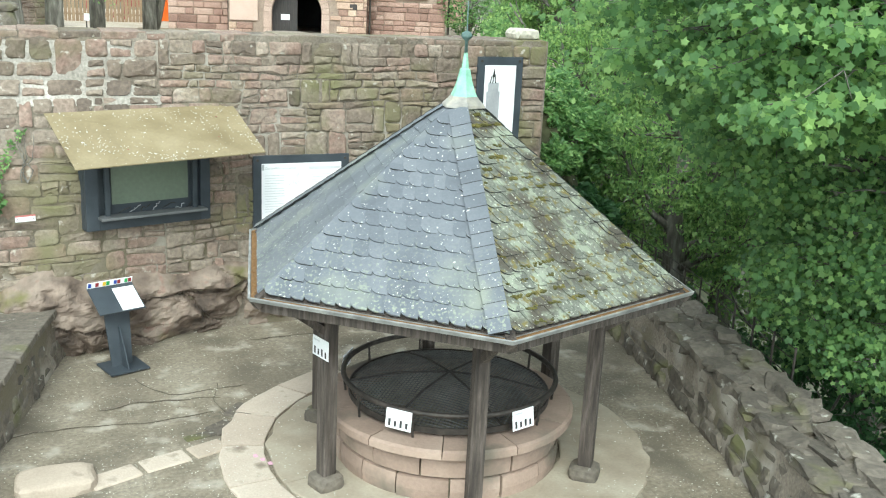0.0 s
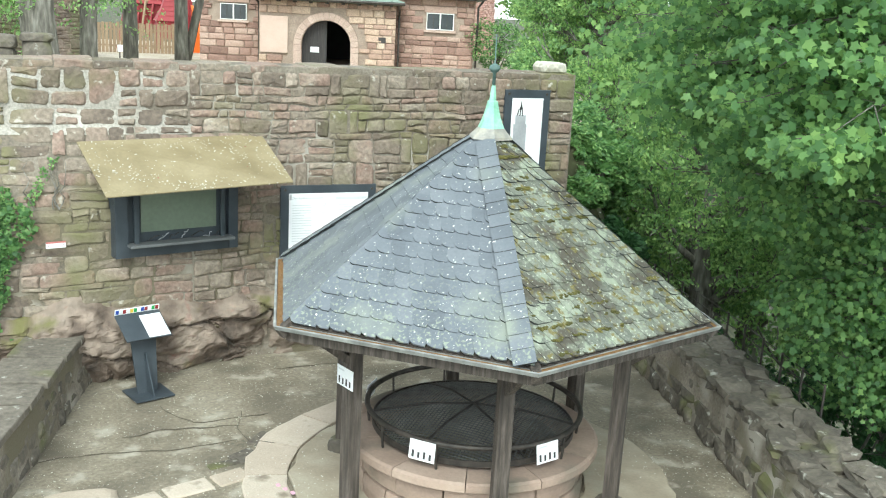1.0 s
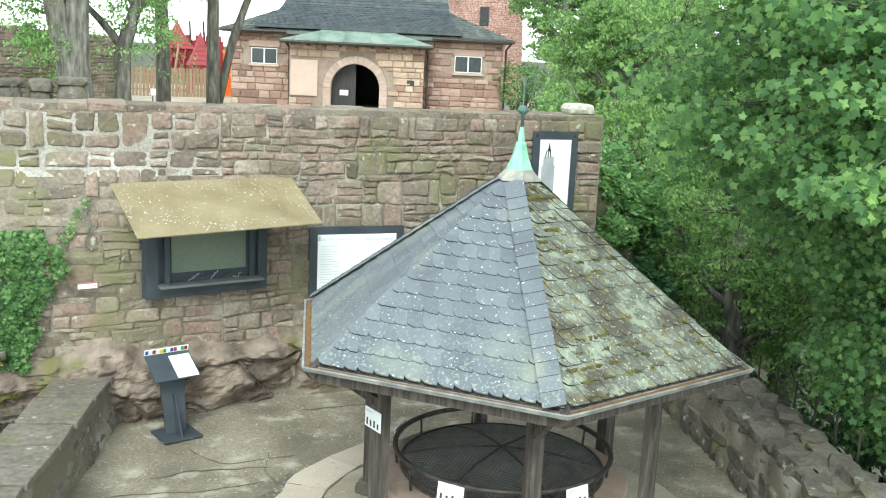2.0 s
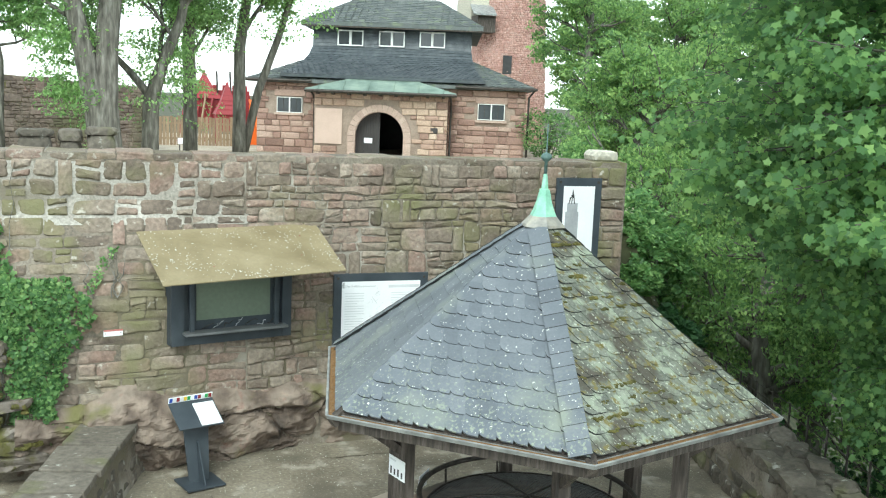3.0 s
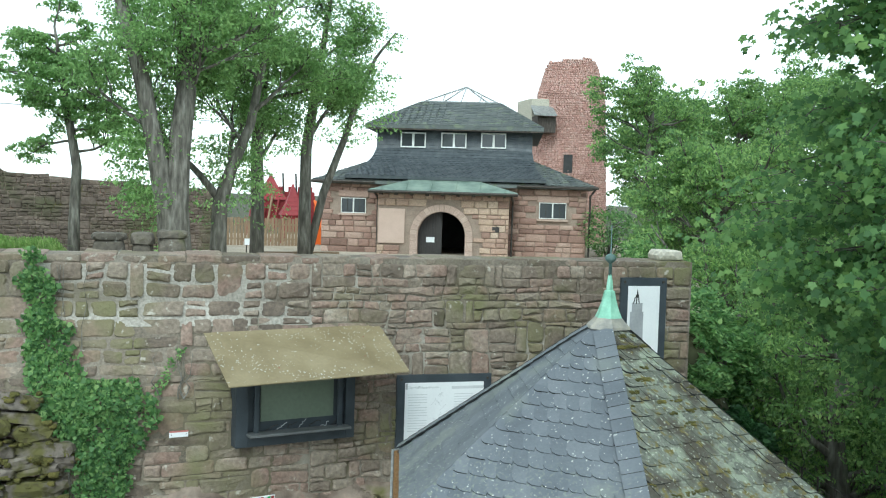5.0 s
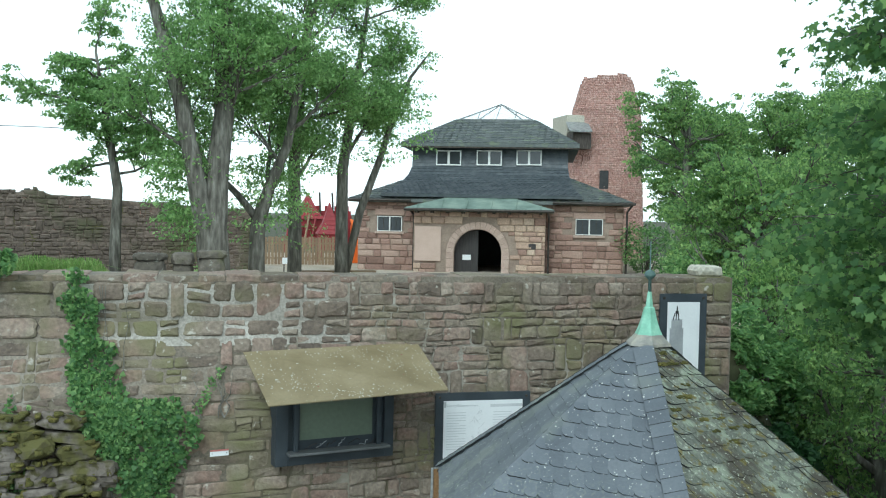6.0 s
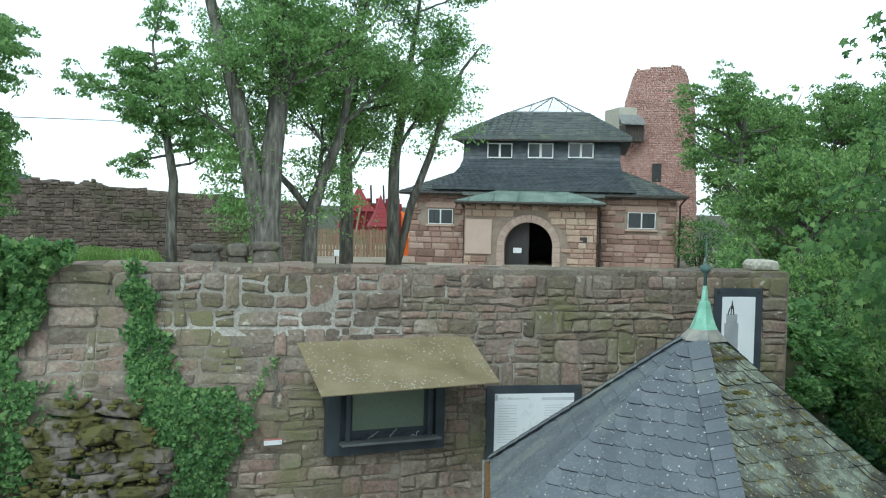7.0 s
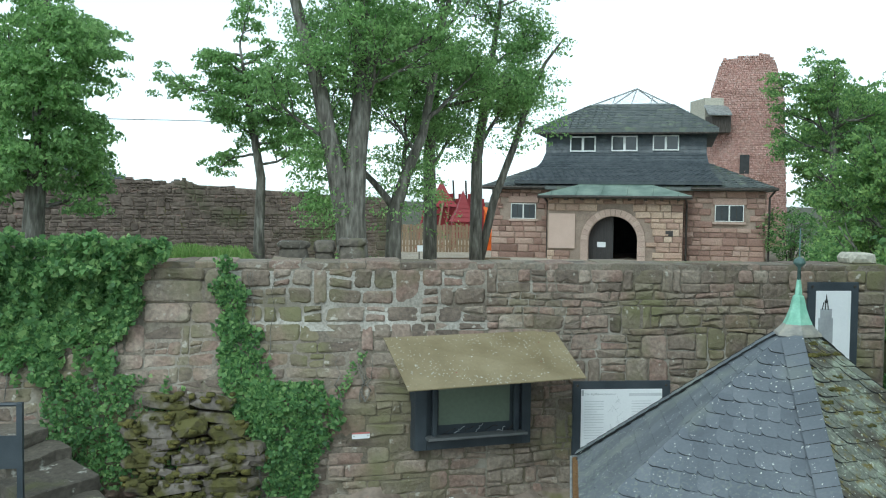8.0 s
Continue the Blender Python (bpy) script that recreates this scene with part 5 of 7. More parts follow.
def casement(name, u0, u1, z0, z1, v, parent, lights=2, stone=None):
    """A window set in a wall that faces -v."""
    win = part(name, boxes((u0, u1, v + 0.02, v + 0.06, z0, z1)), M_IRON, parent)
    f = 0.055 if z0 > 6 else 0.032
    part("window_frame", boxes((u0, u0 + f, v - 0.05, v + 0.02, z0, z1), (u1 - f, u1, v - 0.05, v + 0.02, z0, z1), (u0 + f, u1 - f, v - 0.05, v + 0.02, z0, z0 + f), (u0 + f, u1 - f, v - 0.05, v + 0.02, z1 - f, z1),
                               *[(u0 + (u1 - u0) * i / lights - f * 0.9, u0 + (u1 - u0) * i / lights + f * 0.9, v - 0.052, v + 0.02, z0 + f, z1 - f) for i in range(1, lights)]), M_FRAME, win, "white painted frame")
    for i in range(lights):
        a, b = u0 + (u1 - u0) * i / lights + f, u0 + (u1 - u0) * (i + 1) / lights - f
        part("pane", boxes((a, b, v - 0.012, v - 0.004, z0 + f, z1 - f)), M_PANE, win)
        if z0 < 6:
            part("glazing_bar", boxes(((a + b) / 2 - 0.01, (a + b) / 2 + 0.01, v - 0.03, v - 0.014, z0 + f, z1 - f)), M_IRON, win)
    return win


def gate_house():
    top = thing("gate_house", "red sandstone gate house with dark slate upper storey and hipped roof", "house", HOUSE)
    base = 1.9
    # walls
    wall = part("wall", boxes((-5.25, -1.4, 1.25, 15.0, base, 5.42), (1.5, 6.05, 1.25, 15.0, base, 5.42), (-1.4, 1.5, 1.25, 15.0, 4.5, 5.42), (-2.66, -1.4, 0.76, 1.3, base, 5.05), (1.5, 2.82, 0.76, 1.3, base, 5.05), (-1.4, 1.5, 0.76, 1.3, 4.5, 5.05)), M_POINTING, top)
    # porch front with a round-arched opening
    bm = bmesh.new()
    k, rad, cx, spring = 14, 1.0, 0.035, 3.28
    inner = [(cx - rad, base)] + [(cx - rad * math.cos(math.pi * i / k), spring + rad * math.sin(math.pi * i / k)) for i in range(k + 1)] + [(cx + rad, base)]
    outer = [(-2.66, base)] + [(-2.66 + 0, spring)] + [(-2.66 + 5.48 * i / (k - 2), 5.05) for i in range(k - 1)] + [(2.82, spring)] + [(2.82, base)]
    fr = [bm.verts.new((x, 0.06, z)) for x, z in inner]
    fo = [bm.verts.new((x, 0.06, z)) for x, z in outer]
    br = [bm.verts.new((x, 0.76, z)) for x, z in inner]
    bo = [bm.verts.new((x, 0.76, z)) for x, z in outer]
    for i in range(len(inner) - 1):
        bm.faces.new((fr[i], fr[i + 1], fo[i + 1], fo[i]))
        bm.faces.new((fr[i], br[i], br[i + 1], fr[i + 1]))
        bm.faces.new((fo[i], fo[i + 1], bo[i + 1], bo[i]))
    part("porch", bm, M_POINTING, top)
    # voussoirs and jambs
    for i in range(17):
        a, b = math.pi * i / 17, math.pi * (i + 1) / 17
        bm = bmesh.new()
        g = 0.008
        ang = [a + g + (b - a - 2 * g) * j / 3 for j in range(4)]
        loft(bm, [[(cx - r * math.cos(t), v, spring + r * math.sin(t)) for r, v in ((rad - 0.01, 0.3), (rad - 0.01, 0.0), (rad + 0.02, -0.03), (rad + 0.30, -0.03), (rad + 0.32, 0.1))] for t in ang], caps=True)
        part("voussoir", bm, M_DRESSED, top)
    for s in (-1, 1):
        z = base
        while z < spring - 0.02:
            h = min(0.38, spring - z)
            x0, x1 = sorted((cx + s * (rad - 0.01), cx + s * (rad + 0.31)))
            part("jamb_stone", boxes((x0, x1, -0.03, 0.3, z + 0.005, z + h - 0.005), bevel=0.012), M_DRESSED, top)
            z += h
    # ashlar facing
    def arch_free(x, z, w, h):
        d = math.hypot(x - cx, max(0, z - spring))
        near = math.hypot(max(0, abs(x - cx) - w / 2), max(0, z - h / 2 - spring))
        return near > rad + 0.30
    plaque = (-2.6, -1.5, 2.92, 4.36)
    def off(rect, x, z, w, h):
        return x + w / 2 < rect[0] or x - w / 2 > rect[1] or z + h / 2 < rect[2] or z - h / 2 > rect[3]
    st = [s for s in courses(-2.66, 2.82, base, 5.0, 71, (0.17, 0.33), (0.22, 0.6), 0.014, 0.0) if arch_free(*s) and off(plaque, *s)]
    lay("porch_stone", st, (0, 0.05, 0), 0, 0.12, BLOCKS, M_PORCH, top, lambda x, z: z > 3.0, 5, 0.012)
    lw, rw = (-4.42, -3.3, 4.08, 4.78), (4.05, 5.25, 4.08, 4.82)
    wing = [s for s in courses(-5.25, -2.66, base, 5.36, 73, (0.18, 0.34), (0.24, 0.66), 0.014, 0.0) if off(lw, *s)]
    lay("wing_stone", wing, (0, 1.25, 0), 0, 0.12, BLOCKS, M_ASHLAR, top, lambda x, z: z > 2.8, 6, 0.014)
    wing = [s for s in courses(2.82, 6.05, base, 5.36, 75, (0.18, 0.34), (0.24, 0.66), 0.014, 0.0) if off(rw, *s)]
    lay("wing_stone", wing, (0, 1.25, 0), 0, 0.12, BLOCKS, M_ASHLAR, top, lambda x, z: z > 2.8, 7, 0.014)
    for x, ang, ln in ((6.05, 90, 12.0),):
        lay("side_stone", courses(0, ln, base, 5.36, 77, (0.2, 0.3), (0.3, 0.65), 0.022, 0.0), (x, 1.25, 0), radians(ang), 0.12, BLOCKS, M_ASHLAR, top, lambda x, z: False, 8, 0.014)
    part("plaque", boxes((plaque[0], plaque[1], -0.03, 0.06, plaque[2], plaque[3]), bevel=0.01), mat("smooth_pink_stone", [(0.50, 0.37, 0.30), (0.57, 0.43, 0.36)], 2.0, 0.8, 0.1, 30), top, "smooth pale pink stone tablet")
    part("hatch", boxes((2.14, 2.44, -0.012, 0.05, 3.5, 3.72), bevel=0.01), M_DARKDOOR, top, "small brown wooden hatch")
    # dark passage with one open door leaf; a black sheet at its back paints the gloom
    part("passage_dark_sheet", boxes((-1.39, 1.49, 9.0, 9.1, base, 4.49)), M_BLACK, top)
    bm = bmesh.new()
    pts = [(cx - rad, base)] + [(cx - rad * math.cos(math.pi * i / k), spring + rad * math.sin(math.pi * i / k)) for i in range(k // 2 + 1)] + [(cx, base)]
    loft(bm, [[(x, 0.42, z) for x, z in pts], [(x, 0.5, z) for x, z in pts]], caps=True)
    door = part("door", bm, M_DARKDOOR, top, "dark arched plank door leaf, closed")
    part("door_notice", boxes((-0.62, -0.27, 0.40, 0.418, 2.98, 3.2)), M_WHITE, door, "white paper notice")
    for i in range(6):
        x = cx - rad + 0.16 * (i + 1)
        part("plank_joint", boxes((x - 0.006, x + 0.006, 0.412, 0.419, base, spring + math.sqrt(max(0, 1 - (x - cx) ** 2)) - 0.05)), M_BLACK, door)
    # porch roof of copper sheet
    bm = bmesh.new()
    e0, e1, ze, zt = -2.98, 3.14, 5.12, 5.82
    n = 12
    front = [(e0 + (e1 - e0) * i / n, -0.45, ze + 0.0) for i in range(n + 1)]
    ridge = lambda x: min(1.0, (x - e0) / 2.35, (e1 - x) / 2.35)
    back = [(x, -0.45 + 1.75 * max(0.02, ridge(x)), ze + 0.02 + 0.66 * ridge(x)) for x, y, z in front]
    mid = [tuple((a + b) / 2 for a, b in zip(f, g)) for f, g in zip(front, back)]
    loft(bm, [[(x, y, z - 0.13) for x, y, z in front], front, mid, back, [(x, 1.3, ze - 0.1) for x, y, z in front]], closed=False)
    porch_roof = part("porch_roof", bm, M_COPPER_DULL, top, "low curved porch roof of dull green copper")
    for i in range(1, n, 2):
        part("seam", tubes(((Vector(front[i]) + Vector((0, 0, 0.015)), Vector(mid[i]) + Vector((0, 0, 0.015)), Vector(back[i]) + Vector((0, 0, 0.015))), 0.022), n=5), M_COPPER_DULL, porch_roof)
    part("porch_gutter", tubes((((e0 - 0.03, -0.5, ze - 0.06), (e1 + 0.03, -0.5, ze - 0.06)), 0.06), n=8), M_IRON, top)
    for i in range(9):
        x = -2.5 + i * 0.64
        part("bracket", boxes((x - 0.06, x + 0.06, -0.42, 0.04, ze - 0.2, ze - 0.08), bevel=0.01), M_DARKWOOD, top)
    # side wing roofs, skirt and slate storey
    bm = hip(bmesh.new(), -5.6, 6.42, 0.82, 15.4, 5.5, -3.1, 3.9, 3.1, 13.0, 6.55)
    roof = part("wing_roof", bm, M_SLATE_GREEN, top)
    slate_rows("wing_slate_rest", roof, (-5.6, 0.82, 5.5), (6.42, 0.82, 5.5), (-3.1, 3.1, 6.55), (3.9, 3.1, 6.55), 11, 0.32, M_SLATE_GREEN, 3)
    slate_rows("wing_slate_rest", roof, (6.42, 0.82, 5.5), (6.42, 15.4, 5.5), (3.9, 3.1, 6.55), (3.9, 13.0, 6.55), 11, 0.32, M_SLATE_GREEN, 4)
    slate_rows("wing_slate_rest", roof, (-5.6, 15.4, 5.5), (-5.6, 0.82, 5.5), (-3.1, 13.0, 6.55), (-3.1, 3.1, 6.55), 11, 0.32, M_SLATE_GREEN, 5)
    part("gutter", tubes((((-5.66, 0.76, 5.44), (-2.9, 0.76, 5.44)), 0.06), (((3.1, 0.76, 5.44), (6.48, 0.76, 5.44), (6.48, 15, 5.44)), 0.06)), M_IRON, top)
    prof = ((-4.2, 4.32, 0.72, 5.60), (-4.2, 4.32, 0.70, 5.72), (-3.85, 4.1, 1.3, 5.96), (-3.5, 3.9, 1.95, 6.26), (-3.28, 3.8, 2.5, 6.62), (-3.17, 3.73, 2.85, 7.0), (-3.15, 3.72, 3.0, 7.95))
    bm = bmesh.new()
    loft(bm, [[(a, v, z), (b, v, z), (b + (4.32 - b) * 0.0, 13.2, z), (a, 13.2, z)] for a, b, v, z in prof], caps=True)
    storey = part("slate_storey", bm, M_SLATE_FAR, top, "slate-hung upper storey flaring out at the foot")
    for p, q, seed in zip(prof[1:], prof[2:], range(9)):
        rows = max(2, round(math.hypot(q[2] - p[2], q[3] - p[3]) / 0.15))
        slate_rows("hung_slate_rest", storey, (p[0], p[2], p[3]), (p[1], p[2], p[3]), (q[0], q[2], q[3]), (q[1], q[2], q[3]), rows, 0.24, M_SLATE_FAR, 20 + seed)
    part("frieze", boxes((-4.0, -2.7, 1.1, 1.24, 5.36, 5.6), (2.86, 4.1, 1.1, 1.24, 5.36, 5.6)), M_ASHLAR, top)
    for u0, u1, z0, z1 in ((-2.09, -0.97, 7.05, 7.72), (-0.29, 0.83, 7.07, 7.74), (1.47, 2.58, 7.10, 7.77)):
        casement("window", u0, u1, z0, z1, 2.82, top)
    casement("window", -4.4, -3.32, 4.10, 4.75, 1.2, top)
    casement("window", 4.08, 5.22, 4.11, 4.79, 1.2, top)
    for a, b in ((-4.5, -3.22), (3.98, 5.32)):
        part("lintel", boxes((a, b, 1.15, 1.3, 4.80, 5.06), bevel=0.012), M_ASHLAR, top)
        part("window_sill", boxes((a, b, 1.12, 1.3, 4.0, 4.09), bevel=0.012), M_DRESSED, top)
    # main roof
    bm = hip(bmesh.new(), -3.62, 4.2, 2.3, 13.8, 8.02, -1.54, 2.25, 5.9, 10.5, 9.38, 0.16)
    roof = part("main_roof", bm, M_SLATE_GREEN, top, "hipped slate roof with a glazed lantern")
    slate_rows("main_slate_rest", roof, (-3.62, 2.3, 8.02), (4.2, 2.3, 8.02), (-1.54, 5.9, 9.38), (2.25, 5.9, 9.38), 14, 0.3, M_SLATE_GREEN, 31)
    slate_rows("main_slate_rest", roof, (4.2, 2.3, 8.02), (4.2, 13.8, 8.02), (2.25, 5.9, 9.38), (2.25, 10.5, 9.38), 14, 0.3, M_SLATE_GREEN, 32)
    part("eave_board", boxes((-3.6, 4.18, 2.32, 2.5, 7.8, 7.9)), M_DARKWOOD, top)
    apex = Vector((0.5, 8.0, 10.35))
    base_pts = [Vector(p) for p in ((-1.4, 6.0, 9.4), (2.1, 6.0, 9.4), (2.1, 10.4, 9.4), (-1.4, 10.4, 9.4))]
    rim = base_pts + base_pts[:2]
    lant = part("lantern", tube(bmesh.new(), rim, 0.04, 6), M_ZINC, top, "glazed pyramid lantern")
    for p in base_pts:
        part("lantern_bar", tubes(((p, apex), 0.035), n=6), M_ZINC, lant)
    for f in (0.25, 0.5, 0.75):
        near = base_pts[0] if f < 0.5 else base_pts[1]
        head = near.lerp(apex, 1 - abs(2 * f - 1)) if f != 0.5 else apex
        part("lantern_bar", tubes(((base_pts[0].lerp(base_pts[1], f), head), 0.02), n=6), M_ZINC, lant)
    for p, q in zip(base_pts, base_pts[1:] + base_pts[:1]):
        bm = bmesh.new()
        bm.faces.new([bm.verts.new(v) for v in (p, q, apex)])
        bmesh.ops.solidify(bm, geom=bm.faces[:], thickness=0.02)
        ob = part("lantern_pane", bm, M_LANTERN, lant)
        ob.visible_shadow = False
    # rain pipes
    for pts in (((-2.8, 0.05, 5.0), (-2.8, 0.9, 4.85), (-2.8, 1.1, 4.7), (-2.8, 1.1, base)), ((2.9, -0.4, 5.05), (2.95, 0.3, 4.8), (2.95, 0.5, 4.6), (2.95, 0.5, base)), ((6.4, 0.8, 5.4), (6.2, 1.05, 5.1), (6.2, 1.05, base))):
        part("rain_pipe", tubes((pts, 0.045)), M_IRON, top)
    return top


gate_house()


def round_tower():
    top = thing("round_tower", "ruined round tower of red rubble stone, broken at the top", "tower", Matrix.Translation((25.6, 60.0, 0)))
    rnd = random.Random(9)
    def rad(z):
        return 2.62 - 0.045 * (z - 2) if z < 11.9 else 2.12 - 0.28 * (z - 11.9)
    bm = bmesh.new()
    loft(bm, [ring(rad(z) + 0.05, z, 40) for z in (0, 4, 8, 11.9, 12.0, 13.6)], caps=True)
    part("core", bm, M_TOWER, top)
    vs, fs = [], []
    z = 4.0
    while z < 14.2:
        h = rnd.uniform(0.09, 0.16)
        a = rnd.random()
        end = a + 2 * math.pi
        while a < end:
            da = rnd.uniform(0.04, 0.11)
            keep = z < 13.9 + 0.3 * noise.noise(Vector((math.cos(a) * 1.5, math.sin(a) * 1.5, 3)))
            if keep and -3.6 < math.remainder(a, 2 * math.pi) < 0.6:
                w = rad(z) * da
                m = Matrix.Rotation(a + da / 2 + math.pi / 2, 4, "Z") @ Matrix.LocRotScale((0, -rad(z) + rnd.uniform(-0.035, 0.035), z + h / 2), Euler((0, rnd.uniform(-0.08, 0.08), 0)), (w * rnd.uniform(0.9, 1.05), 0.2, h * rnd.uniform(0.9, 1.1)))
                sv, sf = STONES[rnd.randrange(10)]
                k = len(vs)
                vs += [m @ Vector(v) for v in sv]
                fs += [tuple(k + i for i in f) for f in sf]
            a += da
        z += h
    tagged(raw("tower_stone_rest", vs, fs, M_TOWER, top), kind="stuff")
    c = math.radians(-113)
    for zz in (7.4,):
        m = Matrix.Rotation(c + math.pi / 2, 4, "Z")
        # No hole is cut: a solid black block paints the slit's dark inside.
        ob = part("window_slit", boxes((-0.28, 0.28, -rad(zz) - 0.16, -rad(zz) + 0.2, zz - 0.7, zz + 0.45)), M_BLACK, top, "narrow opening, a block painted black for its dark inside")
        ob.matrix_local = m
    part("annex", boxes((-3.15, -1.9, -1.2, 1.4, 9.3, 11.4), bevel=0.04), M_PALESTONE, top, "pale stone stair annex")
    bm = bmesh.new()
    loft(bm, [[(-3.5, -2.7, 10.3), (-2.0, -2.7, 10.3), (-1.7, -1.2, 10.95), (-3.2, -1.2, 10.95)], [(-3.5, -2.7, 10.2), (-2.0, -2.7, 10.2), (-1.7, -1.2, 10.85), (-3.2, -1.2, 10.85)]], caps=True)
    part("lean_to_roof", bm, M_ZINC, top, "grey lean-to roof")
    part("lean_to", boxes((-3.1, -1.9, -2.3, -1.2, 9.2, 10.2)), M_DARKWOOD, top, "dark timber lean-to")
    return top


round_tower()


# ================= courtyard =================
def curtain_wall():
    top = tagged(new("wall_curtain"), "long ruined curtain wall of dark rubble stone with a broken top", "wall", kind="structure")
    p, q = Vector((-16.0, 33.0, 0)), Vector((2.5, 41.5, 0))
    d = (q - p).normalized()
    ang = math.atan2(d.y, d.x)
    ln = (q - p).length
    def top_z(s):
        return 6.0 - 1.15 * s / ln + (0.22 * noise.noise(Vector((s * 1.2, 0, 5))) + 0.15 * max(0, noise.noise(Vector((s * 3, 2, 5)))) if s < ln * 0.6 else 0.03 * noise.noise(Vector((s, 1, 1))))
    bm = bmesh.new()
    loft(bm, [[p + d * s + Vector((-d.y * o, d.x * o, z)) for o, z in ((0, 1.5), (0, top_z(s) - 0.03), (0.9, top_z(s) - 0.03), (0.9, 1.5))] for s in [ln * i / 40 for i in range(41)]], caps=True)
    part("core", bm, M_BEDROCK, top)
    st = [q for q in rubble(0, ln, 2.2, 6.5, 91, (0.10, 0.2), (0.16, 0.5), 0.012, 0.05) if max(p.y for p in q[1]) < top_z(q[0].x) + 0.06]
    M_DARKRUBBLE = mat("dark_rubble", [(0.085, 0.066, 0.054), (0.14, 0.108, 0.088), (0.19, 0.15, 0.122), (0.215, 0.145, 0.12)], 1.2, 0.95, 0.6, 10, vary=0.35, spots=[((0.10, 0.105, 0.05), 0.5, 0.55, 0.7)])
    base = Matrix.Translation(p) @ Matrix.Rotation(ang, 4, "Z")
    lay_rubble("curtain_stone", st, lambda x, z: base @ Matrix.Translation((x, 0.0, z)), M_DARKRUBBLE, top, lambda x, z: 4 < x < 13 and z > 4.2, 9, (0.01, 0.06))
    # loose broken blocks along the ragged top
    for i in range(8):
        x = 7.6 + i * 0.5 + 0.3 * math.sin(i * 2.3)
        ob = part("loose_block", lump(bmesh.new(), (0, 0, 0), (0.3 + 0.16 * math.sin(i * 1.7), 0.4, 0.13 + 0.1 * math.sin(i * 3.1)), 700 + i, 0.2, 2), M_GREYSTONE, top)
        ob.matrix_local = base @ Matrix.Translation((x, 0.35, top_z(x) + 0.0))
    return top


curtain_wall()
rnd = random.Random(23)
# loose cap stones behind the wall's top
for i, (x, y, z, sx, sz, mt) in enumerate(((-0.72, 14.4, 4.16, 0.5, 0.12, M_GREYSTONE), (-0.28, 14.5, 4.13, 0.34, 0.2, M_GREYSTONE), (0.13, 14.4, 4.2, 0.46, 0.13, M_GREYSTONE))):
    top = thing("stone_post", "squat stone post with an overhanging weathered cap", "stone post", Matrix.Translation((x, y, 0)), group="stone posts behind the wall")
    gz = ground_z(x, y)
    part("cap", lump(bmesh.new(), (0, 0, z), (sx, 0.4, sz), 40 + i, 0.1, 2), mt, top)
    part("body", lump(bmesh.new(), (0, 0, (gz + z) / 2 - 0.06), (sx * 0.95, 0.40, (z - gz) * 1.12), 50 + i, 0.08, 3), M_GREYSTONE, top)



# ================= playground =================
def play_tower(x, y, w, h, roof_h, label):
    gz = ground_z(x, y)
    top = thing("play_tower", label, "playground", Matrix.Translation((x, y, gz)), group="red play towers")
    for sx in (-1, 1):
        for sy in (-1, 1):
            part("post", boxes((sx * w / 2 - 0.06, sx * w / 2 + 0.06, sy * w / 2 - 0.06, sy * w / 2 + 0.06, 0, h)), M_RED, top)
    n = 7
    for i in range(n):
        u = -w / 2 + w * (i + 0.5) / n
        part("board", boxes((u - w / n * 0.46, u + w / n * 0.46, -w / 2 - 0.03, -w / 2 + 0.02, h * 0.45, h * 0.98)), M_RED, top)
    part("side_boards", boxes((-w / 2 - 0.02, -w / 2 + 0.03, -w / 2, w / 2, h * 0.45, h), (w / 2 - 0.03, w / 2 + 0.02, -w / 2, w / 2, h * 0.45, h)), M_RED, top)
    part("deck", boxes((-w / 2, w / 2, -w / 2, w / 2, h * 0.42, h * 0.46)), M_WOOD, top)
    if roof_h:
        bm = bmesh.new()
        loft(bm, [ring(w * 0.82, h, 4, math.pi / 4), ring(w * 0.45, h + roof_h * 0.35, 4, math.pi / 4), ring(0.03, h + roof_h, 4, math.pi / 4)], caps=True)
        rf = part("roof", bm, M_RED, top, "pointed red shingle roof")
        for j in range(7):
            f = j / 7
            r = (w * 0.82 * (1 - f / 0.35) + w * 0.45 * f / 0.35) if f < 0.35 else w * 0.45 * (1 - (f - 0.35) / 0.65)
            bm = bmesh.new()
            loft(bm, [ring(r + 0.03, h + roof_h * f, 4, math.pi / 4), ring(r * 0.93, h + roof_h * f + 0.05, 4, math.pi / 4)])
            part("shingle_course", bm, M_RED, rf)
    return top


play_tower(6.3, 50.0, 1.1, 1.5, 1.6, "small red play tower with a steep pointed shingle roof")
play_tower(5.6, 54.0, 1.5, 2.3, 1.4, "tall red play castle with a pointed roof")
top = thing("climbing_castle", "red slatted climbing castle with splayed poles", "playground", Matrix.Translation((6.5, 53.5, ground_z(6.5, 53.5))))
rnd = random.Random(77)
for i in range(18):
    u = -1.5 + i * 0.17
    part("slat", boxes((u - 0.07, u + 0.07, -0.03, 0.03, 0.8, 2.2 + rnd.uniform(-0.2, 0.4))), M_RED, top)
for i in range(6):
    u = -2.1 + i * 0.35
    part("pole", tubes((((u - 0.3, -1.0, 0), (u + 0.15, -0.4, 1.9 + rnd.random() * 0.8)), 0.06)), M_WOOD if i % 2 else M_RED, top)
part("castle_wall", boxes((-1.5, 1.5, 0.5, 0.6, 1.1, 2.75), *[(u, u + 0.28, 0.5, 0.6, 2.75, 3.02) for u in (-1.5, -0.98, -0.46, 0.06, 0.58, 1.1)]), M_RED, top, "dark red toothed castle wall")
for u in (-0.2, 0.5):
    part("mast", tubes((((u, 0.3, 2.2), (u - 0.08, 0.3, 3.75)), 0.05), n=6), M_IRON, top)
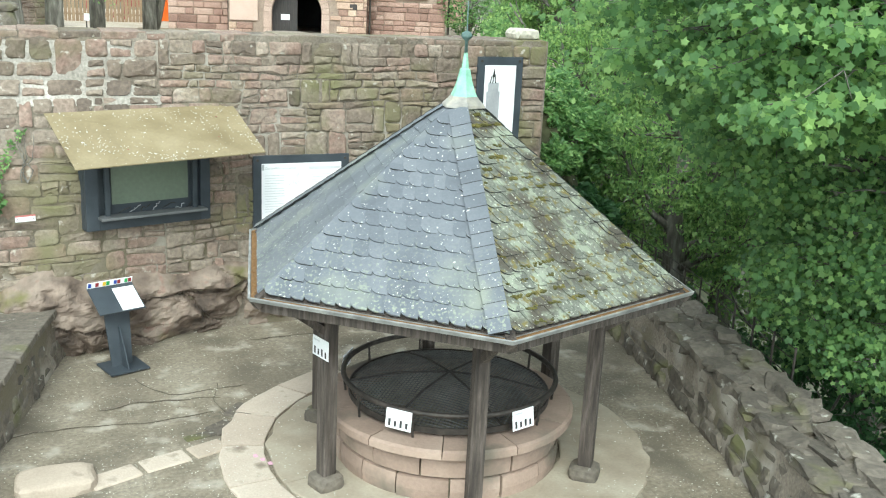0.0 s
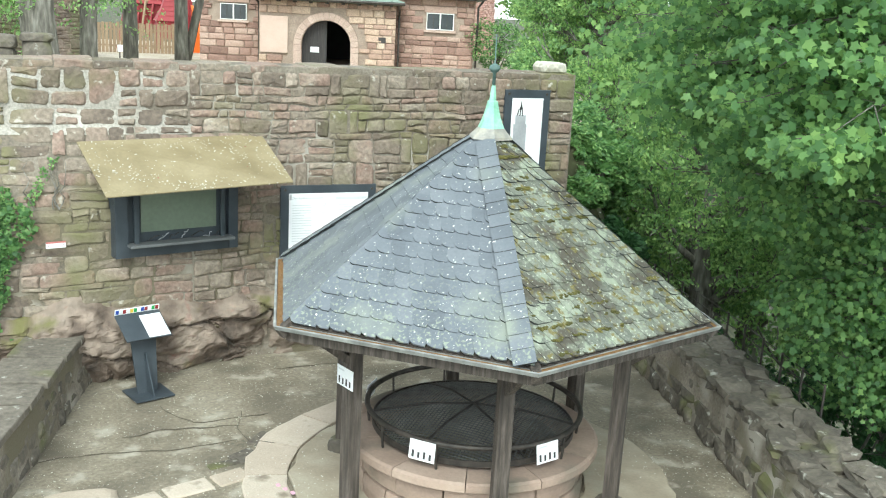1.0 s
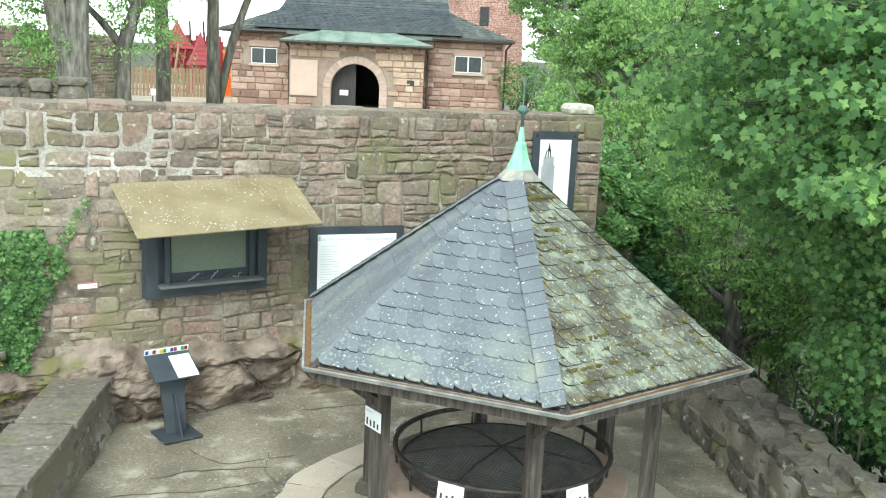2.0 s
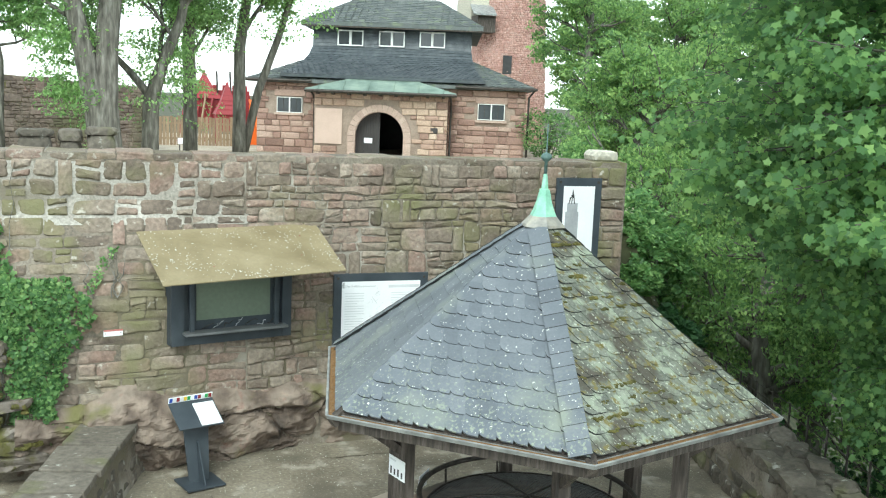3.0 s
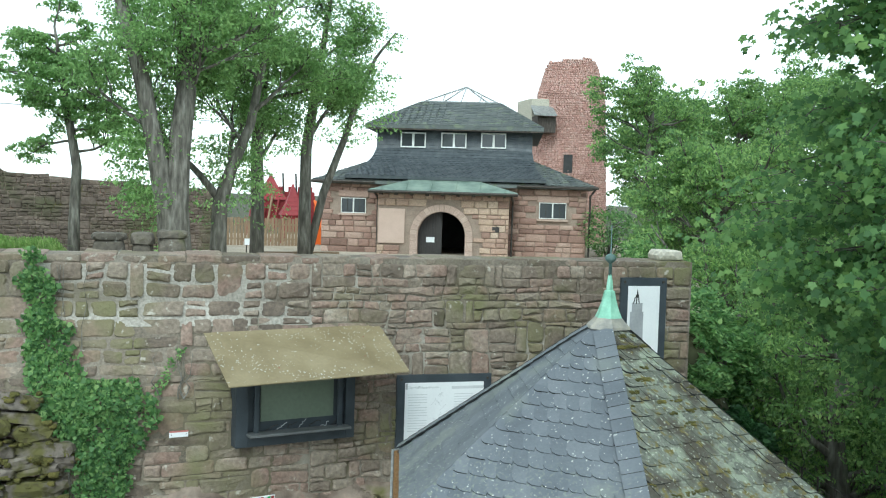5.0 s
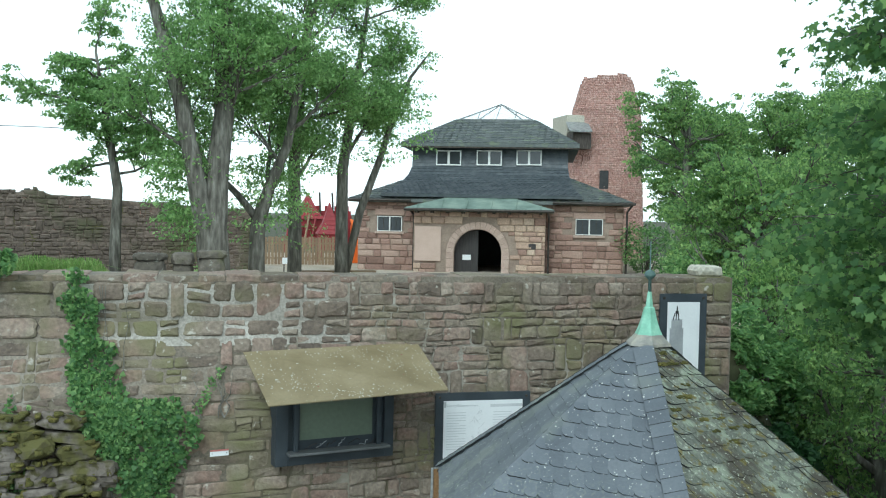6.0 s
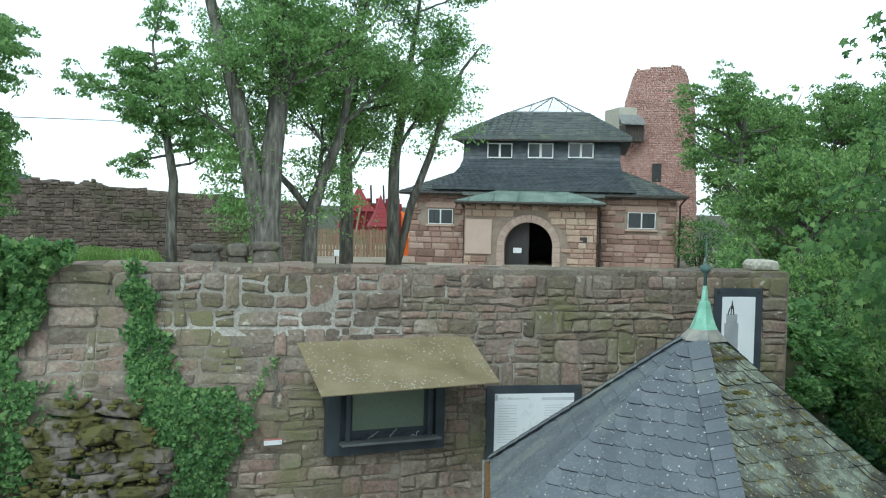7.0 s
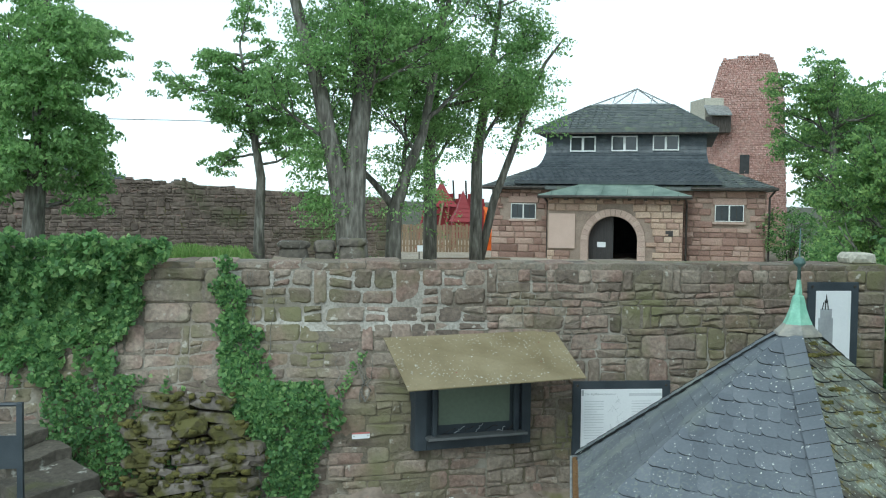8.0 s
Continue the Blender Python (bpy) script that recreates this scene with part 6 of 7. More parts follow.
part("beam", boxes((-1.6, 1.6, -0.1, -0.04, 1.0, 1.15), (-1.6, 1.6, -0.1, -0.04, 1.8, 1.95)), M_RED, top)
top = thing("slide", "orange plastic slide with a pale underside", "slide", Matrix.Translation((7.75, 49.5, ground_z(7.75, 49.5))))
bm = bmesh.new()
loft(bm, [[(-0.45, 0, 2.3), (0.0, 0, 2.15), (0.35, 0, 2.0), (0.35, 0.1, 1.9), (-0.45, 0.1, 2.2)], [(-0.3, -1.2, 1.2), (0.1, -1.2, 1.1), (0.5, -1.2, 1.0), (0.5, -1.1, 0.9), (-0.3, -1.1, 1.1)], [(-0.2, -2.4, 0.3), (0.2, -2.4, 0.25), (0.6, -2.4, 0.2), (0.6, -2.3, 0.1), (-0.2, -2.3, 0.2)]], caps=True)
part("chute", bm, M_ORANGE, top)
part("frame", boxes((-0.4, 0.3, 0.1, 0.2, 0, 2.0)), M_ORANGE, top)
top = thing("picket_fence", "pale wooden picket fence round the playground", "fence", Matrix.Translation((0, 0, 0)))
for i in range(26):
    x, y = 2.6 + i * 0.16, 47.0
    part("picket", boxes((x - 0.065, x + 0.065, y - 0.015, y + 0.015, ground_z(x, y), ground_z(x, y) + 1.35 + rnd.uniform(-0.04, 0.04))), M_WOOD, top)
for z in (0.3, 1.0):
    part("rail", boxes((2.5, 6.8, 47.02, 47.06, ground_z(3, 47) + z, ground_z(3, 47) + z + 0.08)), M_WOOD, top)
top = thing("info_sign", "small white slanted sign on two legs", "sign", Matrix.Translation((3.15, 36.0, ground_z(3, 36))))
part("panel", boxes((-0.32, 0.32, -0.05, 0.0, 0.45, 0.68)), M_WHITE, top)
for x in (-0.25, 0.25):
    part("leg", boxes((x - 0.02, x + 0.02, -0.03, 0.0, 0, 0.5)), M_IRON, top)
for x, y in ((3.4, 30.0), (4.6, 30.4)):
    top = thing("bench", "plain weathered plank bench on stone feet", "bench", Matrix.Translation((x, y, ground_z(x, y))), group="benches in the courtyard")
    part("seat", boxes((-0.7, 0.7, -0.2, 0.2, 0.42, 0.48), bevel=0.01), M_WOOD, top)
    for u in (-0.5, 0.5):
        part("foot", boxes((u - 0.12, u + 0.12, -0.16, 0.16, 0, 0.42), bevel=0.02), M_GREYSTONE, top)
# far barn roof behind the curtain wall
top = thing("far_roof", "grey roof of a distant building behind the curtain wall", "house", pose(-13.2, 46, 0, 0, 0, 25))
part("wall", boxes((-4, 3.2, 0, 5, 1.5, 5.6)), M_GREYSTONE, top)
part("roof", hip(bmesh.new(), -4.4, 3.6, -0.4, 5.4, 5.7, -2.6, 0.2, 2.2, 2.8, 7.0), M_SLATE_FAR, top)


# ================= trees =================
def at(px, py, pz, bx, by, bz):
    return (px - bx, py - by, pz - bz)


def court_tree(label, x, y, trunk, limbs, seed, leaves, size, mat_, clump, depth=3, spread=0.75, lift=0.12, extra=(), stems=()):
    gz = ground_z(x, y) - 0.1
    return tree(label, (x, y, gz), trunk, limbs, seed, int(leaves * 2.0), size * 0.72, mat_, clump, depth=depth, spread=spread, lift=lift, extra=extra, stems=stems)


def tiers(seed, n, middle, reach, height, hollow=0.25):
    """Places for sprays in a loose crown: wide tiers, ragged rim, open in the middle."""
    q = random.Random(seed)
    out = []
    while len(out) < n:
        x, y, z = (q.uniform(-1, 1) for _ in range(3))
        r = math.sqrt(x * x + y * y + z * z)
        if hollow < r < 0.8 + 0.35 * noise.noise(Vector((x * 2.2, y * 2.2, z * 2.2 + seed))) and math.sin(z * 9 + 3 * noise.noise(Vector((x, y, seed)))) > -0.45:
            out.append((middle[0] + x * reach[0], middle[1] + y * reach[1], middle[2] + z * height))
    return out


court_tree("old two-stemmed ash with thick grey bark and ivy at its foot", 0.22, 24.0,
           [((0.15, 0, 0), 0.46), ((0.1, 0, 0.7), 0.36), ((0.05, 0, 1.8), 0.31), ((0.1, 0.1, 3.2), 0.28), ((0.25, 0.2, 4.6), 0.24), ((0.2, 0.3, 6.0), 0.19), ((0.35, 0.2, 7.6), 0.13), ((0.5, 0.1, 9.4), 0.06)],
           [(0.36, (-0.42, 0, 1), 1.5, 0.1), (0.5, (0.6, 0.2, 0.9), 1.5, 0.11), (0.6, (-0.8, 0.2, 0.5), 1.2, 0.09), (0.66, (0.9, -0.2, 0.6), 1.5, 0.09), (0.75, (0.1, 0.6, 1), 1.3, 0.08), (0.82, (-0.9, -0.3, 0.7), 1.3, 0.07), (0.9, (0.9, 0.2, 0.5), 1.3, 0.06), (1.0, (0.1, 0, 1), 1.2, 0.06)],
           11, 24000, 0.12, L_ASH, 0.34, stems=[[((0.05, 0, 0.2), 0.34), ((-0.12, 0, 1.6), 0.27), ((-0.42, -0.1, 3.2), 0.22), ((-0.75, -0.1, 4.8), 0.19), ((-1.2, 0, 6.4), 0.15), ((-1.7, 0, 8.2), 0.09), ((-2.0, 0, 9.4), 0.04)]], extra=[(-1.6, 0, 7.4), (-1.9, 0.2, 8.2), (-2.2, 0, 7.0), (-1.3, -0.3, 6.6), (-0.35, -0.2, 1.2), (-0.55, -0.2, 1.9), (0.45, -0.2, 0.7), (-0.3, -0.35, 0.5), (-0.7, 0, 2.4), (-0.9, 0.3, 1.6), (-1.2, 0, 3.2), (-1.0, 0.2, 2.6), (0.8, 0.1, 2.6), (0.9, 0, 2.2), (-0.5, 0, 1.0), (0.7, 0.2, 3.6), (-1.3, 0.3, 4.0)] + tiers(11, 70, (-0.3, 0.3, 6.6), (2.6, 1.6), 2.6) + tiers(21, 60, (-0.8, 0.3, 3.1), (0.65, 0.5), 1.9, 0.0))
court_tree("slender forked tree with grey bark", 1.35, 25.5,
           [((0, 0, 0), 0.24), ((0.0, 0, 1.0), 0.21), ((0.02, 0, 2.0), 0.2), ((0.3, 0, 2.9), 0.15), ((0.75, 0.1, 4.0), 0.12), ((1.0, 0.1, 5.4), 0.1), ((1.3, 0.1, 7.0), 0.05)],
           [(0.34, (-0.5, 0.1, 1), 1.7, 0.11), (0.5, (0.2, 0.3, 1), 1.2, 0.08), (0.6, (-0.6, 0.2, 0.6), 1.0, 0.06), (0.7, (0.8, 0, 0.6), 1.0, 0.07), (0.8, (-0.5, 0.3, 0.8), 1.1, 0.06), (1.0, (0.3, 0, 1), 1.2, 0.05)],
           12, 12500, 0.12, L_ASH, 0.36, extra=[(0.3, 0, 3.2), (-0.4, 0, 3.4), (0.9, 0.2, 3.0), (-0.6, 0.1, 1.6), (-0.45, 0.2, 2.2), (0.5, 0.1, 1.9), (0.15, 0.2, 2.6)] + tiers(22, 55, (0.35, 0.4, 3.1), (1.0, 0.6), 1.5, 0.0))
court_tree("tall leafy ash with a straight trunk", 2.5, 27.5,
           [((0, 0, 0), 0.21), ((0, 0, 1.8), 0.19), ((-0.05, 0, 3.6), 0.17), ((0.1, 0, 5.5), 0.13), ((0.3, 0, 8.0), 0.06)],
           [(0.45, (0.7, 0.2, 0.6), 0.9, 0.07), (0.55, (-0.7, 0, 0.8), 1.1, 0.07), (0.65, (0.8, -0.2, 0.6), 1.0, 0.07), (0.75, (-0.6, 0.2, 0.7), 1.1, 0.06), (0.9, (0.6, 0.1, 0.8), 1.1, 0.05), (1.0, (0.2, 0, 1), 1.2, 0.05)],
           13, 12000, 0.12, L_ASH, 0.38, extra=[(-0.5, 0, 1.9), (0.45, 0.1, 2.3), (-0.4, 0.1, 2.8), (0.3, 0, 1.5)])
court_tree("open-crowned tree with one long limb reaching aside", 3.95, 28.5,
           [((0, 0, 0), 0.2), ((0, 0, 2.0), 0.18), ((0.0, 0, 3.6), 0.16), ((0.25, 0, 5.4), 0.12), ((0.55, 0, 7.5), 0.07), ((0.8, 0, 9.5), 0.03)],
           [(0.45, (0.7, 0.2, 1), 0.9, 0.07), (0.55, (1, -0.2, 0.5), 0.75, 0.06), (0.68, (0.8, 0.2, 0.6), 0.8, 0.06), (0.6, (-0.7, 0, 0.6), 0.8, 0.05), (0.8, (-0.6, 0, 0.9), 0.9, 0.05), (0.85, (0.9, 0, 0.6), 0.8, 0.04), (1.0, (0.3, 0, 1), 0.9, 0.03)],
           14, 13500, 0.12, L_ASH, 0.3, spread=0.85,
           stems=[[((0.15, 0.1, 0.6), 0.13), ((0.55, 0.1, 2.4), 0.12), ((1.1, 0.1, 3.9), 0.1), ((1.5, 0.1, 5.2), 0.08), ((2.0, 0.1, 6.4), 0.05), ((2.6, 0.1, 7.2), 0.02)]],
           extra=[(1.6, 0.1, 5.6), (1.9, 0.1, 6.2), (2.3, 0.1, 6.8), (1.2, 0, 4.6), (2.7, 0.1, 7.0), (0.9, 0, 4.2)] * 2 + tiers(14, 46, (1.5, 0.2, 5.3), (1.7, 1.0), 1.9))
court_tree("thin light-crowned tree with tiered foliage", -2.15, 26.0,
           [((0, 0, 0), 0.17), ((0, 0, 1.4), 0.14), ((0.05, 0, 2.8), 0.12), ((-0.15, 0, 4.0), 0.1), ((-0.35, 0, 5.2), 0.06), ((-0.5, 0, 6.2), 0.03)],
           [(0.46 + 0.045 * i, ((-1) ** i, 0.5 * math.sin(i * 2.1), 0.18), 0.95 - 0.04 * i, 0.04) for i in range(12)] + [(0.74, (-1, 0, 0.2), 1.3, 0.035), (1.0, (-0.2, 0, 1), 0.7, 0.03)],
           15, 8200, 0.125, L_ASH, 0.27, depth=1, spread=0.55, lift=0.03,
           extra=tiers(15, 46, (-0.25, 0, 4.9), (1.35, 1.0), 1.9, 0.1))
court_tree("dark bushy maple hanging over the court", -7.6, 25.0,
           [((0, 0, 0), 0.32), ((0.05, 0, 1.6), 0.26), ((0.2, 0, 3.6), 0.2), ((0.3, 0, 5.6), 0.15), ((0.45, 0, 8.0), 0.08)],
           [(0.3 + 0.05 * i, (math.cos(i * 2.4), math.sin(i * 2.4), 0.15), 1.0, 0.07) for i in range(12)] + [(1, (0.1, 0, 1), 0.8, 0.05)],
           16, 24000, 0.15, L_ASH, 0.42, depth=1, spread=0.7,
           extra=tiers(16, 170, (0.1, 0, 4.9), (2.2, 1.9), 3.1, 0.3))


def wood_tree(x, y, ht, r, seed, leaves, size, mat_=None, label="broad-leaved woodland tree with a dense green crown", low=0.2):
    """ht: height of the crown's top in the world; r: the crown's radius."""
    gz = ground_z(x, y) - 0.2
    q = random.Random(seed)
    h = (ht - gz) - r * 0.55
    limbs = [(q.uniform(low, 0.98), (math.cos(a), math.sin(a), q.uniform(0.1, 0.6)), r * q.uniform(0.42, 0.62), 0.08) for a in [i * 2.4 + q.random() for i in range(16)]]
    limbs.append((1.0, (0.1, 0, 1), r * 0.3, 0.05))
    return tree(label, (x, y, gz), [((0, 0, 0), 0.3), ((0.1, 0, h * 0.35), 0.24), ((0.0, 0.2, h * 0.7), 0.16), ((0.1, 0.1, h), 0.07)], limbs, seed, leaves, size, mat_ or L_WOOD, r * 0.135, depth=2, spread=0.8, lift=0.1)


for i, (x, y, ht, r, n, s) in enumerate((
        (21.4, 40.6, 10.9, 2.3, 15000, 0.17), (24.6, 38.5, 10.4, 3.0, 20000, 0.18), (28.0, 39.0, 11.2, 3.8, 24000, 0.21), (33.0, 37.0, 11.4, 4.4, 22000, 0.22), (38.5, 40.0, 12.5, 5.0, 12000, 0.34), (26.0, 47.0, 10.6, 3.4, 9000, 0.32),
        (15.9, 25.5, 6.6, 2.7, 20000, 0.15), (19.4, 25.0, 8.3, 3.2, 22000, 0.16), (23.8, 26.5, 9.4, 3.8, 20000, 0.18), (28.5, 28.0, 10.0, 4.2, 12000, 0.25),
        (11.6, 17.6, 3.6, 2.1, 18000, 0.115), (13.4, 15.2, 5.6, 2.4, 20000, 0.12), (16.6, 16.0, 7.2, 3.0, 13000, 0.16), (10.9, 13.6, 3.6, 1.9, 18000, 0.105), (12.6, 10.6, 4.6, 2.4, 18000, 0.115), (16.0, 10.5, 6.5, 3.2, 10000, 0.16), (11.2, 9.2, 0.6, 1.9, 9000, 0.13))):
    wood_tree(x, y, ht, r, 200 + i, int(n * 1.75), s * 0.70, L_SHADED if ht < 1 else None)


def near_maple():
    """Boughs that reach in from a trunk outside the court."""
    q = random.Random(301)
    bx, by = 10.8, 7.6
    gz = ground_z(bx, by)
    top = thing("tree", "large-leaved maple whose boughs hang in over the parapet", "tree", Matrix.Translation((bx, by, gz)))
    bm = bmesh.new()
    tube(bm, [(0, 0, 0), (0.1, 0, 4), (0, 0.1, 7), (-0.1, 0, 10), (-0.2, 0, 13)], [0.34, 0.28, 0.22, 0.14, 0.05], 12)
    # the crown's rim as seen from the stairs: bearing against height angle
    rim = ((-20, 47.5), (-17, 45.2), (-12.6, 43.2), (-9.3, 40.6), (-4.4, 36.4), (-1, 32.0), (2, 31.4), (5, 33.8), (7, 37.5), (8.6, 40.0), (9.2, 35.2), (15, 34.4))

    def least(el):
        for (ea, aa), (eb, ab) in zip(rim, rim[1:]):
            if el <= eb:
                return aa + (ab - aa) * (el - ea) / (eb - ea)
        return rim[-1][1]
    sprays = []
    for i in range(265):
        el = q.uniform(-19, 8.6) if i < 200 else q.uniform(-6, 7) if i >= 225 else q.uniform(9.4, 15)
        lo = least(el) + 0.7
        bearing = lo + (q.random() ** 1.25) * (54 - lo) if i < 200 else q.uniform(lo, 43) if i < 225 else q.uniform(lo, 46)
        az, el = radians(bearing), radians(el)
        dist = q.uniform(9.6, 12.0) if (bearing < 39 and i < 200) or i >= 225 else q.uniform(7.6, 10.0)
        if el < radians(-6):
            dist = q.uniform(11.0, 13.0)
        end = Vector((math.sin(az) * dist - bx, math.cos(az) * dist - by, 4.8 + math.tan(el) * dist - gz))
        start = Vector((0, 0, max(1.0, end.z + q.uniform(-1.6, 0.4))))
        if 200 <= i < 225:
            start = Vector((0, 0, end.z + q.uniform(0.3, 1.2)))
        mid = start.lerp(end, 0.6) + Vector((q.gauss(0, 0.15), q.gauss(0, 0.15), q.uniform(0.1, 0.4)))
        pts = [start, start.lerp(mid, 0.5) + Vector((0, 0, 0.08)), mid, mid.lerp(end, 0.5) + Vector((0, 0, 0.05)), end]
        tube(bm, pts, [0.034, 0.026, 0.018, 0.011, 0.004], 6, cap=False)
        for f in (0.35, 0.55, 0.75, 0.9, 1.0):
            c = mid.lerp(end, f) + Vector((0, 0, 0.05 * (1 - abs(2 * f - 1))))
            for k in range(2):
                side = c + Vector((q.gauss(0, 0.2), q.gauss(0, 0.2), q.gauss(-0.05, 0.08)))
                tube(bm, [c, side], [0.006, 0.002], 4, cap=False)
                sprays.append(tuple(side))
    part("trunk", bm, M_BARK, top, smooth=True)
    rng = np.random.default_rng(301)
    n = 76000
    cs = np.array(sprays)
    turn, reach = rng.uniform(0, 2 * np.pi, n), np.sqrt(rng.random(n)) * 0.36
    off = np.stack([reach * np.cos(turn), reach * np.sin(turn), rng.uniform(-0.07, 0.07, n)], 1)
    off[:, 2] -= 0.9 * (off[:, 0] ** 2 + off[:, 1] ** 2)
    pts = cs[rng.integers(0, len(cs), n)] + off
    nr = off * np.array([2.2, 2.2, 0]) + np.array([[-0.42, -0.6, 0.7]])
    tagged(leaf_cloud("crown", pts, 0.092, L_MAPLE, top, 301, "maple", normals=nr, scatter=0.72), kind="stuff")


near_maple()
for i, (x, y, z, s) in enumerate(((8.12, 13.75, 2.75, 0.5), (8.03, 13.2, 2.15, 0.42), (8.9, 14.1, 2.3, 0.9), (9.2, 15.6, 2.6, 1.0), (12.8, 24.0, 2.9, 1.3), (15.6, 29.0, 3.0, 1.4), (18.6, 34.0, 2.9, 1.8), (18.2, 38.0, 3.6, 1.5), (8.6, 13.2, 1.2, 0.7), (9.4, 12.0, -0.3, 1.0), (9.2, 10.4, -0.6, 0.9), (9.0, 8.8, -0.8, 0.9), (8.7, 7.2, -0.9, 0.9))):
    rng = np.random.default_rng(400 + i)
    n = 3800
    v = rng.normal(size=(n, 3))
    v /= np.linalg.norm(v, axis=1)[:, None]
    bump = np.array([0.75 + 0.5 * noise.noise(Vector(q) * 1.8 + Vector((i, 0, 0))) for q in v])
    pts = v * (bump * (0.55 + 0.45 * rng.random(n) ** 0.4))[:, None] * s * np.array([1, 1, 0.9])
    top = thing("shrub", "dense elder shrub growing on the slope" if i < 8 else "leafy shrub growing below the parapet", "shrub", Matrix.Translation((x, y, z)))
    segs = [(((0, 0, -1.6), tuple(p * 0.4), tuple(p * 0.9)), (0.03, 0.02, 0.008)) for p in pts[:14]]
    part("stems", tubes(*segs, n=5), M_BARK, top)
    # The last five shrubs get the leaf colour darkened in place of shade.
    tagged(leaf_cloud("leaves", pts, 0.11, L_IVY if i < 8 else L_SHADED, top, 400 + i), kind="stuff")


# ================= ivy, grass, moss =================
def soft(v, a, b):
    return max(0.0, min(1.0, (v - a) / (b - a)))


def ivy(label, box_, n, size, seed, thick, dens, back):
    """Leaves over a stretch of wall; dens(x, z) from 0 to 1."""
    rng = np.random.default_rng(seed)
    x0, x1, z0, z1 = box_
    pts = []
    while len(pts) < n:
        x, z = rng.uniform(x0, x1), rng.uniform(z0, z1)
        g = noise.noise(Vector((x * 2.2, z * 2.2, seed)))
        h = noise.noise(Vector((x * 6.5, z * 5.0, seed)))
        d = dens(x, z)
        d = soft(d + 0.45 * g + 0.45 * h, 0.22, 0.75) * min(1, d * 3)
        if rng.random() < d:
            t = thick(x, z)
            pts.append((x, back(x, z) - 0.03 - t * max(0.1, 0.55 + 0.5 * g + 0.5 * h) * rng.random() ** 0.6, z))
    pts = np.array(pts)
    top = thing("ivy", label, "ivy", None)
    nr = np.tile(np.array([[0.0, -1.0, 0.45]]), (len(pts), 1))
    tagged(leaf_cloud("leaves", pts, size, L_IVY, top, seed, "ivy", normals=nr, scatter=1.0), kind="stuff")
    r = random.Random(seed)
    bm = bmesh.new()
    for i in range(5):
        x = r.uniform(x0 + 0.2 * (x1 - x0), x1 - 0.2 * (x1 - x0))
        p = [Vector((x, back(x, z0) - 0.035, z0))]
        for j in range(8):
            q = p[-1] + Vector((r.uniform(-0.06, 0.06), 0, (z1 - z0) / 8 * 0.9))
            q.y = back(q.x, q.z) - 0.035
            p.append(q)
        tube(bm, p, [0.008] * 5 + [0.004] * 4, 5)
    part("stem_rest", bm, M_BARK, top)["kind"] = "stuff"
    return top


def face_y(x, z):
    return WALL_Y - lower_bulge(x, z) - 0.05


def edge(z, *knots):
    """A line's x at height z, through (z, x) knots from the top down."""
    for (za, xa), (zb, xb) in zip(knots, knots[1:]):
        if z >= zb:
            return xa + (xb - xa) * soft(za - z, 0, za - zb)
    return knots[-1][1]


def mass(x, z):
    rag = 0.22 * noise.noise(Vector((0, z * 2.5, 1)))
    rim = edge(z, (4.3, -2.15), (3.95, -2.25), (3.3, -2.6), (2.95, -2.75), (2.5, -2.9))
    return 0.95 * soft(rim + rag - x, 0, 0.2) * (0.15 + 0.85 * soft(z + 0.3 * noise.noise(Vector((x * 2, 0, 2))), 2.5, 3.1)) * soft(4.36 + 0.2 * noise.noise(Vector((x * 3, 0, 3))) - z, 0, 0.08)


def strand(x, z):
    rag = 0.12 * noise.noise(Vector((5, z * 4, 1)))
    a = edge(z, (4.1, -1.68), (3.26, -1.64), (2.6, -1.6), (2.1, -1.46), (1.2, -1.06), (0.6, -0.95))
    b = edge(z, (4.1, -1.4), (3.26, -1.18), (2.62, -0.88), (2.42, -0.82), (2.3, -0.8))
    return soft(x - a + rag, -0.05, 0.16) * soft(b + rag - x, -0.05, 0.16)


def spread(x, z):
    rag = 0.18 * noise.noise(Vector((9, z * 3, 1)))
    a = edge(z, (2.45, -1.2), (2.1, -1.3), (1.57, -1.0), (0.6, -1.0))
    b = edge(z, (2.45, -0.2), (2.2, -0.05), (1.95, 0.0), (1.5, -0.25), (0.6, -0.4))
    return soft(x - a + rag, -0.12, 0.2) * soft(b + rag - x, -0.1, 0.28)


ivy("thick ivy mass spilling over the wall's top", (-5.4, -1.8, 2.3, 4.6), 13500, 0.088, 51, lambda x, z: 0.18 + 0.45 * soft(z, 2.9, 4.2) * soft(-x, 2.1, 2.8), mass, face_y)
ivy("narrow ivy strand climbing the wall", (-1.75, -0.75, 1.9, 4.08), 2150, 0.074, 52, lambda x, z: 0.14, strand, face_y)
ivy("spreading ivy low on the wall", (-1.6, 0.15, 0.5, 2.5), 3500, 0.07, 53, lambda x, z: 0.17, spread, face_y)
ivy("small ivy sprig with yellowish leaves", (-0.1, 0.4, 2.25, 2.85), 90, 0.05, 54, lambda x, z: 0.04, lambda x, z: soft(0.09 - abs(x - 0.1 - 0.6 * (z - 2.6)), 0, 0.05), face_y)
ivy("trailing ivy beside the stairs", (-3.7, -2.0, 1.2, 2.6), 3000, 0.066, 55, lambda x, z: 0.15, lambda x, z: 0.45 + 0.3 * soft(-x, 2.4, 3.0), face_y)

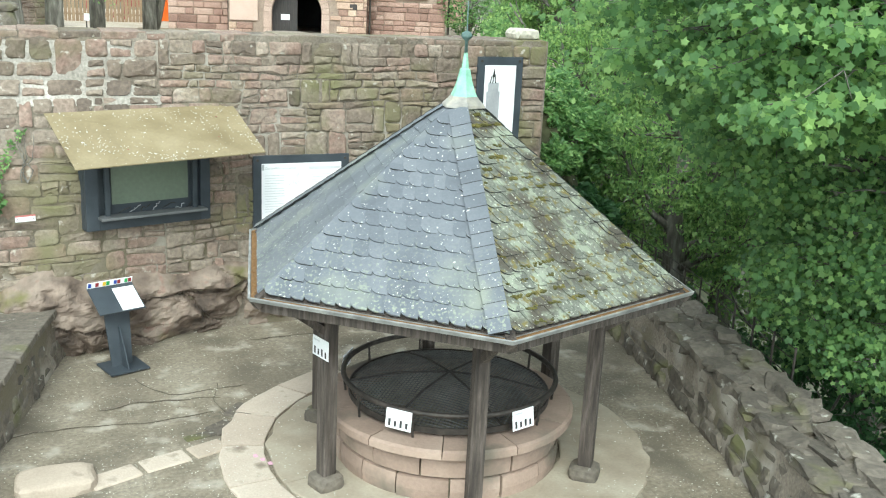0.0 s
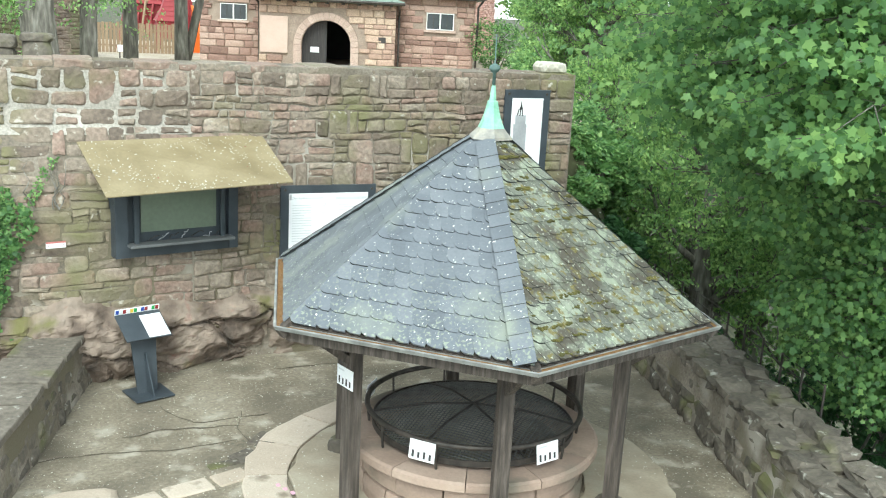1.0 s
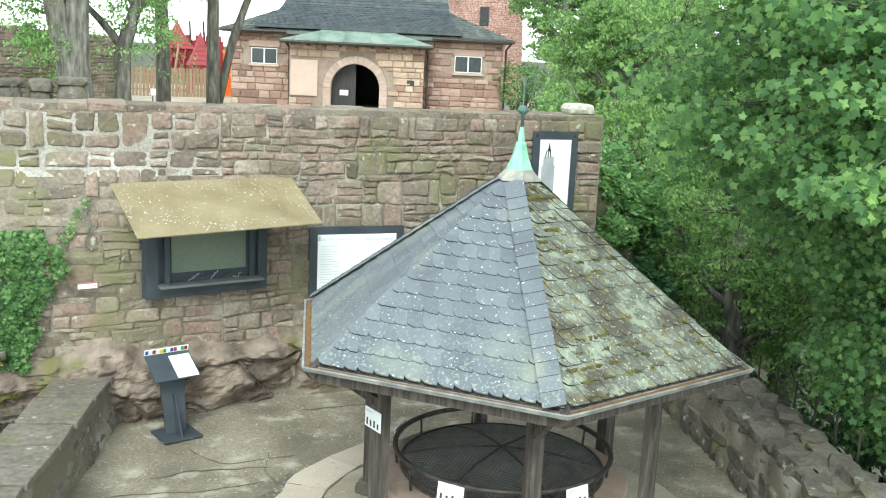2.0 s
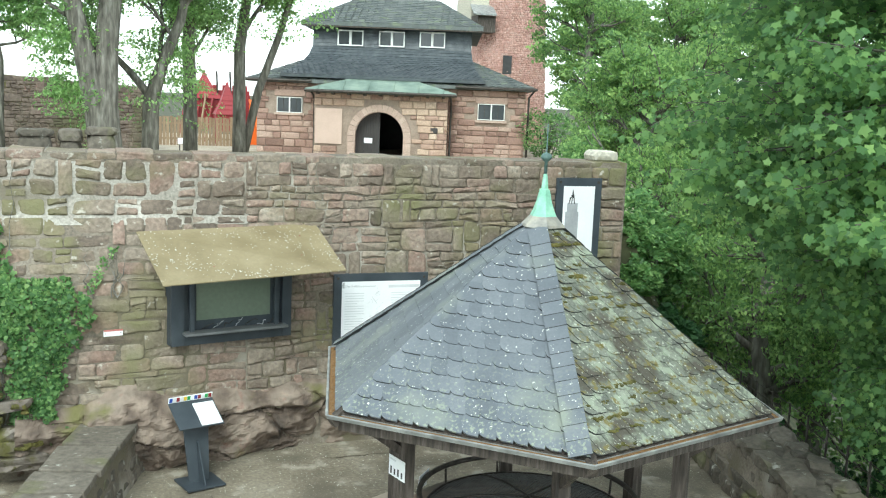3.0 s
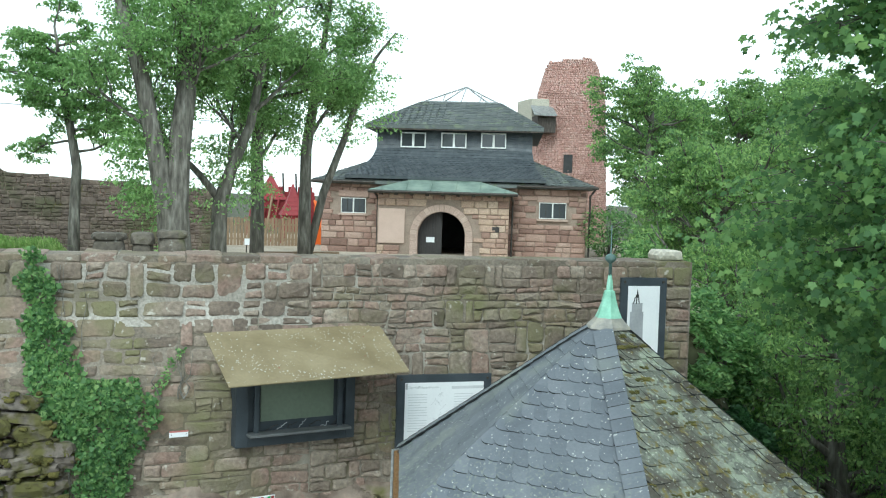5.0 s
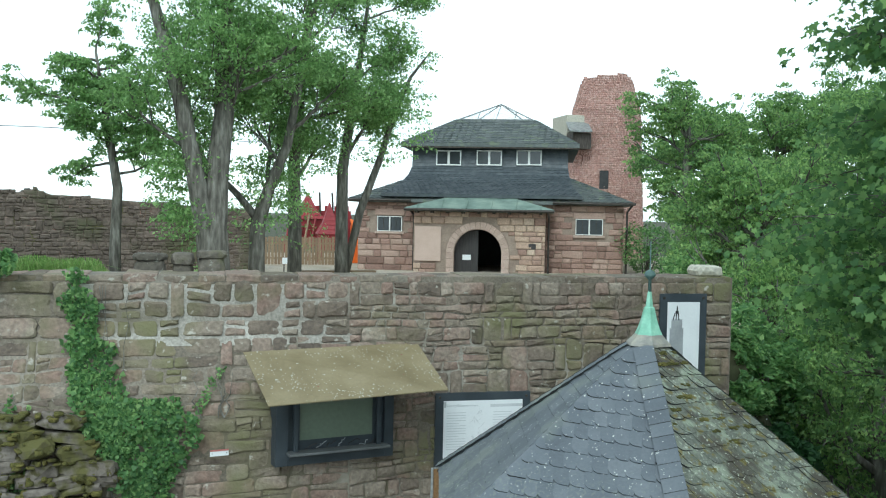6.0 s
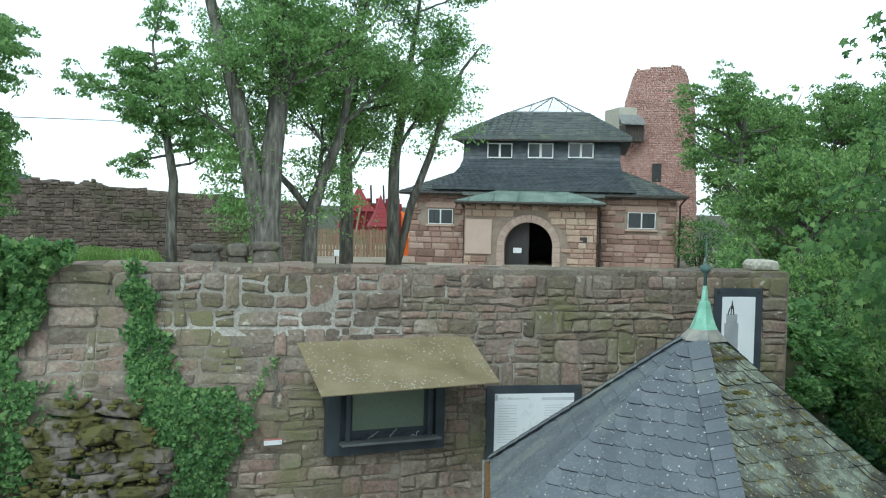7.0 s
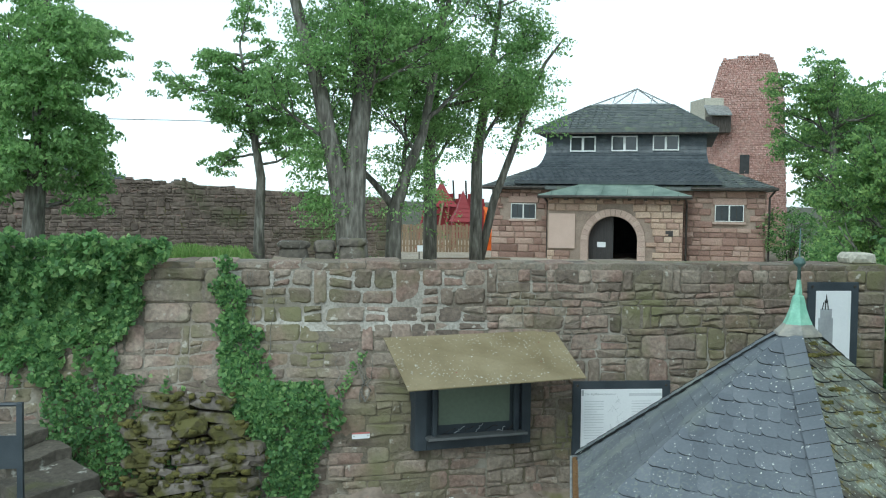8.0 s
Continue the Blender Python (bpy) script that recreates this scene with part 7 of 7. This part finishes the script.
rng = np.random.default_rng(61)
pts = np.stack([rng.uniform(-3.6, -0.75, 9000), rng.uniform(13.7, 16.5, 9000), np.zeros(9000)], 1)
pts[:, 2] = [ground_z(x, y) + 0.14 + 0.12 * noise.noise(Vector((x * 2, y * 2, 0))) for x, y, _ in pts]
top = tagged(new("grass"), "unmown tufted grass on the bank behind the wall", "grass", kind="stuff")
nr = rng.normal(size=(9000, 3)) * np.array([1, 1, 0.15])
tagged(leaf_cloud("blades", pts, 0.33, L_GRASS, top, 61, "blade", normals=nr), kind="stuff")
rnd = random.Random(63)
top = thing("rough_wall_foot", "rough broken grey ledges at the mossy foot of the wall", "rock", None)
M_FOOT = mat("ledge_stone", [(0.09, 0.076, 0.062), (0.165, 0.14, 0.116), (0.25, 0.22, 0.19)], 2.5, 0.95, 0.9, 14, spots=[((0.105, 0.098, 0.03), 2.6, 0.48, 0.58), ((0.07, 0.062, 0.022), 9.0, 0.54, 0.64)])
ledges = []
z = 0.25
while z < 2.35:
    h = rnd.uniform(0.10, 0.24)
    x = -2.75 + rnd.random() * 0.3
    while x < -1.0 - 0.3 * max(0, z - 0.6) + 0.2 * noise.noise(Vector((z * 3, 0, 4))):
        w = rnd.uniform(0.2, 0.7)
        out = 0.03 + 0.2 * max(0, noise.noise(Vector((x * 1.7, z * 2.3, 8)))) + 0.05 * (2.6 - z)
        ob = part("stone", lump(bmesh.new(), (0, 0, 0), (w * 1.1, 0.26, h * rnd.uniform(0.95, 1.3)), len(ledges) + 500, 0.34, 2), M_FOOT, top)
        ob.matrix_local = Matrix.LocRotScale((x + w / 2, face_y(x, z) - out, z + h / 2 + rnd.uniform(-0.04, 0.04)), Euler((rnd.uniform(-0.2, 0.2), rnd.uniform(-0.22, 0.22), rnd.uniform(-0.2, 0.2))), None)
        ledges.append((x + w / 2, face_y(x, z) - out - 0.06, z + h, w))
        x += w
    z += h
top = thing("moss_patch", "olive moss cushions on the broken ledges of the wall's foot", "moss", None)
for x, y, z, w in ledges:
    if noise.noise(Vector((x * 1.5, z * 1.4, 9))) < -0.16 - 0.1 * z:
        continue
    bm = bmesh.new()
    for i in range(rnd.randint(6, 12)):
        u = x + rnd.uniform(-0.55, 0.55) * w
        lump(bm, (u, y + rnd.uniform(-0.07, 0.04), z + rnd.uniform(-0.10, 0.01)), (rnd.uniform(0.05, 0.14), 0.11, rnd.uniform(0.03, 0.075)), rnd.random() * 99, 0.45, 2)
    tagged(part("moss_cushion", bm, L_MOSS, top, smooth=True), kind="stuff")

# ================= rails and poles =================
top = thing("handrail", "dark grey steel handrail post with a flat plate", "railing", Matrix.Translation((-3.4, 10.6, 1.2)))
part("post", boxes((-0.03, 0.03, -0.03, 0.03, 0, 1.45)), M_STEEL, top)
part("plate", boxes((-0.6, -0.03, -0.02, 0.0, 0.75, 1.1)), M_STEEL, top)
part("top_rail", tubes((((-1.5, 0, 1.43), (0.0, 0, 1.43)), 0.022)), M_STEEL, top)
top = thing("lamp_post", "short black lamp post beside a white handrail", "lamp post", Matrix.Translation((8.43, 14.0, 1.0)))
part("post", tubes((((0, 0, -1.2), (0, 0, 1.33)), 0.022)), M_IRON, top)
part("lamp_head", tubes((((0, 0, 1.3), (0, 0, 1.42)), (0.05, 0.035))), M_GREYINK, top)
part("rail", tubes((((-0.12, 0.1, 1.05), (0.2, -0.4, 0.7)), 0.03)), M_WHITE, top)
top = thing("mesh_fence", "dark wire fence behind the parapet", "fence", None)
for i in range(12):
    y = 7.5 + i * 0.5
    x = 6.58 + (y - 6.6) * 0.33 - 0.012 * (y - 6.6) ** 2 + 0.95
    part("fence_post", tubes((((x, y, -0.6), (x, y, 1.1)), 0.014)), M_IRON, top)
for z in (0.55, 0.75, 0.95, 1.08):
    part("wire", tubes(([(6.58 + (y - 6.6) * 0.33 - 0.012 * (y - 6.6) ** 2 + 0.95, y, z) for y in (7.5, 8.5, 9.5, 10.5, 11.5, 13.0)], 0.006), n=4), M_IRON, top)
top = thing("overhead_cable", "thin overhead cable across the sky", "cable", None)
part("wire", tubes((((-14, 40, 7.9), (-6, 42, 8.05), (2, 44, 7.9), (9, 46, 8.4)), 0.02), n=5), M_GREYINK, top)
